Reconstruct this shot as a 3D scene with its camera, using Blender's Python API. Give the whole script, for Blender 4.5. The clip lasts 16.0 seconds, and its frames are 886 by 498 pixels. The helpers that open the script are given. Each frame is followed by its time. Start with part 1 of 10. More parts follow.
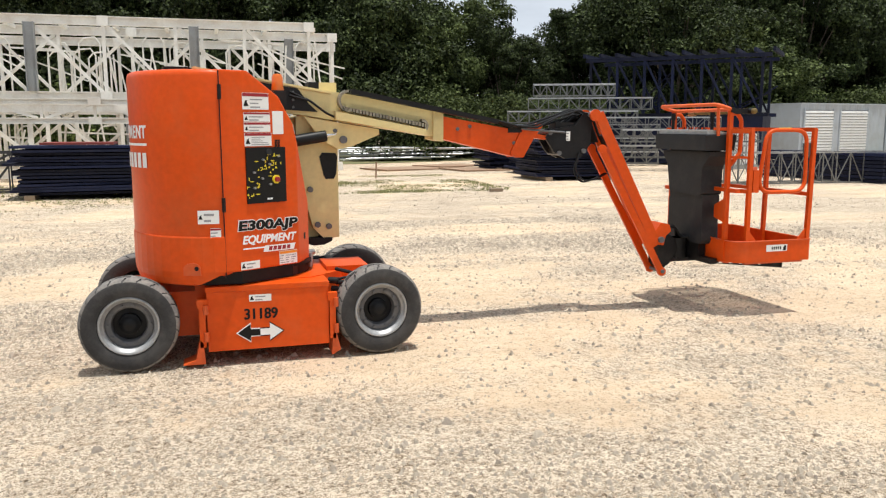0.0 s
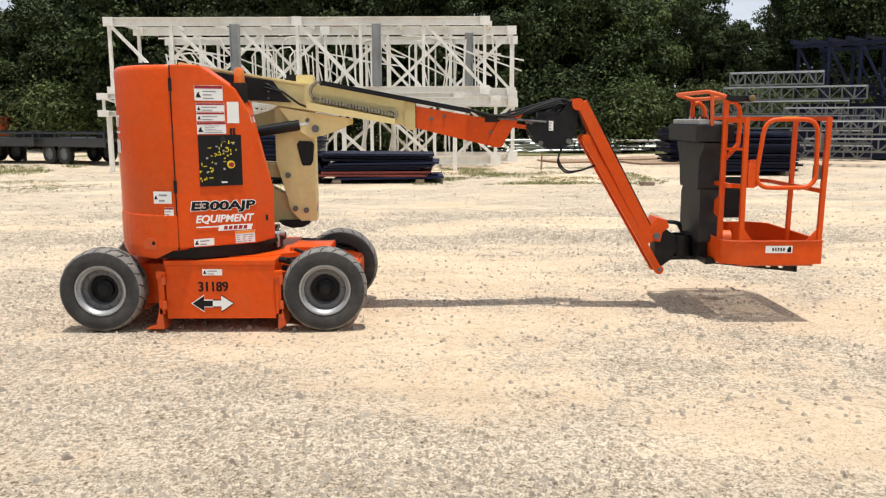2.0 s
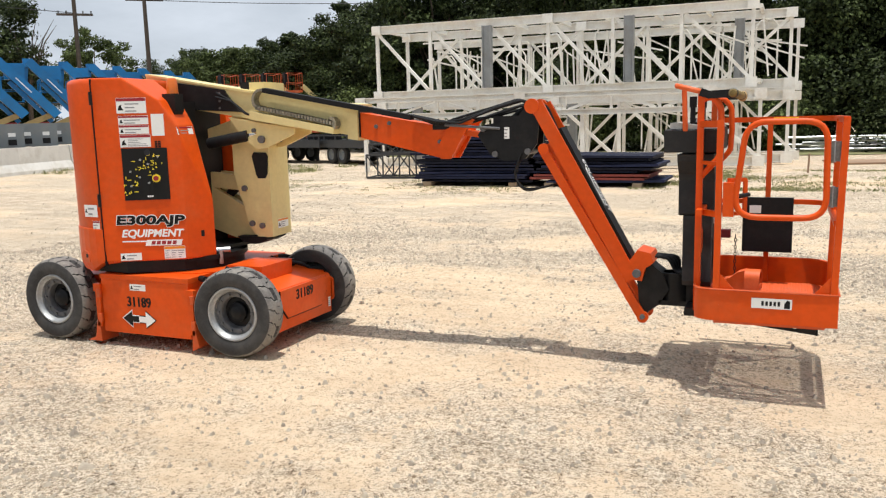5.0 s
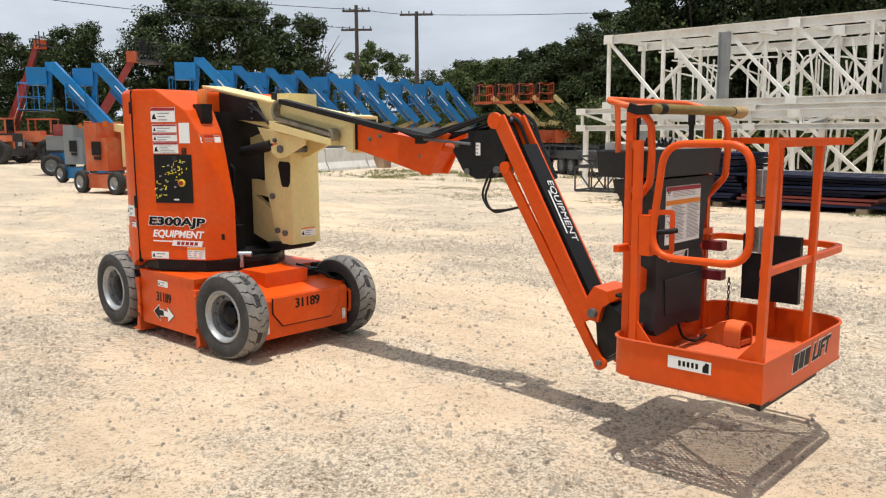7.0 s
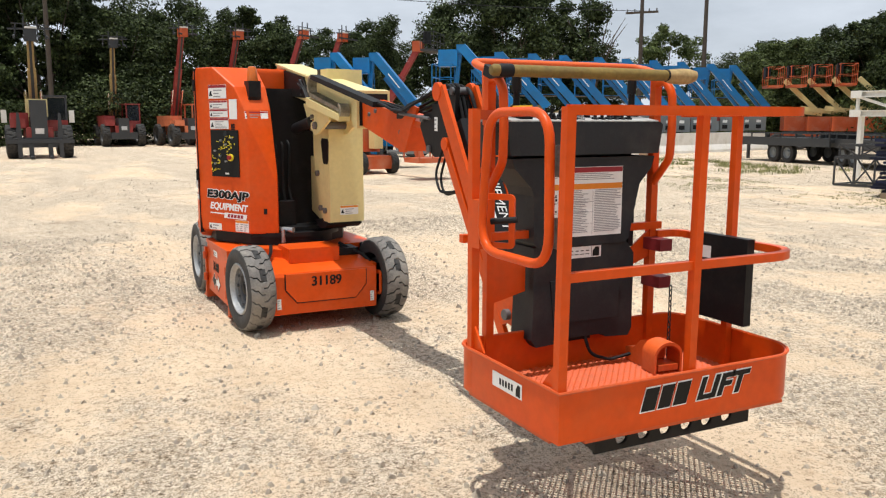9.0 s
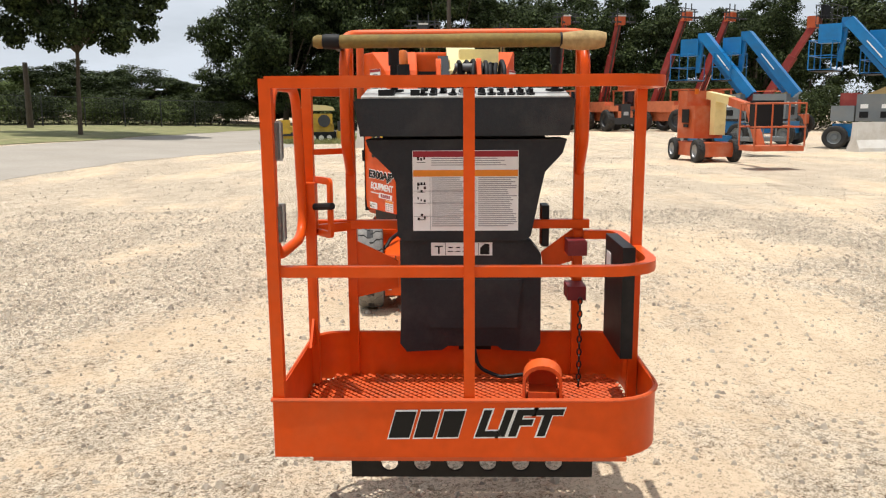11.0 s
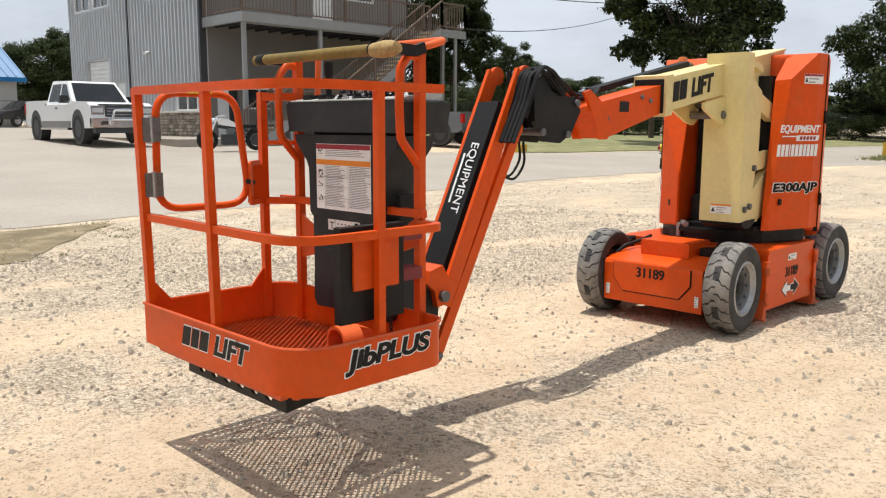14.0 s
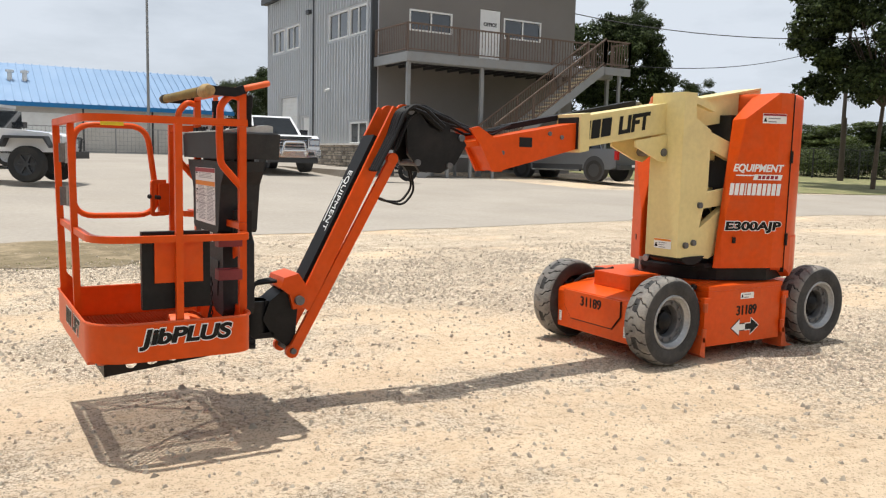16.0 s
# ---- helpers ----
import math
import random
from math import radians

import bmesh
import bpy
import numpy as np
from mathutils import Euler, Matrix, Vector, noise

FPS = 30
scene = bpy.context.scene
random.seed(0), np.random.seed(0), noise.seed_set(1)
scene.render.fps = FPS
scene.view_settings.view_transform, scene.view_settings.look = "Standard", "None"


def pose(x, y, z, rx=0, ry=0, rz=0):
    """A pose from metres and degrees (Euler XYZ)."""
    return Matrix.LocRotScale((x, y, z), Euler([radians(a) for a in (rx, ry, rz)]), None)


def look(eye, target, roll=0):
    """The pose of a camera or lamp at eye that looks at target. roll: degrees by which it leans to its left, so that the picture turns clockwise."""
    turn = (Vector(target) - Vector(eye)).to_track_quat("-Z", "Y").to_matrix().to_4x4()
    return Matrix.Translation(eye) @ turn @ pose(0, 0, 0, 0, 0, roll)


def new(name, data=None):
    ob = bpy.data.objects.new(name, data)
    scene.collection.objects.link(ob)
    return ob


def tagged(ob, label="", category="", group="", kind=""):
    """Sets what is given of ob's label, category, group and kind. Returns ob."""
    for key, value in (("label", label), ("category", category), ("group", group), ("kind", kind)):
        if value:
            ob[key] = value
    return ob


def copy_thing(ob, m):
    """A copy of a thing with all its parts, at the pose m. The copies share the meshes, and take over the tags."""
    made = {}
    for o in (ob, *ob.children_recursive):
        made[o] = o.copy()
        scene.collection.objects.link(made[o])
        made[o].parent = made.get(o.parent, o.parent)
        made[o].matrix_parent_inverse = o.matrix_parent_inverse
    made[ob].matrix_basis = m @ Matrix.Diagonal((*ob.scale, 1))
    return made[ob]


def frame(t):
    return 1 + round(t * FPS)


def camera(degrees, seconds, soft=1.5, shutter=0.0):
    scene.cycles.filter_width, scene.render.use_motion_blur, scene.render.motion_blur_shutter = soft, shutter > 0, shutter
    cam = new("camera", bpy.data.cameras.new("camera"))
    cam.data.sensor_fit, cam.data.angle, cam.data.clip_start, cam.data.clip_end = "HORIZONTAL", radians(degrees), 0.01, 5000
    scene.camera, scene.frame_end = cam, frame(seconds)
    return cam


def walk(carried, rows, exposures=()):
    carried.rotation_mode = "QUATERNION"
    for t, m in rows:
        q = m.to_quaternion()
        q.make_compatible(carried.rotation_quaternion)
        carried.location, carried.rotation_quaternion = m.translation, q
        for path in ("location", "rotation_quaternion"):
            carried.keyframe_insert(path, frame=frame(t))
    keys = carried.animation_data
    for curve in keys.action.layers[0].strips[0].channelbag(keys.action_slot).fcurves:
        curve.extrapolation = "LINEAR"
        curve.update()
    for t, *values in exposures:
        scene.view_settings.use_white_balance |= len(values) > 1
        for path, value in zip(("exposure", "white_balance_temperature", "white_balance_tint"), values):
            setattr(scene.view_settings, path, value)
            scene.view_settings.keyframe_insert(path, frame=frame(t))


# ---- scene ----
cam = camera(57.0, 16.0, 1.2)
PATH = [
    (0, (-0.315, -5.942, 1.556), (0.241, -4.045, 1.257), -0.1),
    (0.5, (0.155, -6.147, 1.537), (0.568, -4.214, 1.231), 0.1),
    (1, (0.643, -6.355, 1.537), (0.913, -4.399, 1.222), 0.1),
    (1.5, (1.144, -6.37, 1.521), (1.274, -4.4, 1.203), -0.1),
    (2, (1.66, -6.348, 1.53), (1.662, -4.373, 1.214), -0.2),
    (2.5, (2.155, -6.27, 1.542), (2.029, -4.3, 1.226), -0.4),
    (3, (2.639, -6.082, 1.549), (2.386, -4.124, 1.23), -0.7),
    (3.5, (3.121, -5.906, 1.555), (2.736, -3.97, 1.236), -1.0),
    (4, (3.517, -5.579, 1.549), (3.003, -3.672, 1.234), -1.2),
    (6.5, (5.321, -4.002, 1.589), (4.12, -2.43, 1.294), -0.8),
    (7, (5.694, -3.637, 1.563), (4.355, -2.178, 1.283), -0.3),
    (7.5, (5.954, -3.211, 1.522), (4.496, -1.869, 1.251), -0.0),
    (8, (6.212, -2.765, 1.496), (4.643, -1.555, 1.222), 0.0),
    (8.5, (6.402, -2.3, 1.486), (4.729, -1.243, 1.195), 0.0),
    (9, (6.539, -1.825, 1.482), (4.771, -0.943, 1.174), 0.0),
    (9.5, (6.717, -1.361, 1.483), (4.863, -0.686, 1.158), -0.0),
    (12, (6.631, 1.114, 1.422), (4.745, 0.536, 1.094), -0.5),
    (12.5, (6.457, 1.541, 1.435), (4.674, 0.694, 1.11), -0.4),
    (13, (6.335, 2.0, 1.432), (4.685, 0.917, 1.11), -0.1),
    (13.5, (6.127, 2.434, 1.4), (4.611, 1.168, 1.083), 0.2),
    (14, (5.982, 2.949, 1.388), (4.588, 1.547, 1.085), 0.2),
    (14.5, (5.732, 3.343, 1.357), (4.442, 1.841, 1.076), 0.3),
    (15, (5.476, 3.739, 1.373), (4.279, 2.157, 1.115), 0.6),
    (15.5, (5.251, 4.168, 1.388), (4.144, 2.519, 1.152), 1.0),
    (16, (4.956, 4.437, 1.386), (3.928, 2.736, 1.162), 1.4),
]
walk(cam, [(t, look(eye, target, roll)) for t, eye, target, roll in PATH], ((0.0, -0.09, 6330, 9), (3.5, -0.12, 6330, 9), (7.0, -0.17, 6330, 9), (9.0, -0.17, 6320, 9), (12.0, -0.11, 6420, 9), (14.5, -0.12, 6380, 9), (16.0, -0.14, 6380, 9)))
# ---- world and sun ----
SUN_ELEV, SUN_AZ = radians(82.5), radians(-56)   # azimuth of the sun's place, from +x towards +y
world = bpy.data.worlds.new("world")
scene.world = world
world.use_nodes = True
wn = world.node_tree
wn.nodes.clear()
w_out = wn.nodes.new("ShaderNodeOutputWorld")
w_bg = wn.nodes.new("ShaderNodeBackground")
w_sky = wn.nodes.new("ShaderNodeTexSky")
w_sky.sky_type, w_sky.sun_disc = "NISHITA", False
w_sky.sun_elevation, w_sky.sun_rotation = SUN_ELEV, math.pi / 2 - SUN_AZ
w_sky.air_density, w_sky.dust_density = 1.0, 2.0
w_co = wn.nodes.new("ShaderNodeTexCoord")
w_map = wn.nodes.new("ShaderNodeMapping")
w_map.inputs["Scale"].default_value = (1.0, 1.0, 3.2)
w_noise = wn.nodes.new("ShaderNodeTexNoise")
w_noise.inputs["Scale"].default_value, w_noise.inputs["Detail"].default_value = 2.3, 7.0
w_noise.inputs["Roughness"].default_value = 0.58
w_ramp = wn.nodes.new("ShaderNodeValToRGB")
w_ramp.color_ramp.elements[0].position, w_ramp.color_ramp.elements[1].position = 0.34, 0.56
w_ramp.color_ramp.elements[0].color = (0.68, 0.68, 0.68, 1)
w_mix = wn.nodes.new("ShaderNodeMix")
w_mix.data_type = "RGBA"
w_mix.inputs["B"].default_value = (13.4, 14.3, 15.6, 1)
wn.links.new(w_co.outputs["Generated"], w_map.inputs["Vector"])
wn.links.new(w_map.outputs["Vector"], w_noise.inputs["Vector"])
wn.links.new(w_noise.outputs["Fac"], w_ramp.inputs["Fac"])
wn.links.new(w_ramp.outputs["Color"], w_mix.inputs["Factor"])
wn.links.new(w_sky.outputs["Color"], w_mix.inputs["A"])
wn.links.new(w_mix.outputs["Result"], w_bg.inputs["Color"])
w_bg.inputs["Strength"].default_value = 0.060
wn.links.new(w_bg.outputs["Background"], w_out.inputs["Surface"])

sun_data = bpy.data.lights.new("sun", "SUN")
sun_data.energy, sun_data.angle, sun_data.color = 4.85, radians(0.55), (1.0, 0.955, 0.88)
sun = new("sun", sun_data)
sun_from = Vector((math.cos(SUN_ELEV) * math.cos(SUN_AZ), math.cos(SUN_ELEV) * math.sin(SUN_AZ), math.sin(SUN_ELEV)))
sun.matrix_world = look(sun_from * 60, (0, 0, 0))
scene.view_settings.exposure = 0.0

# ---- materials ----
MATS = {}


def material(name, color, rough=0.6, metal=0.0, vary=0.12, scale=3.0, fine=60.0, bump=0.0, bump_scale=80.0, dirt=None, dirt_amount=0.0,
             dirt_scale=2.0, coat=0.0, island=0.0, each=0.0, translucent=0.0, spec=0.5, second=None):
    """A painted, worn, dusty or natural surface: base colour varied at two scales, dirt in blotches, and a fine relief."""
    m = bpy.data.materials.new(name)
    m.use_nodes = True
    t = m.node_tree
    p = t.nodes["Principled BSDF"]
    link = t.links.new
    co = t.nodes.new("ShaderNodeTexCoord")
    big, small = t.nodes.new("ShaderNodeTexNoise"), t.nodes.new("ShaderNodeTexNoise")
    for n, s, d in ((big, scale, 5.0), (small, fine, 3.0)):
        n.inputs["Scale"].default_value, n.inputs["Detail"].default_value = s, d
        link(co.outputs["Object"], n.inputs["Vector"])
    mul = t.nodes.new("ShaderNodeMath")
    mul.operation = "ADD"
    link(big.outputs["Fac"], mul.inputs[0])
    link(small.outputs["Fac"], mul.inputs[1])
    span = t.nodes.new("ShaderNodeMapRange")
    span.inputs["From Min"].default_value, span.inputs["From Max"].default_value = 0.7, 1.3
    span.inputs["To Min"].default_value, span.inputs["To Max"].default_value = 1.0 - vary, 1.0 + vary
    link(mul.outputs[0], span.inputs["Value"])
    value = span.outputs["Result"]
    for amount, kind in ((island, "geo"), (each, "object")):
        if amount:
            r = t.nodes.new("ShaderNodeNewGeometry" if kind == "geo" else "ShaderNodeObjectInfo")
            rr = t.nodes.new("ShaderNodeMapRange")
            rr.inputs["To Min"].default_value, rr.inputs["To Max"].default_value = 1.0 - amount, 1.0 + amount
            link(r.outputs["Random Per Island" if kind == "geo" else "Random"], rr.inputs["Value"])
            mm = t.nodes.new("ShaderNodeMath")
            mm.operation = "MULTIPLY"
            link(value, mm.inputs[0])
            link(rr.outputs["Result"], mm.inputs[1])
            value = mm.outputs[0]
    tint = t.nodes.new("ShaderNodeVectorMath")
    tint.operation = "SCALE"
    tint.inputs[0].default_value = color
    link(value, tint.inputs["Scale"])
    if second:
        pick = t.nodes.new("ShaderNodeNewGeometry")
        two = t.nodes.new("ShaderNodeMix")
        two.data_type = "RGBA"
        two.inputs["A"].default_value, two.inputs["B"].default_value = (*color, 1), (*second, 1)
        link(pick.outputs["Random Per Island"], two.inputs["Factor"])
        link(two.outputs["Result"], tint.inputs[0])
    out = tint.outputs["Vector"]
    if dirt:
        dn = t.nodes.new("ShaderNodeTexNoise")
        dn.inputs["Scale"].default_value, dn.inputs["Detail"].default_value, dn.inputs["Roughness"].default_value = dirt_scale, 8.0, 0.65
        link(co.outputs["Object"], dn.inputs["Vector"])
        dr = t.nodes.new("ShaderNodeMapRange")
        dr.inputs["From Min"].default_value, dr.inputs["From Max"].default_value = 0.48, 0.75
        dr.inputs["To Max"].default_value = dirt_amount
        link(dn.outputs["Fac"], dr.inputs["Value"])
        dm = t.nodes.new("ShaderNodeMix")
        dm.data_type = "RGBA"
        dm.inputs["B"].default_value = (*dirt, 1)
        link(dr.outputs["Result"], dm.inputs["Factor"])
        link(out, dm.inputs["A"])
        out = dm.outputs["Result"]
        rm = t.nodes.new("ShaderNodeMapRange")
        rm.inputs["To Min"].default_value, rm.inputs["To Max"].default_value = rough, min(1.0, rough + 0.35)
        link(dr.outputs["Result"], rm.inputs["Value"])
        link(rm.outputs["Result"], p.inputs["Roughness"])
    else:
        p.inputs["Roughness"].default_value = rough
    link(out, p.inputs["Base Color"])
    p.inputs["Metallic"].default_value = metal
    p.inputs["Coat Weight"].default_value = coat
    p.inputs["Coat Roughness"].default_value = 0.12
    p.inputs["Specular IOR Level"].default_value = spec
    if bump:
        bn = t.nodes.new("ShaderNodeTexNoise")
        bn.inputs["Scale"].default_value, bn.inputs["Detail"].default_value = bump_scale, 4.0
        link(co.outputs["Object"], bn.inputs["Vector"])
        b = t.nodes.new("ShaderNodeBump")
        b.inputs["Strength"].default_value, b.inputs["Distance"].default_value = bump, 0.01
        link(bn.outputs["Fac"], b.inputs["Height"])
        link(b.outputs["Normal"], p.inputs["Normal"])
    if translucent:
        tr = t.nodes.new("ShaderNodeBsdfTranslucent")
        mx = t.nodes.new("ShaderNodeMixShader")
        mx.inputs["Fac"].default_value = translucent
        link(out, tr.inputs["Color"])
        link(p.outputs["BSDF"], mx.inputs[1])
        link(tr.outputs["BSDF"], mx.inputs[2])
        link(mx.outputs["Shader"], t.nodes["Material Output"].inputs["Surface"])
    MATS[name] = m
    return m


def glass(name, color, rough=0.05):
    m = bpy.data.materials.new(name)
    m.use_nodes = True
    p = m.node_tree.nodes["Principled BSDF"]
    p.inputs["Base Color"].default_value = (*color, 1)
    p.inputs["Roughness"].default_value = rough
    p.inputs["Specular IOR Level"].default_value = 0.8
    p.inputs["Coat Weight"].default_value = 0.6
    MATS[name] = m
    return m


DUST = (0.55, 0.44, 0.31)
ORANGE = material("orange_paint", (0.67, 0.078, 0.005), 0.36, vary=0.09, scale=2.2, fine=25, bump=0.02, bump_scale=40, dirt=(0.42, 0.17, 0.07), dirt_amount=0.22, dirt_scale=3.5, coat=0.02, spec=0.22)
ORANGE_WORN = material("worn_orange_paint", (0.60, 0.085, 0.012), 0.5, vary=0.12, scale=5, fine=50, bump=0.05, bump_scale=60, dirt=(0.30, 0.12, 0.06), dirt_amount=0.4, dirt_scale=7)
ORANGE_GUARD = material("orange_plastic", (0.72, 0.11, 0.014), 0.55, vary=0.08, dirt=DUST, dirt_amount=0.2)
CREAM = material("cream_paint", (0.74, 0.61, 0.28), 0.42, vary=0.06, scale=2.0, fine=30, bump=0.015, bump_scale=40, dirt=(0.33, 0.25, 0.15), dirt_amount=0.25, dirt_scale=4)
BLACK = material("black_steel", (0.010, 0.010, 0.011), 0.45, vary=0.25, scale=6, dirt=(0.07, 0.06, 0.05), dirt_amount=0.25, dirt_scale=5, bump=0.04, spec=0.22)
RUBBER = material("black_rubber", (0.009, 0.009, 0.010), 0.6, vary=0.2, spec=0.25)
PLASTIC = material("charcoal_plastic", (0.022, 0.024, 0.027), 0.55, spec=0.25, vary=0.12, scale=4, fine=90, bump=0.12, bump_scale=260, dirt=(0.10, 0.09, 0.08), dirt_amount=0.35, dirt_scale=6)
TYRE = material("dusty_tread", (0.16, 0.15, 0.14), 0.85, vary=0.25, scale=5, fine=80, bump=0.3, bump_scale=120, dirt=(0.36, 0.33, 0.28), dirt_amount=0.7, dirt_scale=5)
TYRE_SIDE = material("tyre_sidewall", (0.034, 0.033, 0.033), 0.8, vary=0.25, scale=6, fine=80, bump=0.12, bump_scale=120, dirt=(0.12, 0.11, 0.10), dirt_amount=0.5, dirt_scale=6)
RIM = material("silver_rim", (0.40, 0.405, 0.41), 0.42, metal=0.5, vary=0.15, scale=9, dirt=(0.18, 0.17, 0.15), dirt_amount=0.5, dirt_scale=9)
RIM_DARK = material("grey_rim_disc", (0.13, 0.13, 0.135), 0.55, metal=0.3, vary=0.15, scale=9, dirt=(0.22, 0.2, 0.17), dirt_amount=0.4, dirt_scale=9)
STEEL = material("galvanised_steel", (0.42, 0.43, 0.44), 0.4, metal=0.85, vary=0.2, scale=20, fine=120)
CHROME = material("chrome", (0.75, 0.75, 0.76), 0.15, metal=1.0, vary=0.05)
WHITE_LABEL = material("white_label", (0.82, 0.82, 0.80), 0.45, vary=0.04, dirt=(0.5, 0.47, 0.42), dirt_amount=0.15)
BLACK_PRINT = material("black_print", (0.010, 0.010, 0.010), 0.5, vary=0.1, spec=0.2)
GREY_PRINT = material("grey_print", (0.28, 0.28, 0.29), 0.5, vary=0.1)
RED_PRINT = material("red_print", (0.30, 0.012, 0.022), 0.5, vary=0.08)
AMBER_PRINT = material("amber_print", (0.78, 0.25, 0.012), 0.5, vary=0.06)
YELLOW_PRINT = material("yellow_print", (0.85, 0.68, 0.03), 0.45, vary=0.06)
WHITE_PRINT = material("white_print", (0.85, 0.85, 0.84), 0.45, vary=0.04)
BEACON = material("amber_lens", (0.62, 0.135, 0.006), 0.3, vary=0.08, coat=0.2, dirt=(0.30, 0.12, 0.04), dirt_amount=0.4, dirt_scale=14)
PADDING = material("yellow_foam", (0.20, 0.135, 0.03), 0.8, vary=0.2, scale=7, fine=60, bump=0.2, bump_scale=90, dirt=(0.10, 0.08, 0.05), dirt_amount=0.6, dirt_scale=8)
LINK_STEEL = material("dusty_link_steel", (0.27, 0.245, 0.185), 0.5, metal=0.3, vary=0.35, scale=18, fine=90, dirt=(0.07, 0.06, 0.045), dirt_amount=0.5, dirt_scale=12)
MAROON = material("maroon_plastic", (0.20, 0.02, 0.025), 0.5, vary=0.1)


def ground_material():
    """Pale compacted limestone dirt with greyer gravel spread over it in patches, and tufts of dry grass further out."""
    m = bpy.data.materials.new("gravel_yard")
    m.use_nodes = True
    t = m.node_tree
    p = t.nodes["Principled BSDF"]
    link = t.links.new
    co = t.nodes.new("ShaderNodeTexCoord")

    def noise_node(scale, detail, rough=0.6):
        n = t.nodes.new("ShaderNodeTexNoise")
        n.inputs["Scale"].default_value, n.inputs["Detail"].default_value, n.inputs["Roughness"].default_value = scale, detail, rough
        link(co.outputs["Object"], n.inputs["Vector"])
        return n.outputs["Fac"]

    def ramp(fac, a, b, ca, cb):
        r = t.nodes.new("ShaderNodeValToRGB")
        r.color_ramp.elements[0].position, r.color_ramp.elements[1].position = a, b
        r.color_ramp.elements[0].color, r.color_ramp.elements[1].color = (*ca, 1), (*cb, 1)
        link(fac, r.inputs["Fac"])
        return r.outputs["Color"]

    def mix(fac, a, b, blend="MIX"):
        x = t.nodes.new("ShaderNodeMix")
        x.data_type, x.blend_type = "RGBA", blend
        for value, socket in ((fac, "Factor"), (a, "A"), (b, "B")):
            if isinstance(value, (int, float)):
                x.inputs[socket].default_value = value
            elif isinstance(value, tuple):
                x.inputs[socket].default_value = (*value, 1)
            else:
                link(value, x.inputs[socket])
        return x.outputs["Result"]

    spread = t.nodes.new("ShaderNodeAttribute")
    spread.attribute_name = "gravel_spread"
    wob = t.nodes.new("ShaderNodeMath")
    wob.operation = "MULTIPLY_ADD"
    link(noise_node(2.6, 6, 0.7), wob.inputs[0])
    wob.inputs[1].default_value = 1.1
    link(spread.outputs["Fac"], wob.inputs[2])
    patch = ramp(wob.outputs[0], 0.70, 1.75, (0.05, 0.05, 0.05), (0.95, 0.95, 0.95))
    dirt = ramp(noise_node(0.9, 7, 0.65), 0.3, 0.7, (0.645, 0.497, 0.344), (0.735, 0.585, 0.424))
    grit = ramp(noise_node(22, 5, 0.75), 0.33, 0.66, (0.615, 0.522, 0.402), (0.775, 0.675, 0.545))
    base = mix(patch, dirt, grit)
    pits = ramp(noise_node(11, 6, 0.75), 0.36, 0.50, (0.86, 0.825, 0.79), (1.0, 1.0, 1.0))
    base = mix(1.0, base, pits, "MULTIPLY")

    def cells(scale, feature, out):
        v = t.nodes.new("ShaderNodeTexVoronoi")
        v.feature = feature
        v.inputs["Scale"].default_value = scale
        link(warped, v.inputs["Vector"])
        return v.outputs[out]

    bend_noise = t.nodes.new("ShaderNodeTexNoise")
    bend_noise.inputs["Scale"].default_value, bend_noise.inputs["Detail"].default_value = 24, 3
    link(co.outputs["Object"], bend_noise.inputs["Vector"])
    push = t.nodes.new("ShaderNodeVectorMath")
    push.operation = "MULTIPLY_ADD"
    push.inputs[1].default_value = (0.035, 0.035, 0.0)
    link(bend_noise.outputs["Color"], push.inputs[0])
    link(co.outputs["Object"], push.inputs[2])
    warped = push.outputs["Vector"]

    def weighted(a, w, c):
        x = t.nodes.new("ShaderNodeMath")
        x.operation = "MULTIPLY_ADD"
        link(a, x.inputs[0])
        x.inputs[1].default_value = w
        link(c, x.inputs[2])
        return x.outputs[0]

    # single stones lying apart, more of them where the gravel is thick
    stone = None
    for scale, gap, low, high, few in ((34, 0.16, 0.68, 1.08, 1.04), (62, 0.14, 0.70, 1.12, 0.93), (120, 0.12, 0.76, 1.16, 0.80)):
        tone = t.nodes.new("ShaderNodeSeparateColor")
        link(cells(scale, "F1", "Color"), tone.inputs["Color"])
        shade = ramp(tone.outputs["Red"], 0.05, 0.75, (low, low * 0.98, low * 0.96), (high, high, high))
        # dark rim painted for the shaded gap round each stone
        shade_rim = ramp(cells(scale, "DISTANCE_TO_EDGE", "Distance"), gap * 0.3, gap, (0.36, 0.32, 0.28), (1.0, 1.0, 1.0))
        layer = mix(1.0, shade, shade_rim, "MULTIPLY")
        lone = ramp(weighted(patch, 0.42, tone.outputs["Green"]), few, few + 0.10, (0.0, 0.0, 0.0), (1.0, 1.0, 1.0))
        layer = mix(lone, (1.0, 1.0, 1.0), layer)
        stone = layer if stone is None else mix(1.0, stone, layer, "MULTIPLY")
    base = mix(1.0, base, stone, "MULTIPLY")
    streak = t.nodes.new("ShaderNodeMapping")
    streak.inputs["Rotation"].default_value = (0, 0, 0.35)
    streak.inputs["Scale"].default_value = (0.35, 2.4, 1.0)
    link(co.outputs["Object"], streak.inputs["Vector"])
    tracks = t.nodes.new("ShaderNodeTexNoise")
    tracks.inputs["Scale"].default_value, tracks.inputs["Detail"].default_value, tracks.inputs["Roughness"].default_value = 1.1, 7.0, 0.62
    link(streak.outputs["Vector"], tracks.inputs["Vector"])
    base = mix(1.0, base, ramp(tracks.outputs["Fac"], 0.32, 0.60, (0.86, 0.85, 0.84), (1.04, 1.035, 1.03)), "MULTIPLY")
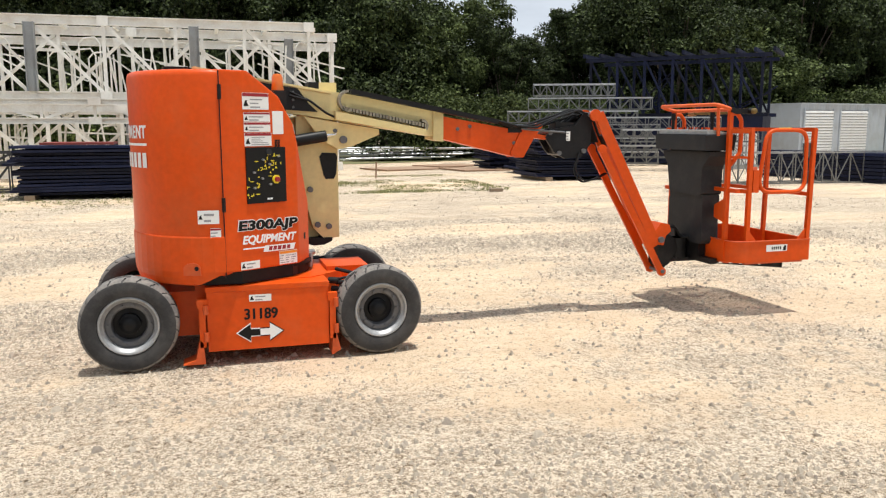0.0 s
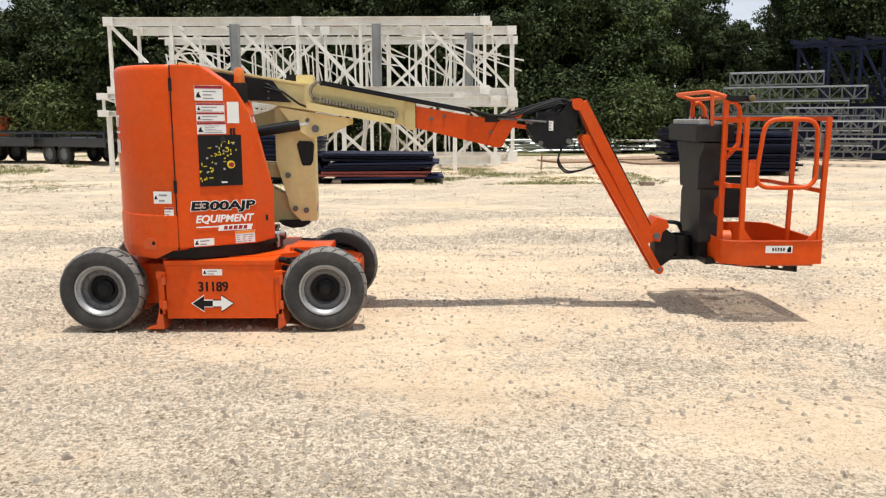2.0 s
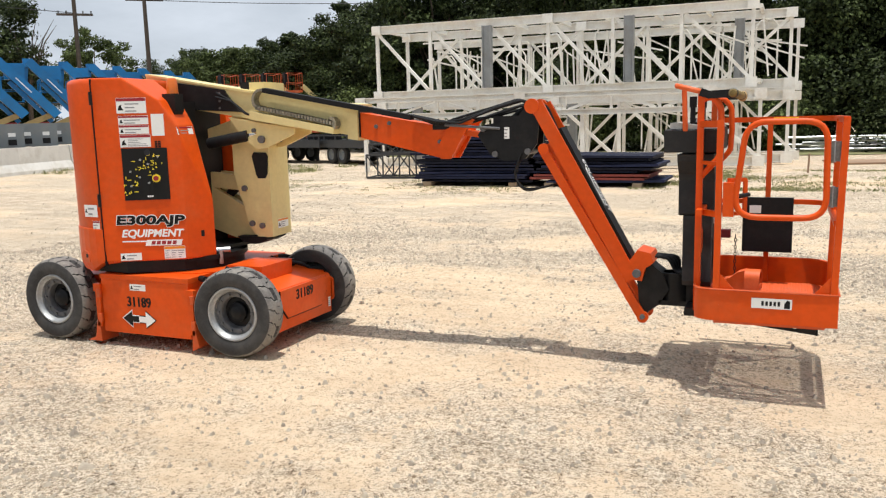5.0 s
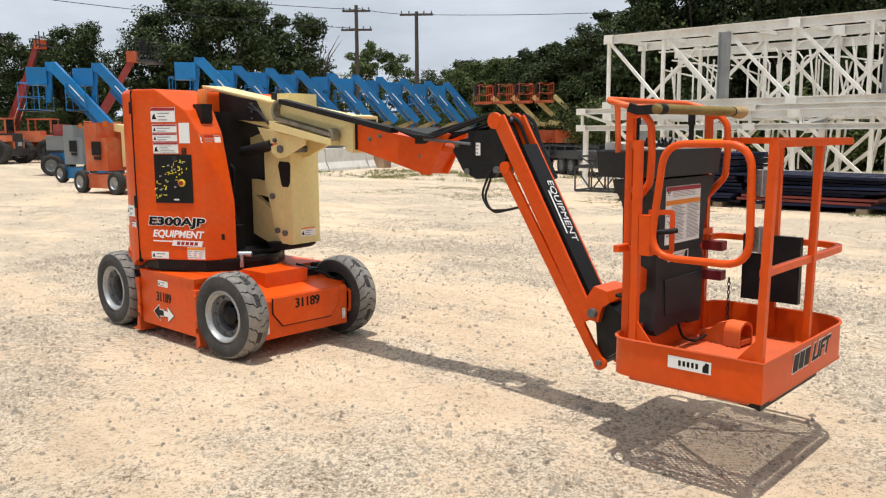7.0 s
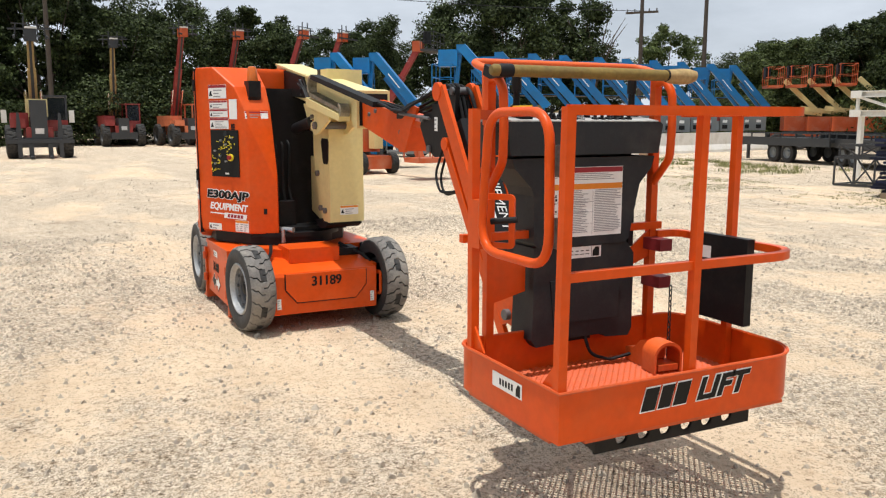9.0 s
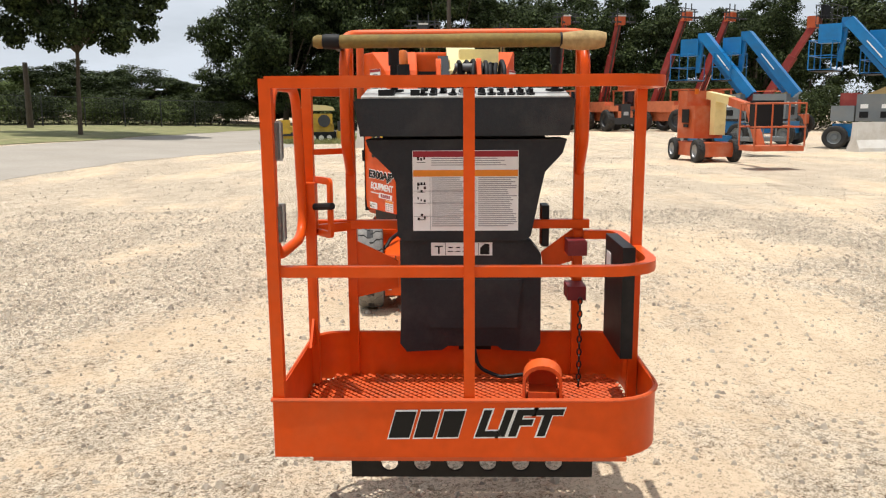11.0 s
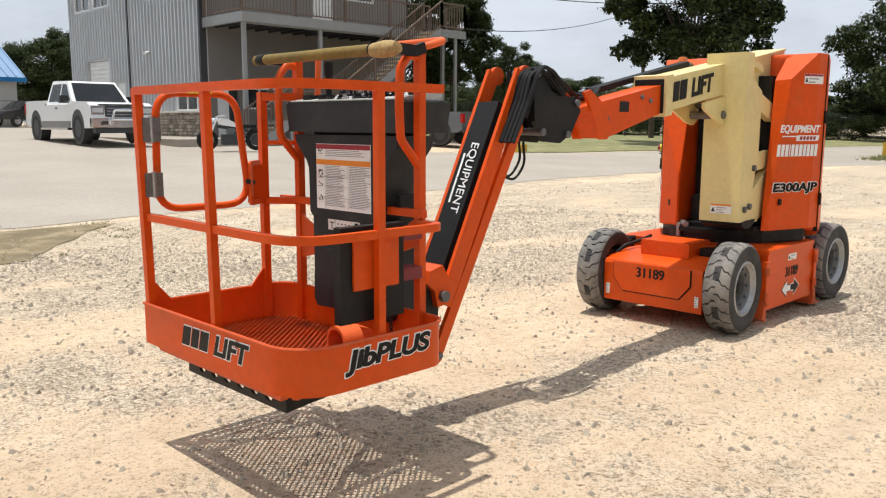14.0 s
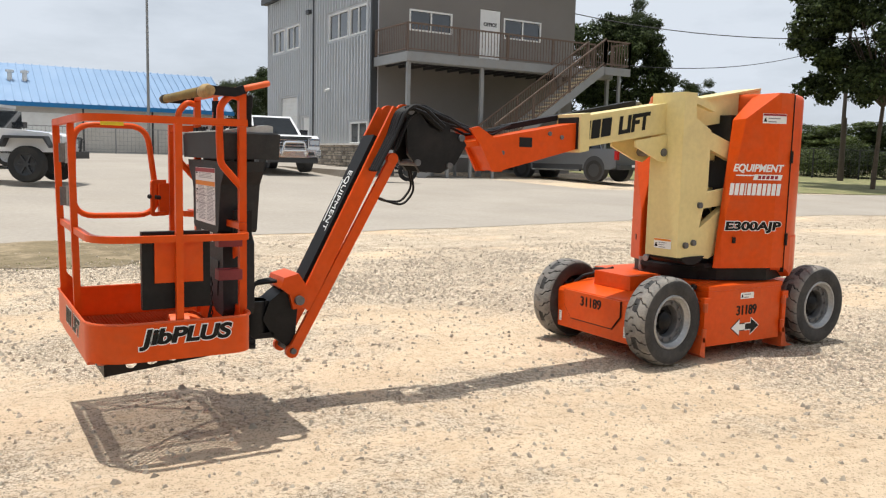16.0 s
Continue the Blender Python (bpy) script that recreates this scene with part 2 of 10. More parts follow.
    # dark flecks that paint in the small shadows among the gravel
    drift = weighted(noise_node(1.7, 5, 0.7), -0.45, noise_node(30, 7, 0.88))
    shadow_flecks = ramp(weighted(patch, -0.07, drift), 0.085, 0.15, (0.34, 0.29, 0.245), (1.0, 1.0, 1.0))
    base = mix(1.0, base, shadow_flecks, "MULTIPLY")
    fine = ramp(noise_node(170, 3, 0.7), 0.25, 0.75, (0.88, 0.87, 0.86), (1.20, 1.20, 1.20))
    base = mix(1.0, base, fine, "MULTIPLY")
    link(base, p.inputs["Base Color"])
    p.inputs["Roughness"].default_value = 0.95
    p.inputs["Specular IOR Level"].default_value = 0.12
    hs = t.nodes.new("ShaderNodeMath")
    hs.operation = "ADD"
    link(noise_node(38, 6, 0.75), hs.inputs[0])
    link(noise_node(6, 5, 0.65), hs.inputs[1])
    b = t.nodes.new("ShaderNodeBump")
    b.inputs["Strength"].default_value, b.inputs["Distance"].default_value = 0.8, 0.03
    link(hs.outputs[0], b.inputs["Height"])
    link(b.outputs["Normal"], p.inputs["Normal"])
    return m


GROUND = ground_material()
# for bare bright tubes, and for girder chords coloured as if sunlit
BRIGHT_OR_LIT_TUBE = material("bright_or_sunlit_tube", (0.46, 0.47, 0.48), 0.4, metal=0.5, vary=0.2, each=0.25)
CONCRETE = material("pale_concrete", (0.345, 0.305, 0.258), 0.9, vary=0.12, scale=0.4, fine=14, bump=0.15, bump_scale=60, dirt=(0.29, 0.25, 0.20), dirt_amount=0.5, dirt_scale=0.5)
DIRT = material("brown_grassy_dirt", (0.175, 0.135, 0.075), 0.95, vary=0.35, scale=1.6, fine=30, bump=0.6, bump_scale=40, dirt=(0.44, 0.34, 0.22), dirt_amount=0.85, dirt_scale=2.2)
SWITCH_PLATE = material("worn_grey_switch_plate", (0.42, 0.42, 0.40), 0.5, vary=0.2, scale=12, dirt=(0.16, 0.15, 0.13), dirt_amount=0.5, dirt_scale=14)
FOAM_END = material("bare_foam", (0.36, 0.25, 0.11), 0.9, vary=0.25, scale=18, bump=0.3, bump_scale=60)
HINGE_STEEL = material("dull_hinge_steel", (0.20, 0.20, 0.195), 0.5, metal=0.7, vary=0.3, scale=25, fine=120)
TAN_PAINT = material("faded_tan_paint", (0.40, 0.27, 0.10), 0.6, vary=0.2, scale=3, dirt=(0.14, 0.09, 0.05), dirt_amount=0.7, dirt_scale=4)
GRASS = material("mown_grass", (0.185, 0.185, 0.075), 0.95, vary=0.3, scale=1.2, fine=25, bump=0.6, bump_scale=35, dirt=(0.42, 0.35, 0.20), dirt_amount=0.75, dirt_scale=1.5)
BLADES = material("grass_blades", (0.15, 0.185, 0.06), 0.9, vary=0.3, island=0.4, translucent=0.3, second=(0.29, 0.27, 0.12))
# the darker second colour paints in the shaded sides of the chips
STONES = material("limestone_chips", (0.60, 0.515, 0.405), 0.9, vary=0.15, scale=30, fine=200, island=0.3, bump=0.3, bump_scale=150, second=(0.21, 0.175, 0.14))

WHITE_STEEL = material("white_painted_steel", (0.82, 0.80, 0.74), 0.45, vary=0.07, scale=1.5, fine=20, dirt=(0.46, 0.33, 0.19), dirt_amount=0.42, dirt_scale=1.6)
GREY_STEEL = material("weathered_grey_steel", (0.30, 0.31, 0.31), 0.55, metal=0.3, vary=0.15, dirt=(0.22, 0.17, 0.12), dirt_amount=0.4)
NAVY_STEEL = material("navy_painted_steel", (0.008, 0.012, 0.036), 0.6, vary=0.3, scale=2, dirt=(0.035, 0.03, 0.032), dirt_amount=0.5, each=0.6, spec=0.22)
RED_STEEL = material("dull_red_steel", (0.22, 0.035, 0.025), 0.6, vary=0.2, dirt=(0.10, 0.06, 0.05), dirt_amount=0.5)
ALUMINIUM = material("dull_aluminium", (0.19, 0.195, 0.19), 0.45, metal=0.6, vary=0.2, scale=4, dirt=(0.22, 0.20, 0.17), dirt_amount=0.4, each=0.2)
RUST_PLATE = material("rusty_plate", (0.30, 0.19, 0.12), 0.75, vary=0.2, scale=1.5, dirt=(0.40, 0.32, 0.22), dirt_amount=0.7)
WOOD = material("grey_timber", (0.24, 0.18, 0.12), 0.85, vary=0.2, scale=6, bump=0.2)
CONTAINER = material("pale_blue_container", (0.44, 0.49, 0.54), 0.5, vary=0.06, dirt=(0.28, 0.24, 0.20), dirt_amount=0.35, dirt_scale=1.2)
DOOR_WHITE = material("white_shutter", (0.74, 0.75, 0.74), 0.5, vary=0.05, dirt=(0.45, 0.42, 0.37), dirt_amount=0.25)
BLUE_PAINT = material("blue_machine_paint", (0.004, 0.165, 0.42), 0.35, vary=0.12, dirt=(0.03, 0.10, 0.18), dirt_amount=0.4, each=0.15)
GREY_CAST = material("grey_counterweight", (0.17, 0.19, 0.20), 0.6, vary=0.1, dirt=(0.30, 0.26, 0.20), dirt_amount=0.35, each=0.12)
RED_PAINT = material("faded_red_paint", (0.24, 0.024, 0.020), 0.5, vary=0.15, dirt=(0.40, 0.16, 0.12), dirt_amount=0.35, each=0.15)
FADED_ORANGE = material("faded_orange_paint", (0.50, 0.088, 0.020), 0.5, vary=0.1, dirt=DUST, dirt_amount=0.3, each=0.12)
PALE_ORANGE = material("sun_bleached_orange_paint", (0.62, 0.175, 0.075), 0.5, vary=0.15, dirt=(0.36, 0.10, 0.05), dirt_amount=0.5, each=0.12)
YELLOW_PAINT = material("worn_yellow_paint", (0.60, 0.37, 0.03), 0.6, vary=0.18, dirt=(0.22, 0.15, 0.07), dirt_amount=0.7)
DARK_TYRE = material("dark_tyre", (0.02, 0.02, 0.02), 0.85, vary=0.2, dirt=(0.10, 0.085, 0.065), dirt_amount=0.35)
BARRIER = material("white_concrete_barrier", (0.66, 0.64, 0.60), 0.85, vary=0.08, bump=0.1, dirt=(0.40, 0.34, 0.26), dirt_amount=0.5, each=0.08)
CLADDING = material("grey_metal_cladding", (0.50, 0.515, 0.53), 0.45, metal=0.25, vary=0.05, scale=0.6, dirt=(0.42, 0.40, 0.37), dirt_amount=0.3, dirt_scale=0.8)
STUCCO = material("taupe_wall", (0.195, 0.182, 0.169), 0.85, vary=0.06, scale=0.6, bump=0.1, dirt=(0.17, 0.15, 0.13), dirt_amount=0.3, dirt_scale=0.7)
STONE = material("pale_rubble_stone", (0.50, 0.45, 0.375), 0.9, vary=0.18, scale=5, each=0.45, bump=0.4, bump_scale=20, second=(0.30, 0.26, 0.21))
MORTAR = material("grey_mortar", (0.20, 0.185, 0.165), 0.95, vary=0.1)
DARK_TRIM = material("dark_metal_trim", (0.035, 0.037, 0.04), 0.5, vary=0.1)
RUST_RAIL = material("brown_steel_rail", (0.135, 0.095, 0.072), 0.7, vary=0.2, dirt=(0.16, 0.09, 0.05), dirt_amount=0.5)
GREY_PAINT = material("grey_painted_steel", (0.25, 0.255, 0.255), 0.55, vary=0.08, dirt=(0.25, 0.20, 0.15), dirt_amount=0.3)
TREAD = material("tan_stair_tread", (0.46, 0.38, 0.27), 0.8, vary=0.12)
WINDOW_GLASS = glass("dark_window_glass", (0.02, 0.024, 0.028), 0.06)
FRAME_WHITE = material("white_window_frame", (0.76, 0.76, 0.74), 0.5, vary=0.03)
BLUE_ROOF = material("blue_metal_roof", (0.20, 0.31, 0.47), 0.4, metal=0.2, vary=0.06, scale=0.5, dirt=(0.28, 0.36, 0.48), dirt_amount=0.4, dirt_scale=0.8)
PALE_WALL = material("pale_metal_wall", (0.56, 0.54, 0.50), 0.6, vary=0.06, dirt=(0.40, 0.36, 0.30), dirt_amount=0.3)
CAR_WHITE = material("white_car_paint", (0.80, 0.80, 0.80), 0.25, vary=0.02, coat=0.6)
# silver darkened to put the balcony's shade into the pickup's paint
CAR_SILVER = material("silver_car_paint", (0.21, 0.22, 0.235), 0.28, metal=0.6, vary=0.03, coat=0.6)
CAR_DARK = material("black_car_paint", (0.015, 0.015, 0.018), 0.25, vary=0.05, coat=0.6)
CAR_GREY = material("grey_lower_paint", (0.20, 0.19, 0.18), 0.4, vary=0.05)
CAR_GLASS = glass("car_glass", (0.012, 0.015, 0.018), 0.03)
LAMP_RED = material("red_lamp", (0.45, 0.01, 0.01), 0.2, vary=0.05, coat=0.5)
LAMP_CLEAR = material("clear_lamp", (0.75, 0.77, 0.78), 0.12, metal=0.4, vary=0.05, coat=0.5)
BARK = material("tree_bark", (0.10, 0.075, 0.055), 0.95, vary=0.3, scale=4, fine=30, bump=0.6, bump_scale=14)
LEAF_DARK = material("dark_green_leaves", (0.018, 0.028, 0.010), 0.5, vary=0.45, scale=0.35, fine=3, island=0.45, each=0.25, translucent=0.10, spec=0.1, second=(0.058, 0.075, 0.027))
LEAF_OAK = material("oak_green_leaves", (0.021, 0.033, 0.012), 0.5, vary=0.4, scale=0.4, fine=4, island=0.45, each=0.15, translucent=0.12, spec=0.1, second=(0.060, 0.078, 0.028))
LEAF_LIGHT = material("light_green_leaves", (0.044, 0.062, 0.020), 0.5, vary=0.35, scale=0.4, fine=4, island=0.4, each=0.2, translucent=0.18, spec=0.1, second=(0.105, 0.130, 0.045))
POLE_WOOD = material("dark_pole_timber", (0.075, 0.058, 0.045), 0.9, vary=0.2, scale=5, bump=0.3)
WIRE = material("black_wire", (0.02, 0.02, 0.022), 0.6, vary=0.1)

# ---- building tools ----
def part(name, bm, mat, parent=None, label="", smooth=False, at=None, bevel=0.0):
    """Links a bmesh as one mesh object, under a thing or a part of it."""
    if bevel:
        sharp = [e for e in bm.edges if len(e.link_faces) == 2 and e.calc_face_angle(0) > 0.5]
        bmesh.ops.bevel(bm, geom=sharp, offset=bevel, segments=2, profile=0.6, affect="EDGES", clamp_overlap=True)
    me = bpy.data.meshes.new(name)
    bmesh.ops.recalc_face_normals(bm, faces=bm.faces)
    bm.to_mesh(me)
    bm.free()
    if smooth:
        me.shade_smooth()
        me.set_sharp_from_angle(angle=radians(38))
    me.materials.append(mat)
    ob = new(name, me)
    if parent is not None:
        ob.parent = parent
    if at is not None:
        ob.matrix_basis = at
    if label:
        ob["label"] = label
    return ob


def shared(name, me, parent=None, at=None, label=""):
    """One more object on a mesh that is already there."""
    ob = new(name, me)
    ob.parent = parent
    if at is not None:
        ob.matrix_basis = at
    if label:
        ob["label"] = label
    return ob


def empty(name, m=None, parent=None):
    ob = new(name)
    ob.empty_display_size = 0.2
    if parent is not None:
        ob.parent = parent
    if m is not None:
        ob.matrix_basis = m
    return ob


def box(bm, x0, x1, y0, y1, z0, z1, m=None):
    vs = [bm.verts.new(m @ Vector(c) if m else c) for c in ((x0, y0, z0), (x1, y0, z0), (x1, y1, z0), (x0, y1, z0), (x0, y0, z1), (x1, y0, z1), (x1, y1, z1), (x0, y1, z1))]
    for f in ((3, 2, 1, 0), (4, 5, 6, 7), (0, 1, 5, 4), (1, 2, 6, 5), (2, 3, 7, 6), (3, 0, 4, 7)):
        bm.faces.new([vs[i] for i in f])
    return bm


def boxed(x0, x1, y0, y1, z0, z1, m=None):
    return box(bmesh.new(), x0, x1, y0, y1, z0, z1, m)


def beam(bm, a, b, w, h, up=(0, 0, 1)):
    """A straight bar of section w by h from a to b."""
    a, b = Vector(a), Vector(b)
    d = (b - a).normalized()
    side = d.cross(Vector(up))
    if side.length < 1e-4:
        side = d.cross(Vector((1, 0, 0)))
    side.normalize()
    top = side.cross(d)
    vs = []
    for p in (a, b):
        for s, u in ((-1, -1), (1, -1), (1, 1), (-1, 1)):
            vs.append(bm.verts.new(p + side * (s * w / 2) + top * (u * h / 2)))
    for f in ((0, 1, 2, 3), (7, 6, 5, 4), (0, 4, 5, 1), (1, 5, 6, 2), (2, 6, 7, 3), (3, 7, 4, 0)):
        bm.faces.new([vs[i] for i in f])
    return bm


def sweep(bm, pts, r, n=10, closed=False, flat=None):
    """A round tube of radius r along points (flat=(w, h) makes it a rectangular one)."""
    pts = [Vector(p) for p in pts]
    rings, normal = [], None
    for i, p in enumerate(pts):
        a = pts[i - 1] if i or closed else pts[i]
        b = pts[(i + 1) % len(pts)] if i < len(pts) - 1 or closed else pts[i]
        d = (b - a).normalized()
        if normal is None:
            normal = d.cross(Vector((0, 0, 1)))
            if normal.length < 1e-3:
                normal = d.cross(Vector((1, 0, 0)))
        normal = (normal - d * normal.dot(d)).normalized()
        other = d.cross(normal)
        if flat:
            ring = [p + normal * (s * flat[0] / 2) + other * (u * flat[1] / 2) for s, u in ((-1, -1), (1, -1), (1, 1), (-1, 1))]
        else:
            ring = [p + (normal * math.cos(t) + other * math.sin(t)) * r for t in (2 * math.pi * k / n for k in range(n))]
        rings.append([bm.verts.new(v) for v in ring])
    m = len(rings[0])
    for i in range(len(rings) if closed else len(rings) - 1):
        u, v = rings[i], rings[(i + 1) % len(rings)]
        for k in range(m):
            bm.faces.new((u[k], u[(k + 1) % m], v[(k + 1) % m], v[k]))
    if not closed:
        bm.faces.new(rings[0][::-1])
        bm.faces.new(rings[-1])
    return bm


def bend(pts, r, n=5, closed=False):
    """Rounds the corners of a polyline with radius r."""
    pts = [Vector(p) for p in pts]
    out = []
    for i, p in enumerate(pts):
        if not closed and i in (0, len(pts) - 1):
            out.append(p)
            continue
        a, b = pts[i - 1], pts[(i + 1) % len(pts)]
        u, v = (a - p).normalized(), (b - p).normalized()
        half = u.angle(v) / 2
        c = min(r / math.tan(half), (a - p).length * 0.49, (b - p).length * 0.49)
        s, e = p + u * c, p + v * c
        for k in range(n + 1):
            t = k / n
            out.append(s * (1 - t) ** 2 + p * 2 * t * (1 - t) + e * t * t)
    return out


def cyl(bm, a, b, r, n=16, r2=None):
    a, b = Vector(a), Vector(b)
    d = (b - a).normalized()
    u = d.orthogonal().normalized()
    v = d.cross(u)
    rings = []
    for p, rr in ((a, r), (b, r if r2 is None else r2)):
        rings.append([bm.verts.new(p + (u * math.cos(t) + v * math.sin(t)) * rr) for t in (2 * math.pi * k / n for k in range(n))])
    for k in range(n):
        bm.faces.new((rings[0][k], rings[0][(k + 1) % n], rings[1][(k + 1) % n], rings[1][k]))
    bm.faces.new(rings[0][::-1])
    bm.faces.new(rings[1])
    return bm


def prism(bm, poly, lo, hi, axis="z", m=None):
    """A polygon of 2D points, drawn out along an axis (x: yz points, y: xz points, z: xy points)."""
    def put(p, w):
        c = {"x": (w, p[0], p[1]), "y": (p[0], w, p[1]), "z": (p[0], p[1], w)}[axis]
        return bm.verts.new(m @ Vector(c) if m else c)
    a, b = [put(p, lo) for p in poly], [put(p, hi) for p in poly]
    bm.faces.new(a[::-1])
    bm.faces.new(b)
    for k in range(len(poly)):
        j = (k + 1) % len(poly)
        bm.faces.new((a[k], a[j], b[j], b[k]))
    return bm


def lathe(bm, profile, n=32, m=None, closed=False):
    """Turns (radius, height) points round the z axis."""
    rings = []
    for r, z in profile:
        rings.append([bm.verts.new((m or Matrix()) @ Vector((r * math.cos(t), r * math.sin(t), z))) for t in (2 * math.pi * k / n for k in range(n))])
    for i in range(len(rings) - (0 if closed else 1)):
        u, v = rings[i], rings[(i + 1) % len(rings)]
        for k in range(n):
            bm.faces.new((u[k], u[(k + 1) % n], v[(k + 1) % n], v[k]))
    return bm


def cut(bm, place, normal):
    """Cuts away what lies on the normal's side of a plane and closes the cut."""
    r = bmesh.ops.bisect_plane(bm, geom=bm.verts[:] + bm.edges[:] + bm.faces[:], plane_co=place, plane_no=normal, clear_outer=True, dist=1e-5)
    edges = [e for e in r["geom_cut"] if isinstance(e, bmesh.types.BMEdge)]
    if edges:
        bmesh.ops.holes_fill(bm, edges=edges, sides=0)
    return bm


def panel_at(o, u, v):
    """The pose whose x runs along u, y along v and z out of the surface, with its origin at o."""
    u = Vector(u).normalized()
    n = u.cross(Vector(v)).normalized()
    v = n.cross(u)
    m = Matrix((u, v, n)).transposed().to_4x4()
    m.translation = o
    return m


def lettering(name, words, size, mat, parent, at, bold=0.0, shear=0.0, depth=0.002, wide=1.0, label="", span=None):
    """Writing as a thin mesh in the built-in font, its middle at the pose; span gives its width and height."""
    c = bpy.data.curves.new(name, "FONT")
    c.body, c.size, c.align_x, c.align_y, c.extrude, c.offset, c.shear = words, size, "CENTER", "CENTER", depth, bold, shear
    tmp = bpy.data.objects.new(name, c)
    scene.collection.objects.link(tmp)
    bpy.context.view_layer.update()
    me = bpy.data.meshes.new_from_object(tmp.evaluated_get(bpy.context.evaluated_depsgraph_get()))
    for f in (0.85, 1.15, 0.6, 0.3, 0.0):
        if all(abs(v.co.x) < size * len(words) and abs(v.co.y) < size * 1.2 for v in me.vertices):
            break
        c.offset = bold * f
        bpy.context.view_layer.update()
        me = bpy.data.meshes.new_from_object(tmp.evaluated_get(bpy.context.evaluated_depsgraph_get()))
    bpy.data.objects.remove(tmp)
    bpy.data.curves.remove(c)
    if span:
        lo = [min(v.co[i] for v in me.vertices) for i in (0, 1)]
        hi = [max(v.co[i] for v in me.vertices) for i in (0, 1)]
        me.transform(Matrix.Diagonal((span[0] / (hi[0] - lo[0]), span[1] / (hi[1] - lo[1]), 1, 1)) @ Matrix.Translation((-(lo[0] + hi[0]) / 2, -(lo[1] + hi[1]) / 2, 0)))
    else:
        me.transform(Matrix.Diagonal((wide, 1, 1, 1)))
    me.materials.clear()
    me.materials.append(mat)
    ob = new(name, me)
    ob.parent = parent
    ob.matrix_basis = at
    if label:
        ob["label"] = label
    return ob


def blocks(name, widths, height, gap, mat, parent, at, slant=0.0, depth=0.002, label=""):
    """A row of plain slanted bars that stands for a mark; a negative width is a blank."""
    bm = bmesh.new()
    total = sum(abs(w) + gap for w in widths) - gap
    x = -total / 2
    for w in widths:
        if w > 0:
            s = slant * height / 2
            prism(bm, ((x - s, -height / 2), (x + w - s, -height / 2), (x + w + s, height / 2), (x + s, height / 2)), 0, depth)
        x += abs(w) + gap
    return part(name, bm, mat, parent, label, at=at)


def rect(name, w, h, mat, parent, at, depth=0.002, label=""):
    return part(name, boxed(-w / 2, w / 2, -h / 2, h / 2, 0, depth), mat, parent, label, at=at)


def warning_label(name, w, h, parent, at, head=None, rows=3, label="", columns=1):
    """A white sticker with a coloured head bar and thin bars for its small print."""
    base = rect(name, w, h, WHITE_LABEL, parent, at, 0.0015, label)
    up = Matrix.Translation((0, 0, 0.0015))
    top = h / 2
    if head:
        hh = min(0.2 * h, 0.03)
        rect("heading", w * 0.98, hh, head, base, up @ Matrix.Translation((0, h / 2 - hh / 2 - 0.002, 0)), 0.0008)
        top -= hh + 0.004
    bm = bmesh.new()
    span = (top + h / 2) * 0.9
    left = -w * 0.46
    if w > 0.1 and columns == 1:
        e = min(span * 0.62, w * 0.2)
        cy = top - span * 0.55
        sign = bmesh.new()
        prism(sign, ((left, cy - e / 2), (left + e, cy - e / 2), (left + e * 0.62, cy + e * 0.15), (left + e * 0.75, cy + e / 2), (left + e * 0.3, cy + e * 0.35)), 0, 0.0008)
        part("pictogram", sign, BLACK_PRINT, base, at=up)
        left += e * 1.25
    for c in range(columns):
        x0, x1 = left + c * (w * 0.46 - left) / columns, left + (c + 0.93) * (w * 0.46 - left) / columns
        for k in range(rows):
            y = top - span * (k + 0.7) / rows
            box(bm, x0, x0 + (x1 - x0) * (0.75 + 0.25 * math.sin(k * 5 + c)), y - span / rows * 0.17, y + span / rows * 0.17, 0, 0.0008)
    part("print", bm, GREY_PRINT, base, at=up)
    return base


def height_at(x, y):
    """The ground: level under the machine, rising gently to the buildings on the street side."""
    d = max(0.0, -6 - y)
    return 1.15 * (1 - math.exp(-(d / 20) ** 1.6))


def gravel_at(x, y):
    """How thickly loose gravel lies: in long uneven drifts between worn wheel tracks."""
    v = noise.noise((x * 0.30, y * 0.62, 7.0)) * 0.7 + noise.noise((x * 0.9, y * 1.3, 2.0)) * 0.4 + noise.noise((x * 3.0, y * 3.0, 5.0)) * 0.15
    worn = math.exp(-((x - 5.8) / 2.6) ** 2 - ((y + 0.2) / 3.2) ** 2)
    return min(1.0, max(0.0, 0.42 - 0.34 * worn + 0.12 * math.exp(-((y + 4.6) / 2.2) ** 2) + 0.9 * v))


def pieces(name, bm, mat, parent=None, label="", smooth=False, bevel=0.0):
    """Links each separate solid of a bmesh as a part of its own."""
    bm.verts.index_update()
    seen, made = set(), []
    for v in bm.verts:
        if v in seen:
            continue
        stack, group = [v], []
        seen.add(v)
        while stack:
            u = stack.pop()
            group.append(u)
            for e in u.link_edges:
                o = e.other_vert(u)
                if o not in seen:
                    seen.add(o)
                    stack.append(o)
        one = bmesh.new()
        new_v = {u: one.verts.new(u.co) for u in group}
        for f in {f for u in group for f in u.link_faces}:
            one.faces.new([new_v[u] for u in f.verts])
        made.append(part(name, one, mat, parent, label, smooth, bevel=bevel))
    bm.free()
    return made


TYRES = {}


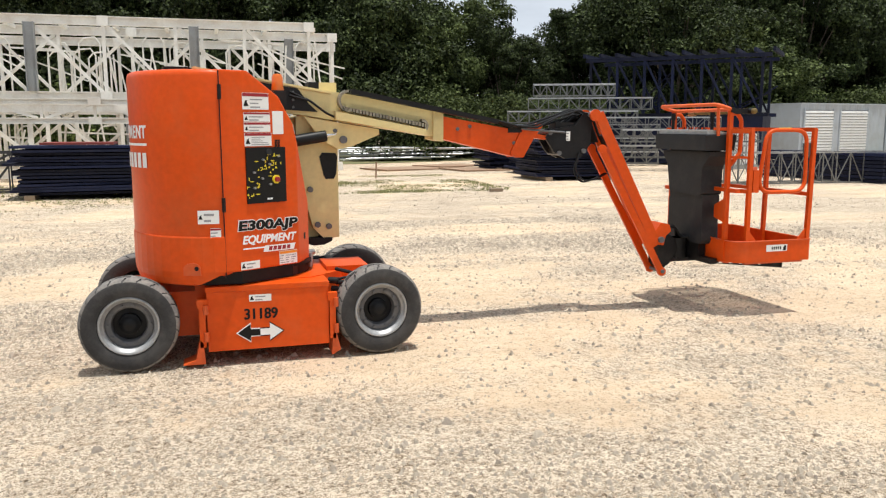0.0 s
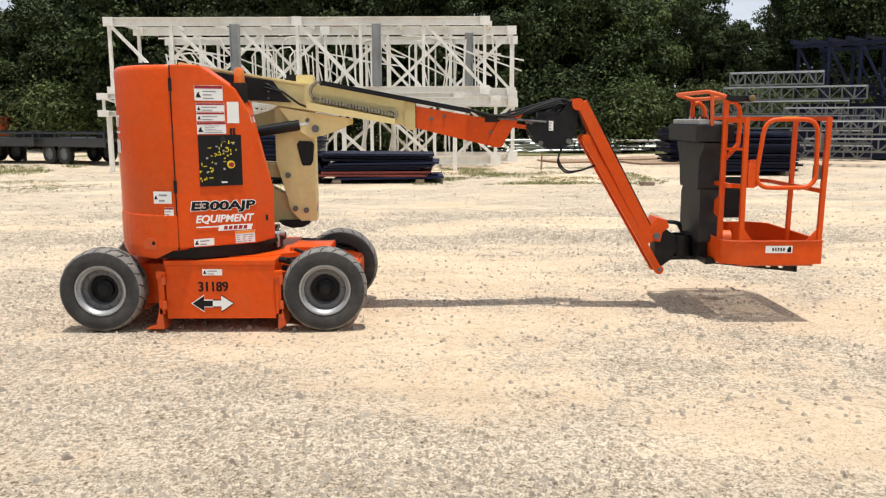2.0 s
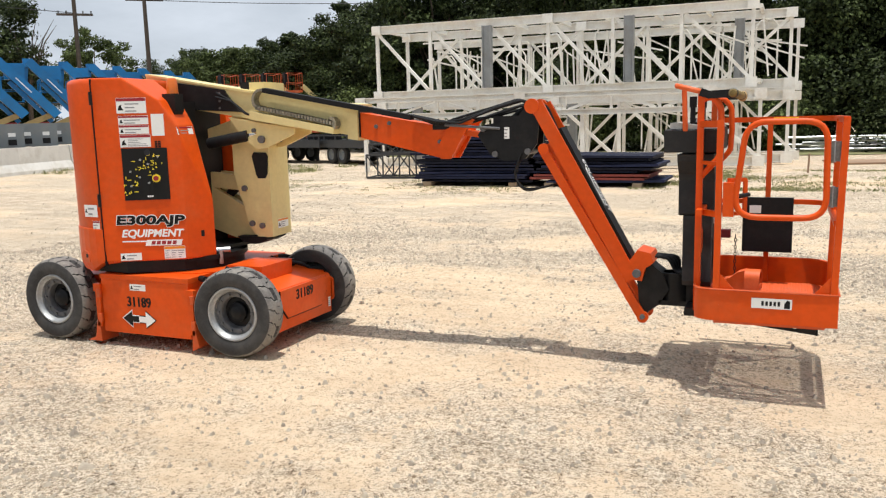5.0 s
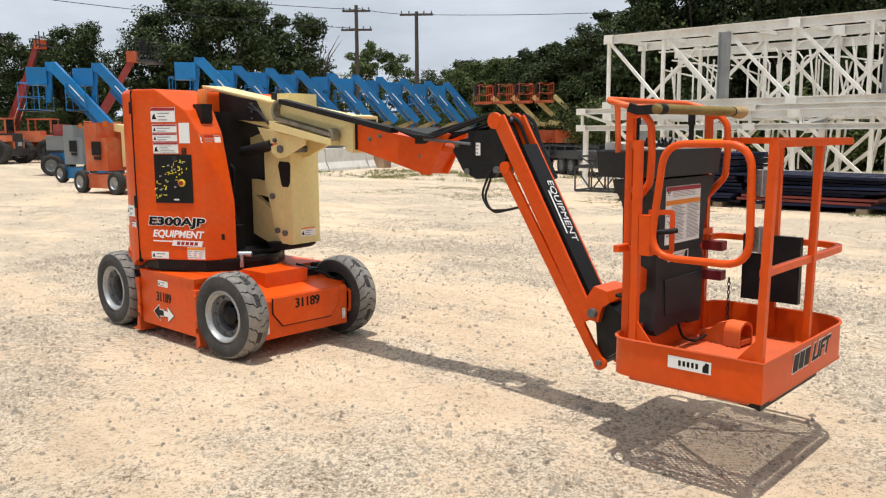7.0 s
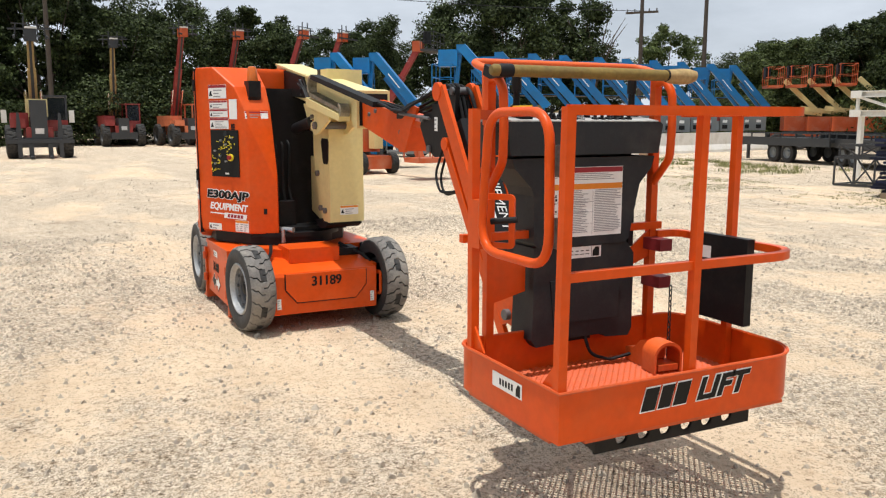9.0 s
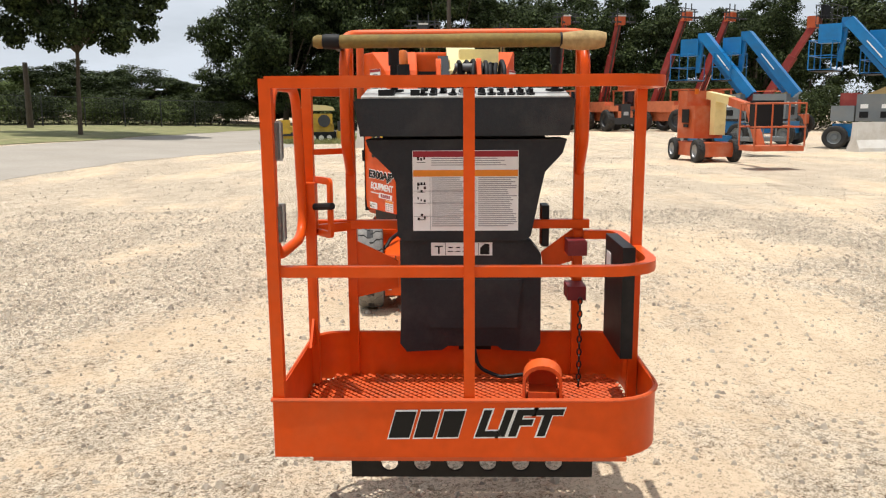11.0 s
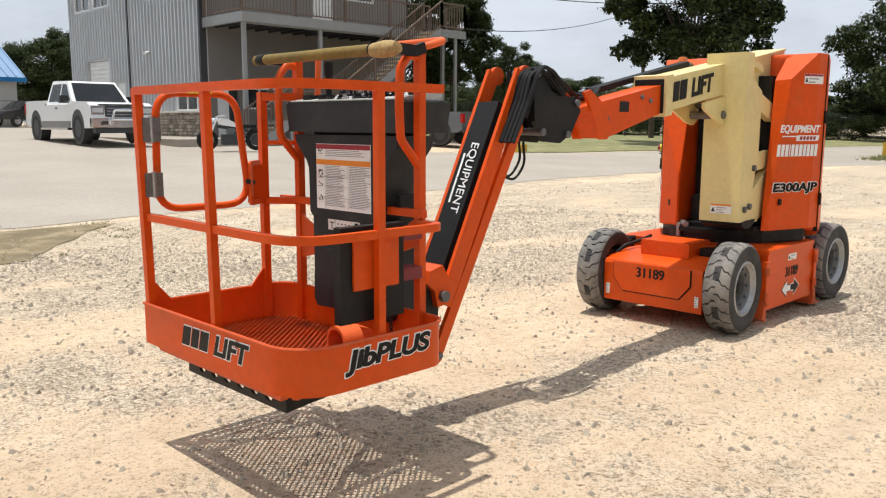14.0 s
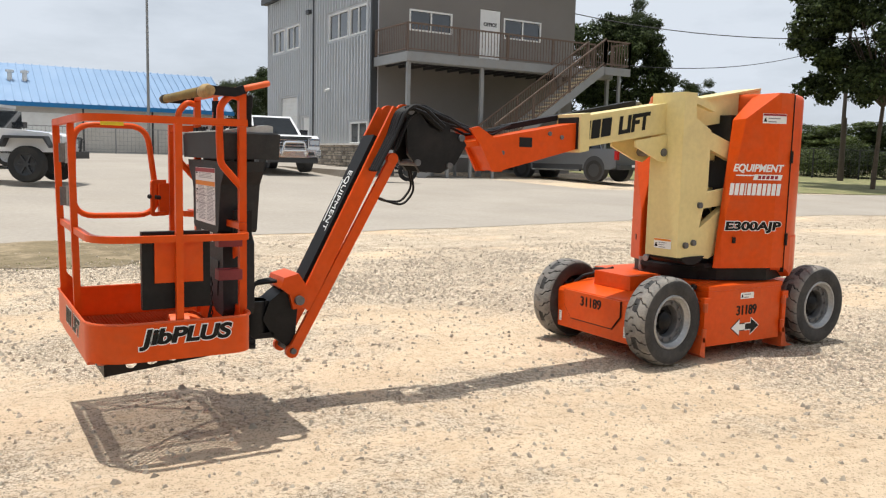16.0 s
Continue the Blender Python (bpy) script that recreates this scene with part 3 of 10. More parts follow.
def tyre_skin(r, w, inner, lugs, depth, slices=9):
    """A tyre in one skin: chevron lugs parted by grooves round the tread, smooth sidewalls."""
    bm = bmesh.new()
    h = w / 2
    prof = [(inner, h * 0.74), (inner + 0.02 * r, h * 0.90), (r * 0.70, h * 0.99), (r * 0.82, h), (r * 0.89, h * 0.97), (r * 0.93, h * 0.94), (r * 0.965, h * 0.84), (r * 0.985, h * 0.69), (r * 0.995, h * 0.47), (r, h * 0.23), (r, h * 0.06)]
    prof = prof + [(a, -z) for a, z in prof[::-1]]
    n = lugs * slices
    rings, dips = [], []
    for k in range(n):
        ring, dip = [], []
        for q, z in prof:
            a = 2 * math.pi * k / n + (0.030 if h * 0.3 < abs(z) < h * 0.8 else 0.0 if abs(z) < h * 0.3 else 0.045) / r
            phase = (k / slices + (0.5 if z < 0 else 0.0)) % 1.0
            groove = 0.0
            if q > r * 0.91 and phase < 0.9 / slices:
                groove = depth if q > r * 0.975 else depth * 0.6 if q > r * 0.95 else depth * 0.25
            if abs(z) < h * 0.1 and (k // slices) % 2:
                groove = max(groove, depth * 0.5)
            ring.append(bm.verts.new(((q - groove) * math.cos(a), (q - groove) * math.sin(a), z)))
            dip.append(groove > 0)
        rings.append(ring)
        dips.append(dip)
    for k in range(n):
        u, v = rings[k], rings[(k + 1) % n]
        for i in range(len(prof)):
            j = (i + 1) % len(prof)
            worn = 5 <= i <= 15 and not (dips[k][i] or dips[k][j])
            bm.faces.new((u[i], u[j], v[j], v[i])).material_index = 0 if worn else 1
    return bm

# ---- ground ----
def ground_sheet():
    near = [-30 + 0.5 * k for k in range(42)] + [-9 + 0.25 * k for k in range(77)] + [10.5 + 0.5 * k for k in range(40)]
    far = [30 * 1.28 ** k for k in range(1, 17)]
    xs = [-v for v in far[::-1]] + near + far
    bm = bmesh.new()
    grid = []
    for y in xs:
        row = []
        for x in xs:
            r = max(abs(x), abs(y))
            z = height_at(x, y)
            if 6 < r < 60 and y > -5:
                z += 0.03 * noise.noise((x * 0.12, y * 0.12, 3)) * min(1, (r - 6) / 10) * min(1, (y + 5) / 3)
            row.append(bm.verts.new((x, y, z)))
        grid.append(row)
    for j in range(len(xs) - 1):
        for i in range(len(xs) - 1):
            bm.faces.new((grid[j][i], grid[j][i + 1], grid[j + 1][i + 1], grid[j + 1][i]))
    ob = part("ground", bm, GROUND, smooth=True)
    spread = ob.data.attributes.new("gravel_spread", "FLOAT", "POINT")
    spread.data.foreach_set("value", [gravel_at(v.co.x, v.co.y) for v in ob.data.vertices])
    return tagged(ob, "pale compacted dirt yard with loose grey gravel", "ground", kind="structure")


ground = ground_sheet()


def patch(name, pts, mat, lift, label, category, step=1.0):
    """A sheet that lies on the ground inside a polygon of xy points."""
    bm = bmesh.new()
    bm.faces.new([bm.verts.new((x, y, 0)) for x, y in pts])
    lo_x, hi_x = min(p[0] for p in pts), max(p[0] for p in pts)
    lo_y, hi_y = min(p[1] for p in pts), max(p[1] for p in pts)
    x = lo_x + step
    while x < hi_x:
        bmesh.ops.bisect_plane(bm, geom=bm.verts[:] + bm.edges[:] + bm.faces[:], plane_co=(x, 0, 0), plane_no=(1, 0, 0))
        x += step
    y = lo_y + step
    while y < hi_y:
        bmesh.ops.bisect_plane(bm, geom=bm.verts[:] + bm.edges[:] + bm.faces[:], plane_co=(0, y, 0), plane_no=(0, 1, 0))
        y += step
    for v in bm.verts:
        v.co.z = height_at(v.co.x, v.co.y) + lift
    return tagged(part(name, bm, mat, smooth=True), label, category, kind="structure")


def wavy(pts, amount, step, seed):
    """Breaks the straight sides of an outline into an uneven edge."""
    out = []
    for i, p in enumerate(pts):
        q = pts[(i + 1) % len(pts)]
        n = max(1, int(math.dist(p, q) / step))
        for k in range(n):
            t = k / n
            x, y = p[0] + (q[0] - p[0]) * t, p[1] + (q[1] - p[1]) * t
            out.append((x + amount * noise.noise((x * 0.7, y * 0.7, seed)), y + amount * noise.noise((x * 0.7, y * 0.7, seed + 9))))
    return out


drive = patch("pavement", wavy([(14, -7.6), (3.2, -8.4), (-3.6, -8.7), (-9, -9.2), (-16, -9.2), (-26, -6.5), (-60, -6), (-60, -16), (-30, -14.6), (-19.5, -15.6), (-14, -17.5), (-12, -26), (-10.2, -26.2), (-10.2, -60), (14, -60)], 0.22, 0.8, 4.0),
              CONCRETE, 0.006, "pale worn concrete drive", "pavement", 3.0)

# ---- the boom lift ----
WHEEL, WHEEL_NUT = {}, []


def wheel(parent, x, y, side, steer=0.0):
    """A solid rubber tyre with lugs over the shoulder, a silver rim and a dark hub. side: the way its outer face looks."""
    turn = Matrix.Translation((x, y, 0.31)) @ pose(0, 0, 0, 0, 0, steer) @ pose(0, 0, 0, -90 * side, 0, 0)
    w = empty("wheel", turn, parent)
    if WHEEL:
        for nm, me in WHEEL.items():
            shared(nm, me, w)
        for k in range(10):
            shared("wheel_nut", WHEEL_NUT[0], w, pose(0, 0, 0, 0, 0, 36 * k))
        return w
    t = part("tyre", tyre_skin(0.305, 0.19, 0.184, 21, 0.012, 14), TYRE, w, smooth=True)
    t.data.materials.append(TYRE_SIDE)
    bm = bmesh.new()
    lathe(bm, [(0.186, -0.080), (0.187, 0.084), (0.181, 0.090), (0.172, 0.088), (0.164, 0.070), (0.152, 0.060), (0.149, 0.030)], 40)
    rim = part("rim", bm, RIM, w, smooth=True)
    bm = bmesh.new()
    lathe(bm, [(0.151, 0.034), (0.146, 0.036), (0.128, 0.040), (0.112, 0.034), (0.104, 0.012), (0.104, -0.02), (0.15, -0.05)], 40)
    disc = part("rim_disc", bm, RIM_DARK, w, smooth=True)
    bm = bmesh.new()
    lathe(bm, [(0.0, 0.052), (0.030, 0.050), (0.044, 0.042), (0.052, 0.028), (0.066, 0.020), (0.070, -0.008), (0.106, -0.012), (0.106, -0.03), (0.0, -0.03)], 28)
    hub = part("hub", bm, BLACK, w, smooth=True)
    WHEEL.update({"tyre": t.data, "rim": rim.data, "rim_disc": disc.data, "hub": hub.data})
    WHEEL_NUT.append(part("wheel_nut", cyl(bmesh.new(), (0.128, 0, 0.030), (0.128, 0, 0.052), 0.011, 6), RIM_DARK, w).data)
    for k in range(1, 10):
        shared("wheel_nut", WHEEL_NUT[0], w, pose(0, 0, 0, 0, 0, 36 * k))
    return w


def arrow_sign(parent, at, s=1.0):
    """A two-headed arrow, one half black and one half white."""
    def half(sx, e):
        """One half of the arrow, grown by e all round."""
        a = [(0, -0.025 - e), (-0.072 + e * 0.2, -0.025 - e), (-0.072 + e * 0.2, -0.066 - e * 1.4), (-0.17 - e * 1.5, 0), (-0.072 + e * 0.2, 0.066 + e * 1.4), (-0.072 + e * 0.2, 0.025 + e), (0, 0.025 + e)]
        return [(sx * x * s, y * s) for x, y in a]
    for sx, mat in ((1, BLACK_PRINT), (-1, WHITE_PRINT)):
        bm = bmesh.new()
        prism(bm, half(sx, 0.008), 0, 0.0015)
        border = part("arrow_border", bm, (WHITE_PRINT, BLACK_PRINT)[sx < 0], parent, at=at)
        bm = bmesh.new()
        prism(bm, half(sx, 0.0), 0.0015, 0.0026)
        part("arrow", bm, mat, border)


lift = empty("boom_lift")
tagged(lift, "orange and cream articulating electric boom lift parked on gravel", "boom lift")

# chassis
bm = boxed(-0.86, 0.62, -0.36, 0.36, 0.17, 0.47)
chassis = part("chassis", bm, ORANGE, lift, "orange welded steel chassis", bevel=0.012)
for s in (-1, 1):
    for x, st in ((0.805, 6.0 if s < 0 else 4.0), (-0.805, 0.0)):
        wheel(lift, x, s * 0.505, s, st)
    bx = part("battery_box", boxed(-0.33, 0.455, min(s * 0.585, s * 0.2), max(s * 0.585, s * 0.2), 0.105, 0.495), ORANGE, lift, "orange battery box with stencilled number", bevel=0.01)
    part("lid", boxed(-0.335, 0.46, min(s * 0.59, s * 0.2), max(s * 0.59, s * 0.2), 0.497, 0.53), ORANGE, bx, bevel=0.006)
    face = panel_at((0.06, s * 0.586, 0.30), (-s, 0, 0), (0, 0, 1))
    sx = 0.0125 if s > 0 else -0.052
    lettering("stencil", "31189", 0.095, BLACK_PRINT, bx, face @ pose(sx, 0.040, 0), bold=0.0008, span=(0.212, 0.072))
    lettering("stencil", "31189", 0.095, BLACK_PRINT, bx, face @ pose(sx + 0.0045, 0.0405, 0.0007), bold=0.0008, span=(0.212, 0.072))
    arrow_sign(bx, face @ pose(sx - 0.006, -0.084, 0) @ pose(0, 0, 0, 0, 0, 180 if s > 0 else 0), 0.86)
    warning_label("sticker", 0.142, 0.046, bx, face @ pose(sx, 0.145, 0), rows=2)
    # latch, grab handle and axle guards beside the box
    for x, z, r in ((0.505, 0.515, 0.022), (0.555, 0.500, 0.017), (0.525, 0.455, 0.020)):
        bm = bmesh.new()
        cyl(bm, (x - 0.03, s * 0.47, z), (x + 0.035, s * 0.50, z), r, 10)
        part("hydraulic_fitting", bm, BLACK, chassis, smooth=True)
    bm = bmesh.new()
    sweep(bm, bend([(0.515, s * 0.49, 0.52), (0.60, s * 0.47, 0.53), (0.66, s * 0.44, 0.47), (0.62, s * 0.42, 0.38)], 0.04), 0.009, 7)
    part("hydraulic_hose", bm, RUBBER, chassis, smooth=True)
    bm = bmesh.new()
    sweep(bm, bend([(0.450, s * 0.578, 0.30), (0.492, s * 0.578, 0.30), (0.492, s * 0.578, 0.43), (0.450, s * 0.578, 0.43)], 0.02), 0.007, 8)
    part("handle", bm, ORANGE, bx)
    for x in (-0.36, 0.48):
        bm = boxed(x - 0.02, x + 0.02, min(s * 0.60, s * 0.40), max(s * 0.60, s * 0.40), 0.14, 0.42)
        box(bm, x - 0.032, x + 0.032, min(s * 0.56, s * 0.605), max(s * 0.56, s * 0.605), 0.40, 0.455)
        part("bracket", bm, ORANGE, chassis, bevel=0.006)
        bm = bmesh.new()
        q = -1 if x < 0 else 1
        prism(bm, ((x, 0.17), (x + q * 0.02, 0.19), (x + q * 0.05, 0.06), (x + q * 0.13 * (x < 0), 0.03), (x - q * 0.01, 0.03)), min(s * 0.60, s * 0.44), max(s * 0.60, s * 0.44), "y")
        part("wheel_scraper", bm, ORANGE_WORN, chassis)
        bm = bmesh.new()
        for z in (0.18, 0.36):
            cyl(bm, (x + 0.022, s * 0.606, z), (x + 0.022, s * 0.606, z + 0.06), 0.017, 10)
        pieces("hinge", bm, ORANGE_WORN, chassis)
# end covers
for e in (1, -1):
    bm = bmesh.new()
    prism(bm, ((e * 0.55, 0.13), (e * 0.995, 0.13), (e * 1.0, 0.40), (e * 0.985, 0.425), (e * 0.70, 0.475), (e * 0.55, 0.475)), -0.385, 0.385, "y")
    cover = part("axle_cover", bm, ORANGE, lift, "orange steel axle cover with stencilled number", bevel=0.012)
    face = panel_at((e * 1.0, 0, 0.30), (0, e, 0), (0, 0, 1))
    if e > 0:
        bm = bmesh.new()
        prism(bm, ((-0.30, 0.12), (0.30, 0.12), (0.30, 0.01), (0.22, -0.085), (-0.22, -0.085), (-0.30, 0.01)), 0.0, 0.012)
        door = part("access_door", bm, ORANGE, cover, "orange access plate with black edge", at=face, bevel=0.004)
        bm = bmesh.new()
        sweep(bm, [(-0.302, 0.12, 0.004), (-0.302, 0.008, 0.004), (-0.221, -0.088, 0.004), (0.221, -0.088, 0.004), (0.302, 0.008, 0.004), (0.302, 0.12, 0.004)], 0.006, 6)
        part("seal", bm, RUBBER, cover, at=face)
        lettering("stencil", "31189", 0.095, BLACK_PRINT, cover, face @ pose(-0.003, 0.060, 0.012), bold=0.0008, span=(0.218, 0.070))
        lettering("stencil", "31189", 0.095, BLACK_PRINT, cover, face @ pose(0.0015, 0.0605, 0.0127), bold=0.0008, span=(0.218, 0.070))
        for y in (-0.35, 0.35):
            warning_label("sticker", 0.03, 0.075, cover, face @ pose(y, -0.09, 0.001), rows=4)
    for y in (-0.40, 0.40):
        bm = boxed(e * 0.86 - 0.06, e * 0.86 + 0.06, y - 0.02, y + 0.02, 0.16, 0.44)
        sweep(bm, bend([(e * 0.93, y, 0.22), (e * 0.99, y * 1.06, 0.22), (e * 0.99, y * 1.06, 0.38), (e * 0.93, y, 0.38)], 0.02), 0.013, 8)
        part("tie_down", bm, ORANGE, chassis, bevel=0.004)
    bm = bmesh.new()
    cyl(bm, (e * 0.805, -0.42, 0.31), (e * 0.805, 0.42, 0.31), 0.055, 14)
    for y in (-0.40, 0.40):
        cyl(bm, (e * 0.805, y, 0.19), (e * 0.805, y, 0.43), 0.05, 12)
    part("axle", bm, BLACK, chassis, smooth=True)
# raised deck and slewing ring
bm = bmesh.new()
prism(bm, ((-0.40, -0.42), (0.36, -0.42), (0.62, -0.20), (0.62, 0.20), (0.36, 0.42), (-0.40, 0.42)), 0.46, 0.535)
part("deck", bm, ORANGE, chassis, bevel=0.008)
part("hose_cover", boxed(0.50, 0.80, -0.21, 0.17, 0.46, 0.565), ORANGE, chassis, bevel=0.03)
bm = bmesh.new()
sweep(bm, bend([(0.55, -0.28, 0.56), (0.66, -0.31, 0.53), (0.78, -0.36, 0.50), (0.84, -0.40, 0.44)], 0.05), 0.013, 8)
sweep(bm, bend([(0.55, 0.26, 0.55), (0.66, 0.30, 0.52), (0.78, 0.36, 0.49), (0.84, 0.40, 0.44)], 0.05), 0.013, 8)
box(bm, 0.50, 0.70, 0.20, 0.36, 0.475, 0.53)
pieces("steering_hose", bm, BLACK, chassis)
bm = bmesh.new()
cyl(bm, (0, 0, 0.50), (0, 0, 0.60), 0.40, 40)
cyl(bm, (0, 0, 0.60), (0, 0, 0.632), 0.43, 40)
part("slewing_ring", bm, BLACK, lift, "black slewing ring", smooth=True)

# turntable and hoods, turned by TURN degrees against the chassis
TURN = 4.5
turret = empty("turntable", pose(0, 0, 0, 0, 0, TURN), lift)
tail = [(-0.25, -0.63)] + [(-0.25 - 0.53 * math.sin(a), -0.63 * math.cos(a)) for a in (math.pi * k / 24 for k in range(1, 24))] + [(-0.25, 0.63)]
bm = bmesh.new()
hood_plan = tail + [(-0.10, 0.40), (-0.10, -0.40)]
rings = [[bm.verts.new((-0.25 + (x + 0.25) * f, y * f, z)) for x, y in hood_plan] for f, z in ((0.97, 0.61), (0.97, 0.62), (1.0, 0.70), (1.0, 1.862), (0.994, 1.880), (0.980, 1.894), (0.955, 1.902))]
for a, b in zip(rings, rings[1:]):
    for k in range(len(a)):
        j = (k + 1) % len(a)
        bm.faces.new((a[k], a[j], b[j], b[k]))
bm.faces.new(rings[0][::-1])
bm.faces.new(rings[-1])
tail_hood = part("tail_hood", bm, ORANGE, turret, "orange rounded counterweight hood", smooth=True)
bm = bmesh.new()
rings = [[bm.verts.new((-0.25 + (x + 0.25) * f, y * f, z)) for x, y in tail] for f, z in ((0.90, 0.540), (0.975, 0.556), (1.004, 0.60), (1.013, 0.64), (1.013, 0.858), (1.008, 0.866), (0.985, 0.868))]
for lower, upper in zip(rings, rings[1:]):
    for k in range(len(lower)):
        j = (k + 1) % len(lower)
        bm.faces.new((lower[k], lower[j], upper[j], upper[k]))
bm.faces.new(rings[0][::-1])
bm.faces.new(rings[-1])
cut(bm, (-0.27, 0, 0.625), (0.45, 0, -0.89))
counterweight = part("counterweight", bm, ORANGE, turret, "orange stepped counterweight under the hood")
part("hood_cap", boxed(-0.56, -0.40, -0.42, -0.20, 1.895, 1.925), BLACK, tail_hood, "low black cap on the hood", bevel=0.01)
# plate and black disc paint the shade of a recess that isn't cut
bm = bmesh.new()
prism(bm, [(0.055 * math.cos(radians(180 * k / 10)), 0.035 * math.sin(radians(180 * k / 10))) for k in range(11)] + [(-0.055, -0.045), (0.055, -0.045)], 0.0, 0.012)
part("tie_down_pocket", bm, ORANGE_WORN, counterweight, at=panel_at((-0.452, -0.584, 0.665), (0.92, -0.39, 0), (0, 0, 1)))
bm = bmesh.new()
cyl(bm, (0.030, 0, 0.008), (0.030, 0, 0.016), 0.014, 10)
part("tie_down_hole", bm, BLACK, counterweight, at=panel_at((-0.452, -0.584, 0.665), (0.92, -0.39, 0), (0, 0, 1)))
bm = bmesh.new()
prism(bm, ((-0.253, -0.625), (-0.10, -0.562), (0.262, -0.387), (0.372, -0.20), (0.352, -0.19), (0.05, -0.19), (-0.253, -0.19)), 0.625, 1.902)
cut(bm, (0.255, -0.216, 1.51), (0.974, 0.009, 0.228))
cut(bm, (-0.064, -0.5, 1.898), (0.59, 0.0, 0.807))
cut(bm, (0.144, -0.44, 1.746), (0.873, 0.0, 0.488))
hood_r = part("side_hood", bm, ORANGE, turret, "orange side hood with black ground control panel", bevel=0.012)
bm = bmesh.new()
prism(bm, ((-0.253, 0.63), (-0.13, 0.608), (0.245, 0.445), (0.285, 0.405), (0.10, 0.385), (-0.253, 0.385)), 0.635, 1.902)
cut(bm, (0.28, 0.40, 0.65), (0.99, 0.0, 0.148))
cut(bm, (0.128, 0.40, 1.70), (0.61, -0.05, 0.79))
hood_l = part("side_hood", bm, ORANGE, turret, "orange side hood with white lettering", bevel=0.012)
# door seams, hinges and latches
bm = bmesh.new()
box(bm, -0.2545, -0.2485, -0.637, -0.60, 0.60, 1.895)
box(bm, -0.2545, -0.2485, 0.60, 0.636, 0.60, 1.895)
pieces("door_seam", bm, RUBBER, tail_hood)
for y, z in ((-0.642, 1.72), (-0.642, 1.02), (0.64, 1.40), (0.64, 0.80)):
    bm = bmesh.new()
    cyl(bm, (-0.25, y, z), (-0.25, y, z + 0.09), 0.012, 8)
    part("hinge", bm, BLACK, tail_hood)
SLOPE_R = Vector((0.281, 0.137, 0)).normalized()


def on_right(x, z, lift_off=0.003):
    """A pose on the right hood's flat side, at x along the turntable and z above the ground."""
    o = Vector((-0.10, -0.562, 0)) + SLOPE_R * ((x + 0.10) / SLOPE_R.x)
    n = Vector((SLOPE_R.y, -SLOPE_R.x, 0))
    return panel_at((o.x + n.x * lift_off, o.y + n.y * lift_off, z), SLOPE_R, (0, 0, 1))


SLOPE_L = Vector((-0.375, 0.163, 0)).normalized()


def on_left(x, z, lift_off=0.003):
    o = Vector((-0.13, 0.608, 0)) + SLOPE_L * ((x + 0.13) / SLOPE_L.x)
    n = Vector((SLOPE_L.y, -SLOPE_L.x, 0))
    return panel_at((o.x + n.x * lift_off, o.y + n.y * lift_off, z), SLOPE_L, (0, 0, 1))


# ground control panel
ctl = rect("control_panel", 0.305, 0.36, BLACK_PRINT, hood_r, on_right(0.040, 1.239), 0.006, "black control panel with yellow symbols")
rng = random.Random(5)
bm = bmesh.new()
for cx, cy, n in ((0.05, 0.11, 8), (-0.05, 0.06, 7), (0.09, 0.05, 6), (-0.10, -0.04, 7), (-0.11, -0.11, 7), (0.0, 0.02, 6)):
    for k in range(n):
        x, y = cx + rng.uniform(-0.045, 0.045), cy + rng.uniform(-0.035, 0.035)
        q = rng.uniform(0.005, 0.009)
        if k % 3 == 0:
            prism(bm, ((x - q, y - q), (x + q, y - q), (x, y + q)), 0, 0.002)
        elif k % 3 == 1:
            box(bm, x - q * 1.6, x + q * 1.6, y - 0.0025, y + 0.0025, 0, 0.002)
        else:
            box(bm, x - 0.0028, x + 0.0028, y - q * 1.3, y + q * 1.3, 0, 0.002)
bmesh.ops.translate(bm, vec=(0, 0, 0.006), verts=bm.verts)
pieces("symbol", bm, YELLOW_PRINT, ctl)
bm = bmesh.new()
for x, y in ((-0.10, 0.02), (-0.04, -0.02), (-0.10, -0.08), (0.02, -0.06), (0.02, 0.07), (0.09, 0.12), (-0.03, 0.10)):
    cyl(bm, (x, y, 0), (x, y, 0.018), 0.007, 8)
bmesh.ops.translate(bm, vec=(0, 0, 0.006), verts=bm.verts)
pieces("switch", bm, STEEL, ctl)
bm = bmesh.new()
cyl(bm, (0, 0, 0), (0, 0, 0.012), 0.028, 18)
part("stop_collar", bm, YELLOW_PRINT, ctl, "yellow stop button collar", at=pose(0.07, -0.03, 0.006))
bm = bmesh.new()
cyl(bm, (0, 0, 0.012), (0, 0, 0.03), 0.017, 16)
part("stop_button", bm, RED_PRINT, ctl, "red stop button", at=pose(0.07, -0.03, 0.006))
blocks("mark", [0.012, 0.012, 0.012], 0.012, 0.002, WHITE_PRINT, ctl, pose(0.02, -0.155, 0.006))
bm = bmesh.new()
cyl(bm, (0, 0, 0), (0, 0, 0.008), 0.02, 14)
part("gauge", bm, PLASTIC, ctl, at=pose(0.02, 0.15, 0.006))
# labels and writing on the right hood
warning_label("sticker", 0.198, 0.105, hood_r, on_right(-0.017, 1.712), RED_PRINT, 3)
for z in (1.613, 1.548):
    warning_label("sticker", 0.20, 0.060, hood_r, on_right(-0.011, z), RED_PRINT, 2)
warning_label("sticker", 0.205, 0.085, hood_r, on_right(-0.008, 1.470), RED_PRINT, 5)
rect("sticker", 0.085, 0.15, WHITE_LABEL, hood_r, on_right(0.133, 1.577), 0.0015, "plain white label")
bm = bmesh.new()
for k in range(8):
    box(bm, -0.02 + 0.022 * (k % 2), -0.002 + 0.022 * (k % 2), 0.012 * (k // 2) - 0.024, 0.012 * (k // 2) - 0.014, 0, 0.0015)
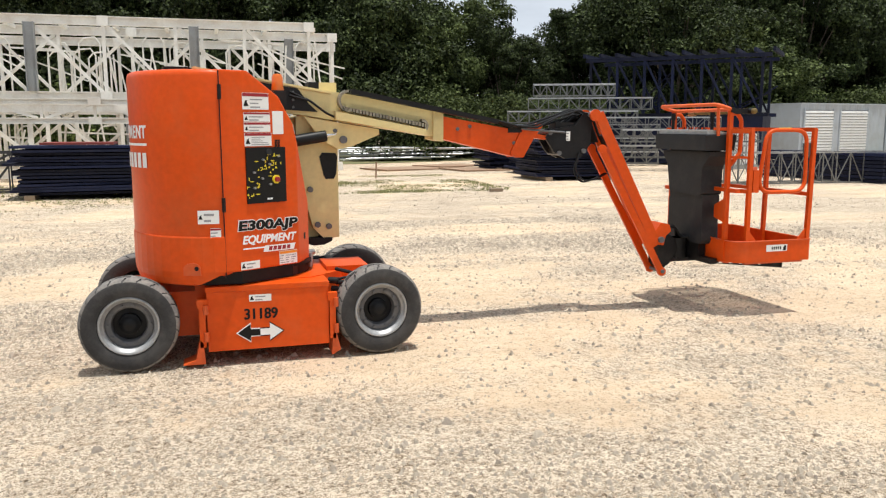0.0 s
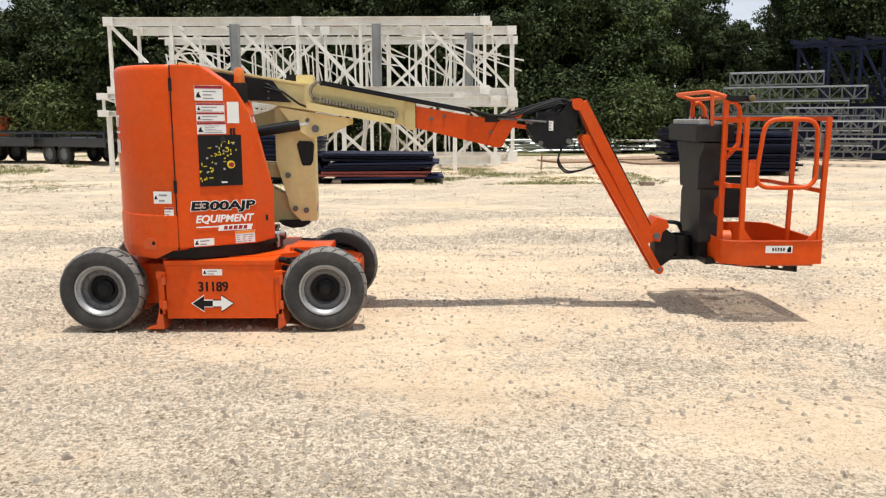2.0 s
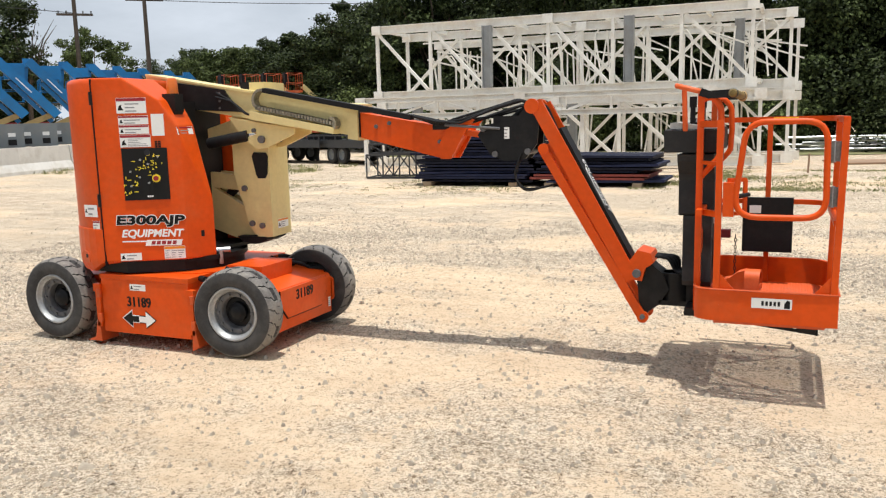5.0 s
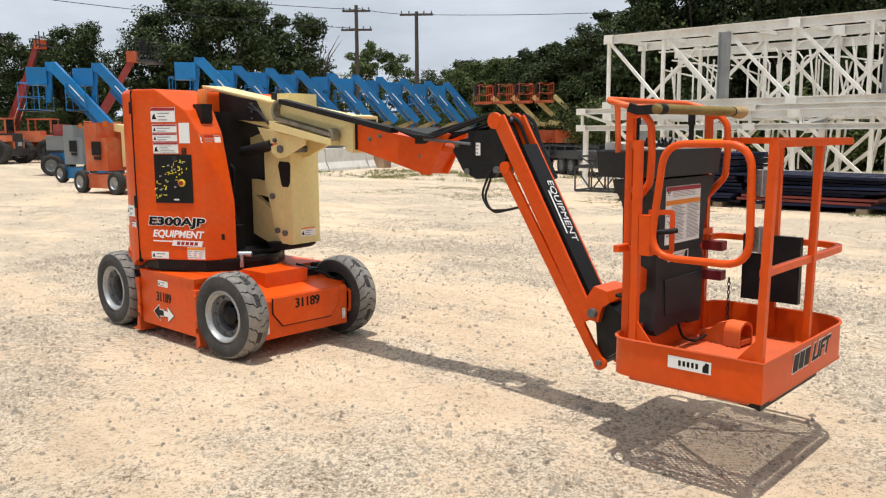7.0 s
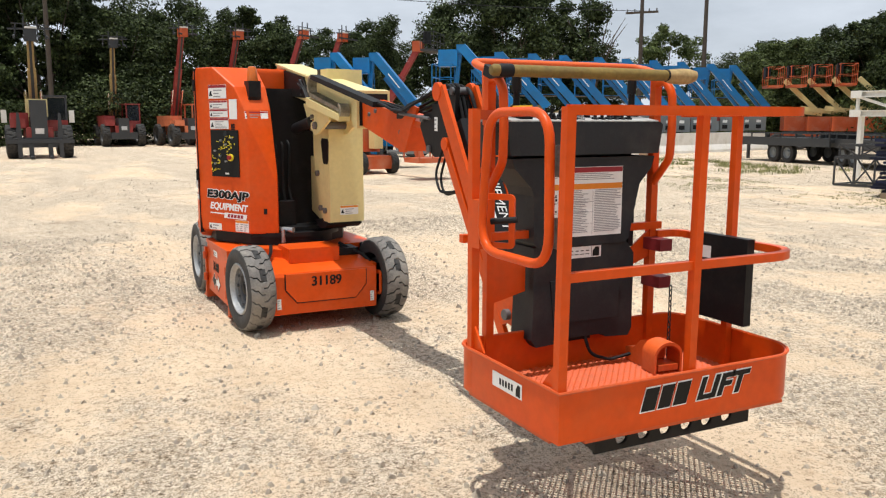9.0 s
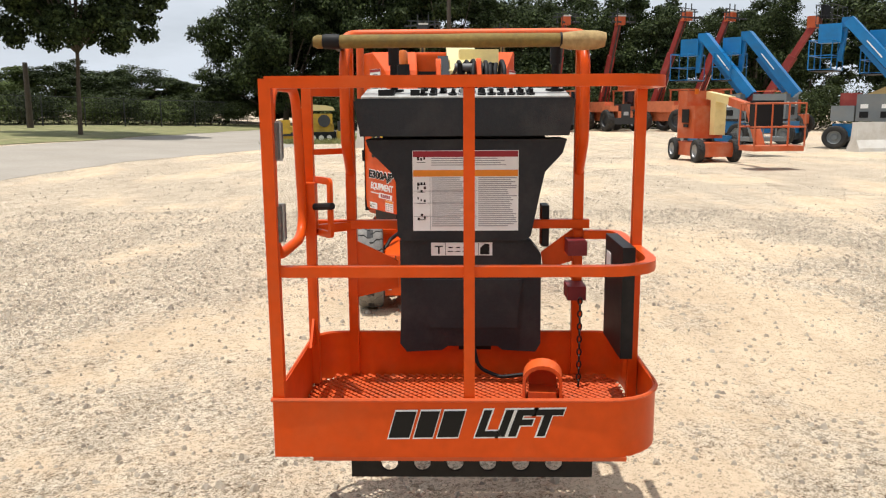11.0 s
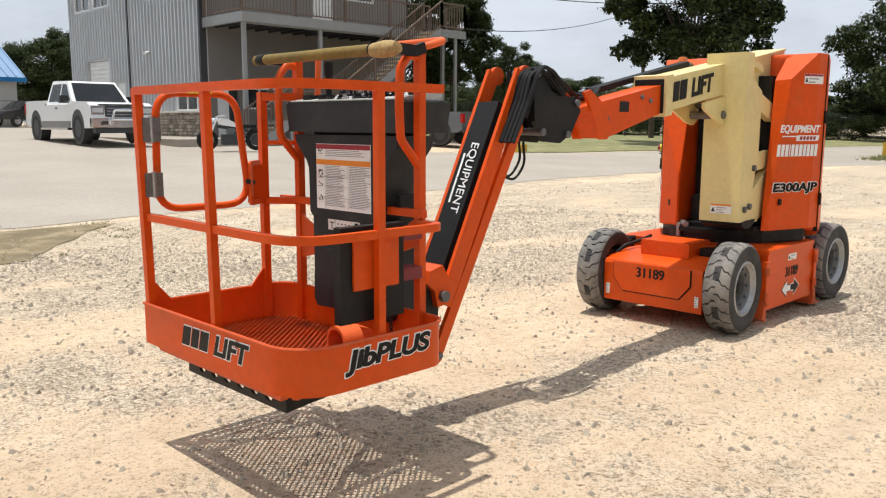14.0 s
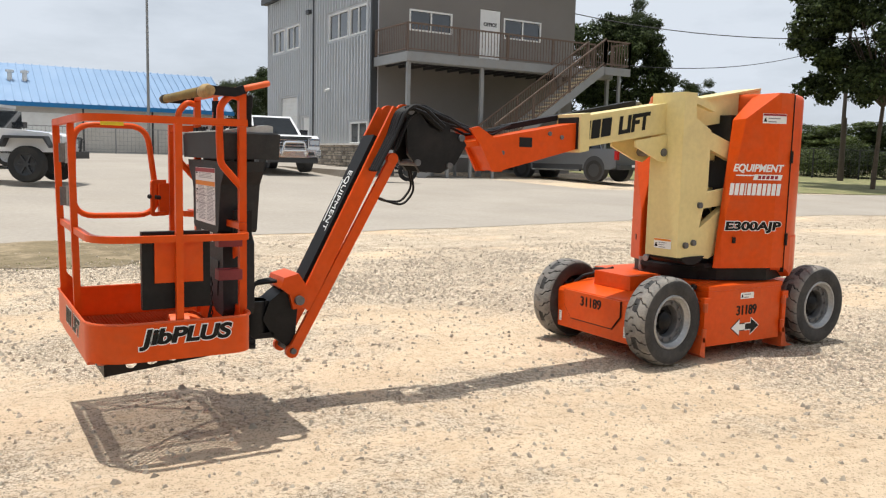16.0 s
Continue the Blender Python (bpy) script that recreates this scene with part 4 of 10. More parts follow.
part("sticker", bm, BLACK_PRINT, hood_r, at=on_right(0.125, 1.445))
TILT = pose(0, 0, 0, 0, 0, -1.2)
lettering("lettering", "E300AJP", 0.130, WHITE_PRINT, hood_r, on_right(0.047, 0.908, 0.002) @ TILT, bold=0.0105, shear=0.08, depth=0.001, span=(0.478, 0.094))
lettering("lettering", "E300AJP", 0.130, BLACK_PRINT, hood_r, on_right(0.047, 0.908, 0.005) @ TILT, bold=0.0050, shear=0.08, depth=0.001, span=(0.466, 0.083))
lettering("lettering", "EQUIPMENT", 0.088, WHITE_PRINT, hood_r, on_right(0.054, 0.818) @ TILT, bold=0.0028, shear=0.2, depth=0.001, span=(0.425, 0.066))
rect("trade_mark", 0.17, 0.009, WHITE_PRINT, hood_r, on_right(-0.06, 0.768) @ TILT)
mark = blocks("trade_mark", [0.245], 0.042, 0.0, WHITE_PRINT, hood_r, on_right(0.118, 0.753) @ TILT, 0.3)
blocks("print", [0.026, 0.026, 0.028, 0.028, 0.026], 0.026, 0.009, RED_PRINT, mark, pose(0, 0, 0.002), 0.2, 0.001)
warning_label("sticker", 0.143, 0.052, hood_r, on_right(-0.09, 0.660), None, 2)
warning_label("sticker", 0.145, 0.090, hood_r, on_right(0.18, 0.680), AMBER_PRINT, 4, columns=3)
warning_label("sticker", 0.13, 0.085, tail_hood, panel_at((-0.345, -0.625, 0.99), (0.96, -0.16, 0), (0, 0, 1)), None, 2)
warning_label("sticker", 0.065, 0.06, tail_hood, panel_at((-0.305, -0.63, 0.89), (0.98, -0.1, 0), (0, 0, 1)), RED_PRINT, 2)
tw = pose(0, 0, 0, 0, 0, -TURN)
lo_edge, hi_edge = tw @ Vector((0.27, -0.376, 1.532)), tw @ Vector((0.266, -0.196, 1.532))
warning_label("sticker", 0.18, 0.056, hood_r, Matrix.Translation(Vector((0.974, 0.009, 0.228)) * 0.004) @ panel_at((lo_edge + hi_edge) / 2, (0.0, 1.0, 0.0), Vector((0.974, 0.009, 0.228)).cross(Vector((0.0, 1.0, 0)))), RED_PRINT, 2)
bm = bmesh.new()
box(bm, -0.012, 0.012, -0.022, 0.022, 0, 0.012)
part("latch", bm, BLACK, hood_r, at=panel_at((0.315, -0.279, 0.80), (0.152, 0.208, 0), (0, 0, 1)))
warning_label("sticker", 0.03, 0.06, hood_r, panel_at((0.335, -0.252, 0.68), (0.152, 0.208, 0), (0, 0, 1)), None, 3)
# writing on the left hood
lettering("lettering", "E300AJP", 0.125, WHITE_PRINT, hood_l, on_left(0.022, 0.934, 0.002), bold=0.0105, shear=0.08, depth=0.001, span=(0.462, 0.094))
lettering("lettering", "E300AJP", 0.125, BLACK_PRINT, hood_l, on_left(0.022, 0.934, 0.005), bold=0.0050, shear=0.08, depth=0.001, span=(0.450, 0.083))
lettering("lettering", "EQUIPMENT", 0.088, WHITE_PRINT, hood_l, on_left(0.008, 1.357), bold=0.0028, shear=0.2, depth=0.001, span=(0.405, 0.066))
rect("trade_mark", 0.16, 0.009, WHITE_PRINT, hood_l, on_left(0.10, 1.308))
mark = blocks("trade_mark", [0.225], 0.040, 0.0, WHITE_PRINT, hood_l, on_left(-0.062, 1.296), 0.3)
blocks("print", [0.024, 0.024, 0.026, 0.026, 0.024], 0.025, 0.009, RED_PRINT, mark, pose(0, 0, 0.002), 0.2, 0.001)
blocks("number_bars", [0.030, 0.030, 0.030, 0.010, 0.028, 0.030, 0.032, 0.028, 0.028, 0.030, 0.028], 0.085, 0.010, WHITE_PRINT, hood_l, on_left(0.026, 1.208), 0.08)
warning_label("sticker", 0.19, 0.07, hood_l, on_left(-0.083, 1.717), RED_PRINT, 2)
part("latch", boxed(-0.012, 0.012, -0.022, 0.022, 0, 0.012), BLACK, hood_l, at=on_left(0.162, 0.84))
# writing round the tail
for k, ch in enumerate("TNEMPIUQE"):
    th = radians(57 + 6.4 * k)
    o = Vector((-0.25 - 0.533 * math.sin(th), -0.633 * math.cos(th), 1.515))
    d = Vector((0.53 * math.cos(th), -0.63 * math.sin(th), 0)).normalized()
    if d.cross(Vector((0, 0, 1))).dot(Vector((o.x + 0.25, o.y, 0))) < 0:
        d = -d
    lettering("lettering", ch, 0.112, WHITE_PRINT, tail_hood, panel_at(o, d, (0, 0, 1)), bold=0.003, depth=0.001, wide=0.85)
    rect("number_bars", 0.045, 0.095, WHITE_PRINT, tail_hood, panel_at((o.x, o.y, 1.34), d, (0, 0, 1)), 0.002)
    rect("trade_mark", 0.066, 0.016, WHITE_PRINT, tail_hood, panel_at((o.x, o.y, 1.44), d, (0, 0, 1)), 0.002)
# beacon on the hood's front corner
bc = empty("beacon", pose(0.165, -0.301, 1.79), turret)
bm = bmesh.new()
prism(bm, ((-0.055, 0.0), (0.05, 0.0), (0.05, -0.12), (0.035, -0.145), (0.0, -0.145), (0.0, -0.42), (-0.055, -0.42)), -0.048, 0.048, "y")
part("beacon_bracket", bm, BLACK, bc, bevel=0.006)
bm = bmesh.new()
lathe(bm, [(0.0, 0.112), (0.026, 0.108), (0.036, 0.092), (0.039, 0.03), (0.041, 0.0), (0.0, 0.0)], 20)
part("lens", bm, BEACON, bc, "amber beacon lens", smooth=True)
# dark works between the hoods, with a black block for the shaded hollow
part("counterweight_core", boxed(-0.34, 0.10, -0.18, 0.36, 0.66, 1.74), BLACK, turret, "black block for machinery in the shaded hollow behind the hoods")
# base plate whose black also stands for the shadow under the hoods
bm = bmesh.new()
prism(bm, ((-0.46, -0.50), (-0.14, -0.545), (0.22, -0.375), (0.33, -0.19), (0.33, 0.20), (0.22, 0.40), (-0.14, 0.57), (-0.46, 0.50)), 0.538, 0.628)
part("turntable_base", bm, BLACK, turret, "black turntable base under the hoods", bevel=0.01)
part("machinery_tray", boxed(-0.05, 0.34, -0.19, 0.38, 0.635, 0.665), BLACK, turret)
part("pump", boxed(0.06, 0.22, -0.15, 0.0, 0.67, 0.86), BLACK, turret, bevel=0.02)
for k in range(3):
    bm = bmesh.new()
    y = -0.12 + 0.05 * k
    sweep(bm, bend([(0.0, y, 1.40), (0.10 + 0.02 * k, y + 0.01, 1.30), (0.13, y, 0.95), (0.16 + 0.02 * k, y + 0.02, 0.76)], 0.06), 0.010, 6)
    part("hydraulic_hose", bm, RUBBER, turret, smooth=True)
bm = bmesh.new()
cyl(bm, (0.02, 0.26, 0.86), (0.47, 0.26, 1.26), 0.035, 14)
part("lift_cylinder", bm, BLACK, turret, "black hydraulic cylinder", smooth=True)
bm = bmesh.new()
cyl(bm, (0.42, -0.10, 0.655), (0.15, -0.30, 0.655), 0.022, 10)
cyl(bm, (0.385, -0.17, 0.56), (0.385, -0.17, 0.66), 0.016, 10)
part("lock_pin", bm, STEEL, turret)

# upright tower at the front of the turntable, with its links
bm = bmesh.new()
prism(bm, ((0.36, 1.62), (0.535, 1.70), (0.535, 1.87), (0.665, 1.87), (0.665, 0.725), (0.55, 0.715), (0.47, 0.80), (0.36, 1.20)), 0.105, 0.385, "y")
tower = part("tower", bm, CREAM, turret, "cream upright tower of the boom", bevel=0.012)
# black plate painted for the dark inside of the tower's opening
bm = bmesh.new()
prism(bm, ((0.525, 1.33), (0.545, 1.36), (0.645, 1.355), (0.66, 1.33), (0.65, 1.20), (0.63, 1.165), (0.57, 1.165), (0.555, 1.19)), 0.098, 0.106, "y")
part("cutout_cover", bm, BLACK, tower)
warning_label("sticker", 0.15, 0.07, tower, panel_at((0.668, 0.26, 0.815), (0, 1, 0), (0, 0, 1)), AMBER_PRINT, 3)
bm = bmesh.new()
prism(bm, ((0.36, 0.725), (0.40, 0.69), (0.47, 0.668), (0.55, 0.672), (0.61, 0.70), (0.61, 0.725)), 0.10, 0.39, "y")
part("bumper", bm, RUBBER, tower)
for x, z in ((0.50, 0.825), (0.585, 0.81), (0.45, 1.09)):
    bm = bmesh.new()
    cyl(bm, (x, 0.085, z), (x, 0.405, z), 0.022, 12)
    pieces("pivot_pin", bm, RIM_DARK, tower, smooth=True)
for y in (0.21, 0.35):
    for outline in (((0.0, 1.22), (0.44, 1.17), (0.49, 1.12), (0.44, 1.06), (0.0, 1.10)), ((0.0, 1.51), (0.48, 1.645), (0.52, 1.59), (0.46, 1.52), (0.0, 1.38)),
                    ((0.0, 1.14), (0.10, 1.10), (0.34, 0.97), (0.52, 0.87), (0.55, 0.80), (0.52, 0.725), (0.30, 0.70), (0.0, 0.80))):
        bm = bmesh.new()
        prism(bm, outline, y - 0.025, y + 0.025, "y")
        part("link_arm", bm, CREAM, turret, "cream riser link arm", bevel=0.008)
bm = bmesh.new()
cyl(bm, (0.22, 0.02, 1.43), (0.56, 0.02, 1.485), 0.042, 16)
part("cylinder", bm, BLACK, turret, "black hydraulic cylinder", smooth=True)
bm = bmesh.new()
cyl(bm, (0.56, 0.02, 1.485), (0.66, 0.02, 1.50), 0.02, 12)
part("rod", bm, CHROME, turret, smooth=True)

# upper riser, boom, telescope
def along(a, b, w, top, bottom, mat, name, parent, label="", bev=0.008, y=0.0):
    """A box section whose side runs from a to b (x, z), reaching top above and bottom below that line."""
    bm = bmesh.new()
    prism(bm, ((a[0], a[1] + top[0]), (b[0], b[1] + top[1]), (b[0], b[1] - bottom[1]), (a[0], a[1] - bottom[0])), y - w / 2, y + w / 2, "y")
    return part(name, bm, mat, parent, label, bevel=bev)


boom = empty("boom", pose(0, 0.075, 0, 0, 0, 1.4), lift)
along((-0.36, 1.913), (1.44, 1.61), 0.20, (0.047, 0.06), (0.160, 0.145), CREAM, "main_boom", boom, "cream square-tube main boom", y=0.09)
along((-0.35, 1.914), (0.60, 1.752), 0.232, (0.050, 0.048), (-0.036, -0.034), CREAM, "top_flange", boom, y=0.09, bev=0.003)
bm = bmesh.new()
prism(bm, ((-0.22, 1.912), (0.36, 1.820), (0.44, 1.71), (0.50, 1.656), (0.02, 1.685), (-0.22, 1.715)), -0.030, -0.011, "y")
side_plate = part("side_plate", bm, BLACK, boom, "black bolted side plate", bevel=0.003)
for z in (1.795, 1.740, 1.688):
    bm = bmesh.new()
    cyl(bm, (0.325, -0.038, z), (0.325, -0.028, z), 0.009, 8)
    part("bolt", bm, RIM_DARK, side_plate)
for k in range(2):
    bm = bmesh.new()
    sweep(bm, bend([(0.30, -0.036 - 0.012 * k, 1.80 - 0.03 * k), (0.44, -0.045 - 0.012 * k, 1.735), (0.56, -0.05 - 0.012 * k, 1.645), (0.62, -0.03, 1.62)], 0.05), 0.008, 7)
    part("hydraulic_hose", bm, RUBBER, boom, smooth=True)
along((-0.372, 1.915), (-0.35, 1.912), 0.19, (0.036, 0.036), (0.150, 0.150), BLACK, "end_cap", boom, y=0.09)
bm = bmesh.new()
beam(bm, (0.26, 0.27, 1.775), (0.54, 0.27, 1.845), 0.05, 0.045)
part("head_link", bm, CREAM, boom, bevel=0.004)
part("head_block", boxed(0.45, 0.535, 0.06, 0.24, 1.76, 1.872), BLACK, boom, bevel=0.008)
along((1.375, 1.622), (1.455, 1.608), 0.236, (0.074, 0.076), (0.172, 0.172), CREAM, "boom_collar", boom, "cream boom collar", y=0.09)
# dark plate in place of the shaded gap in the collar's open end
along((1.453, 1.608), (1.460, 1.607), 0.200, (0.056, 0.056), (0.150, 0.150), RUBBER, "collar_gap", boom, y=0.09)
bm = bmesh.new()
prism(bm, ((0.40, 1.62), (0.95, 1.53), (0.95, 1.49), (0.73, 1.40), (0.64, 1.385), (0.52, 1.46)), -0.04, -0.02, "y")
prism(bm, ((0.40, 1.62), (0.95, 1.53), (0.95, 1.49), (0.73, 1.40), (0.64, 1.385), (0.52, 1.46)), 0.19, 0.21, "y")
pieces("gusset", bm, CREAM, boom, "cream pivot gusset")
bm = bmesh.new()
cyl(bm, (0.68, -0.06, 1.455), (0.68, 0.22, 1.455), 0.028, 14)
cyl(bm, (0.62, -0.06, 1.52), (0.62, 0.22, 1.52), 0.016, 10)
pieces("pivot_pin", bm, RIM_DARK, boom, smooth=True)
# cable carrier on the boom's side
bm = bmesh.new()
prism(bm, ((0.62, 1.66), (1.30, 1.53), (1.30, 1.485), (0.62, 1.60)), -0.095, -0.012, "y")
part("carrier_tray", bm, CREAM, boom, bevel=0.004)
bm = bmesh.new()
beam(bm, (0.74, -0.058, 1.802), (1.88, -0.058, 1.585), 0.075, 0.034)
part("carrier_cover", bm, RUBBER, boom, "black cable carrier cover", bevel=0.006)
for k in range(26):
    t = k / 25
    bm = bmesh.new()
    x, z = 0.68 + 0.62 * t, 1.668 - 0.125 * t
    box(bm, x - 0.009, x + 0.009, -0.09, -0.02, z, z + 0.028)
    part("carrier_link", bm, LINK_STEEL, boom)
bm = bmesh.new()
for cx, cz, r, a0, a1 in ((0.72, 1.735, 0.07, 90, 270), (1.27, 1.555, 0.040, -90, 90)):
    sweep(bm, [(cx + r * math.cos(radians(a0 + (a1 - a0) * k / 10)), -0.055, cz + r * math.sin(radians(a0 + (a1 - a0) * k / 10))) for k in range(11)], 0, flat=(0.07, 0.018))
pieces("carrier_loop", bm, LINK_STEEL, boom)
bm = bmesh.new()
prism(bm, ((1.38, 1.640), (2.36, 1.47), (2.36, 1.44), (2.20, 1.46), (2.10, 1.31), (2.06, 1.31), (1.38, 1.475)), 0.01, 0.17, "y")
fly = part("telescope", bm, ORANGE, boom, "orange telescopic boom section", bevel=0.008)
bm = bmesh.new()
for y in (0.004, 0.176):
    prism(bm, ((2.02, 1.345), (2.06, 1.305), (2.13, 1.305), (2.22, 1.46), (2.30, 1.56), (2.24, 1.575), (2.10, 1.50)), y - 0.008, y + 0.008, "y")
pieces("end_plate", bm, ORANGE, fly)
# slots aren't cut: black plates paint their dark insides
part("slot", boxed(1.82, 1.92, 0.165, 0.172, 1.46, 1.52), BLACK, fly)
part("slot", boxed(2.00, 2.12, 0.006, 0.012, 1.50, 1.55), BLACK, fly)
bm = bmesh.new()
for x, z in ((1.58, 1.53), (2.05, 1.42), (1.68, 1.55)):
    cyl(bm, (x, 0.0, z), (x, 0.18, z), 0.014, 10)
pieces("bolt", bm, RIM_DARK, fly)
lettering("lettering", "LIFT", 0.205, BLACK_PRINT, boom, panel_at((0.955, 0.1935, 1.648), (-1, 0, 0.168), (0.168, 0, 1)), bold=0.009, shear=0.25, depth=0.001, span=(0.32, 0.118))
blocks("trade_mark", [0.082, 0.074, 0.086], 0.118, 0.014, BLACK_PRINT, boom, panel_at((1.305, 0.1935, 1.594), (-1, 0, 0.168), (0.168, 0, 1)), 0.25)
# black yoke between telescope and jib
bm = bmesh.new()
for y in (0.015, 0.165):
    prism(bm, ((2.32, 1.46), (2.37, 1.525), (2.58, 1.555), (2.66, 1.655), (2.74, 1.66), (2.72, 1.40), (2.64, 1.30), (2.50, 1.29), (2.40, 1.34)), y - 0.012, y + 0.012, "y")
box(bm, 2.42, 2.62, 0.03, 0.15, 1.33, 1.58)
yoke = part("yoke", bm, BLACK, boom, "black steel jib yoke", bevel=0.004)
warning_label("sticker", 0.035, 0.075, yoke, panel_at((2.52, 0.002, 1.47), (1, 0, 0), (0, 0, 1)), None, 3)
bm = bmesh.new()
for x, z in ((2.36, 1.50), (2.44, 1.335), (2.66, 1.35), (2.71, 1.64)):
    cyl(bm, (x, -0.01, z), (x, 0.19, z), 0.02, 12)
cyl(bm, (2.10, -0.02, 1.53), (2.48, -0.02, 1.50), 0.009, 8)
pieces("pivot_pin", bm, RIM_DARK, boom, smooth=True)
bm = bmesh.new()
rng = random.Random(14)
for k in range(7):
    y = -0.05 + 0.022 * k + rng.uniform(-0.01, 0.01)
    lift_k = rng.uniform(-0.03, 0.05)
    sweep(bm, bend([(1.86, -0.06 + 0.008 * k, 1.60), (2.04, y * 0.8, 1.555 - 0.012 * (k % 3)), (2.22, y, 1.53 + 0.02 * (k % 3) + lift_k * 0.4), (2.42 + rng.uniform(-0.03, 0.03), y + 0.05, 1.60 + lift_k), (2.60 + rng.uniform(-0.03, 0.03), y + 0.08 + rng.uniform(-0.02, 0.02), 1.655 + lift_k), (2.72, y + 0.09, 1.60 + lift_k * 0.5), (2.80, y + 0.09, 1.42)], 0.08, 4), 0.0085, 7)
pieces("hose", bm, RUBBER, boom, "bundle of black hydraulic hoses")
bm = bmesh.new()
for k in range(2):
    sweep(bm, bend([(2.62, -0.01 + 0.03 * k, 1.34), (2.57, -0.03 + 0.03 * k, 1.20 - 0.02 * k), (2.64, -0.04 + 0.03 * k, 1.11 - 0.02 * k), (2.76, -0.03 + 0.03 * k, 1.12), (2.90, 0.05 + 0.03 * k, 1.16)], 0.08, 5), 0.007, 7)
pieces("hose_loop", bm, RUBBER, boom)
bm = bmesh.new()
for k in range(6):
    y = 0.085 + 0.026 * k
    r = rng.uniform(-0.012, 0.012)
    sweep(bm, bend([(2.50, y, 1.55 + r), (2.62, y, 1.64 + r), (2.71, y, 1.668 + r), (2.77, y + r, 1.63), (2.825, y, 1.50), (2.94, y, 1.30)], 0.07, 4), 0.011, 7)
pieces("hose", bm, RUBBER, boom)
# jib: two pairs of parallel bars with a cylinder between
jib = empty("jib", pose(0, 0, 0), lift)
JA, JB = Vector((2.715, 0.15, 1.635)), Vector((3.405, 0.215, 0.32))
jd = (JB - JA).normalized()
jl = (JB - JA).length
jn = Vector((-jd.z, 0, jd.x)).normalized() * -1
for y in (-0.095, 0.095):
    o = Vector((0, y, 0))
    bm = bmesh.new()
    off = Vector((0.045, 0, 0.022))
    beam(bm, JA + o + off * 0.6, JA + o + jd * (jl * 0.84) + off, 0.02, 0.085, jn)
    cyl(bm, JA + o + Vector((0, -0.012, 0)), JA + o + Vector((0, 0.012, 0)), 0.047, 18)
    part("jib_plate", bm, ORANGE, jib, "orange jib side plate", bevel=0.004)
    bm = bmesh.new()
    low = Vector((-0.06, 0, -0.03))
    beam(bm, JA + o + jd * 0.27 + low, JB + o - jd * 0.02 + low * 0.08, 0.024, 0.056, jn)
    cyl(bm, JB + o + Vector((0, -0.014, 0)), JB + o + Vector((0, 0.014, 0)), 0.036, 16)
    cyl(bm, JA + o + jd * 0.27 + low * 0.9 + Vector((0, -0.016, 0)), JA + o + jd * 0.27 + low * 0.9 + Vector((0, 0.016, 0)), 0.034, 16)
    part("jib_link", bm, ORANGE, jib, "orange jib link bar", bevel=0.004)
bm = bmesh.new()
beam(bm, JA + jd * 0.30 + Vector((0.03, 0, 0.015)), JA + jd * (jl * 0.82) + Vector((0.05, 0, 0.025)), 0.15, 0.03, jn)
part("jib_web", bm, ORANGE, jib)
bm = bmesh.new()
beam(bm, JA + jd * 0.20 + Vector((0.052, 0, 0.027)), JA + jd * (jl * 0.83) + Vector((0.066, 0, 0.034)), 0.135, 0.066, jn)
cov = part("jib_cover", bm, RUBBER, jib, "black jib cover with white lettering", bevel=0.012)
out = jn if jn.x > 0 else -jn
across = out.cross(jd)
mid = JA + jd * (jl * 0.42) + Vector((0.060, 0, 0.031)) + out * 0.0345
lettering("lettering", "EQUIPMENT", 0.082, WHITE_PRINT, cov, panel_at(mid + across * 0.012, jd, across), bold=0.003, shear=0.15, depth=0.001, span=(0.38, 0.060))
blocks("trade_mark", [0.13, 0.13], 0.012, 0.004, WHITE_PRINT, cov, panel_at(mid - across * 0.034, jd, across), 0.3)
bm = bmesh.new()
prism(bm, ((3.32, 0.67), (3.37, 0.745), (3.45, 0.725), (3.47, 0.67), (3.42, 0.63), (3.40, 0.55), (3.32, 0.56)), 0.095, 0.32, "y")
foot = part("jib_foot", bm, ORANGE, jib, "orange jib end casting", bevel=0.008)
bm = bmesh.new()
cyl(bm, (3.37, 0.07, 0.60), (3.37, 0.345, 0.60), 0.026, 12)
cyl(bm, (3.405, 0.09, 0.325), (3.405, 0.345, 0.325), 0.016, 12)
pieces("pivot_pin", bm, RIM_DARK, jib, smooth=True)
bm = bmesh.new()
prism(bm, ((3.36, 0.62), (3.44, 0.66), (3.52, 0.60), (3.56, 0.50), (3.50, 0.40), (3.42, 0.34), (3.38, 0.38)), 0.13, 0.29, "y")
cyl(bm, (3.60, 0.21, 0.42), (3.60, 0.21, 0.60), 0.085, 24)
box(bm, 3.48, 3.76, 0.15, 0.27, 0.56, 0.60)
box(bm, 3.50, 3.76, 0.13, 0.29, 0.40, 0.43)
part("rotator", bm, BLACK, jib, "black platform rotator", smooth=True)
bm = bmesh.new()
for k in range(4):
    sweep(bm, bend([(3.47, 0.16 + 0.03 * k, 0.70), (3.55 + 0.02 * k, 0.16 + 0.03 * k, 0.69), (3.60, 0.15 + 0.03 * k, 0.60), (3.70, 0.10 + 0.05 * k, 0.62)], 0.05, 4), 0.010, 7)
pieces("hose", bm, RUBBER, jib)

# platform basket
basket = empty("platform", pose(0, 0, 0), lift)
PX0, PX1, PY0, PY1, PZ = 3.752, 4.475, -0.382, 0.745, 0.452


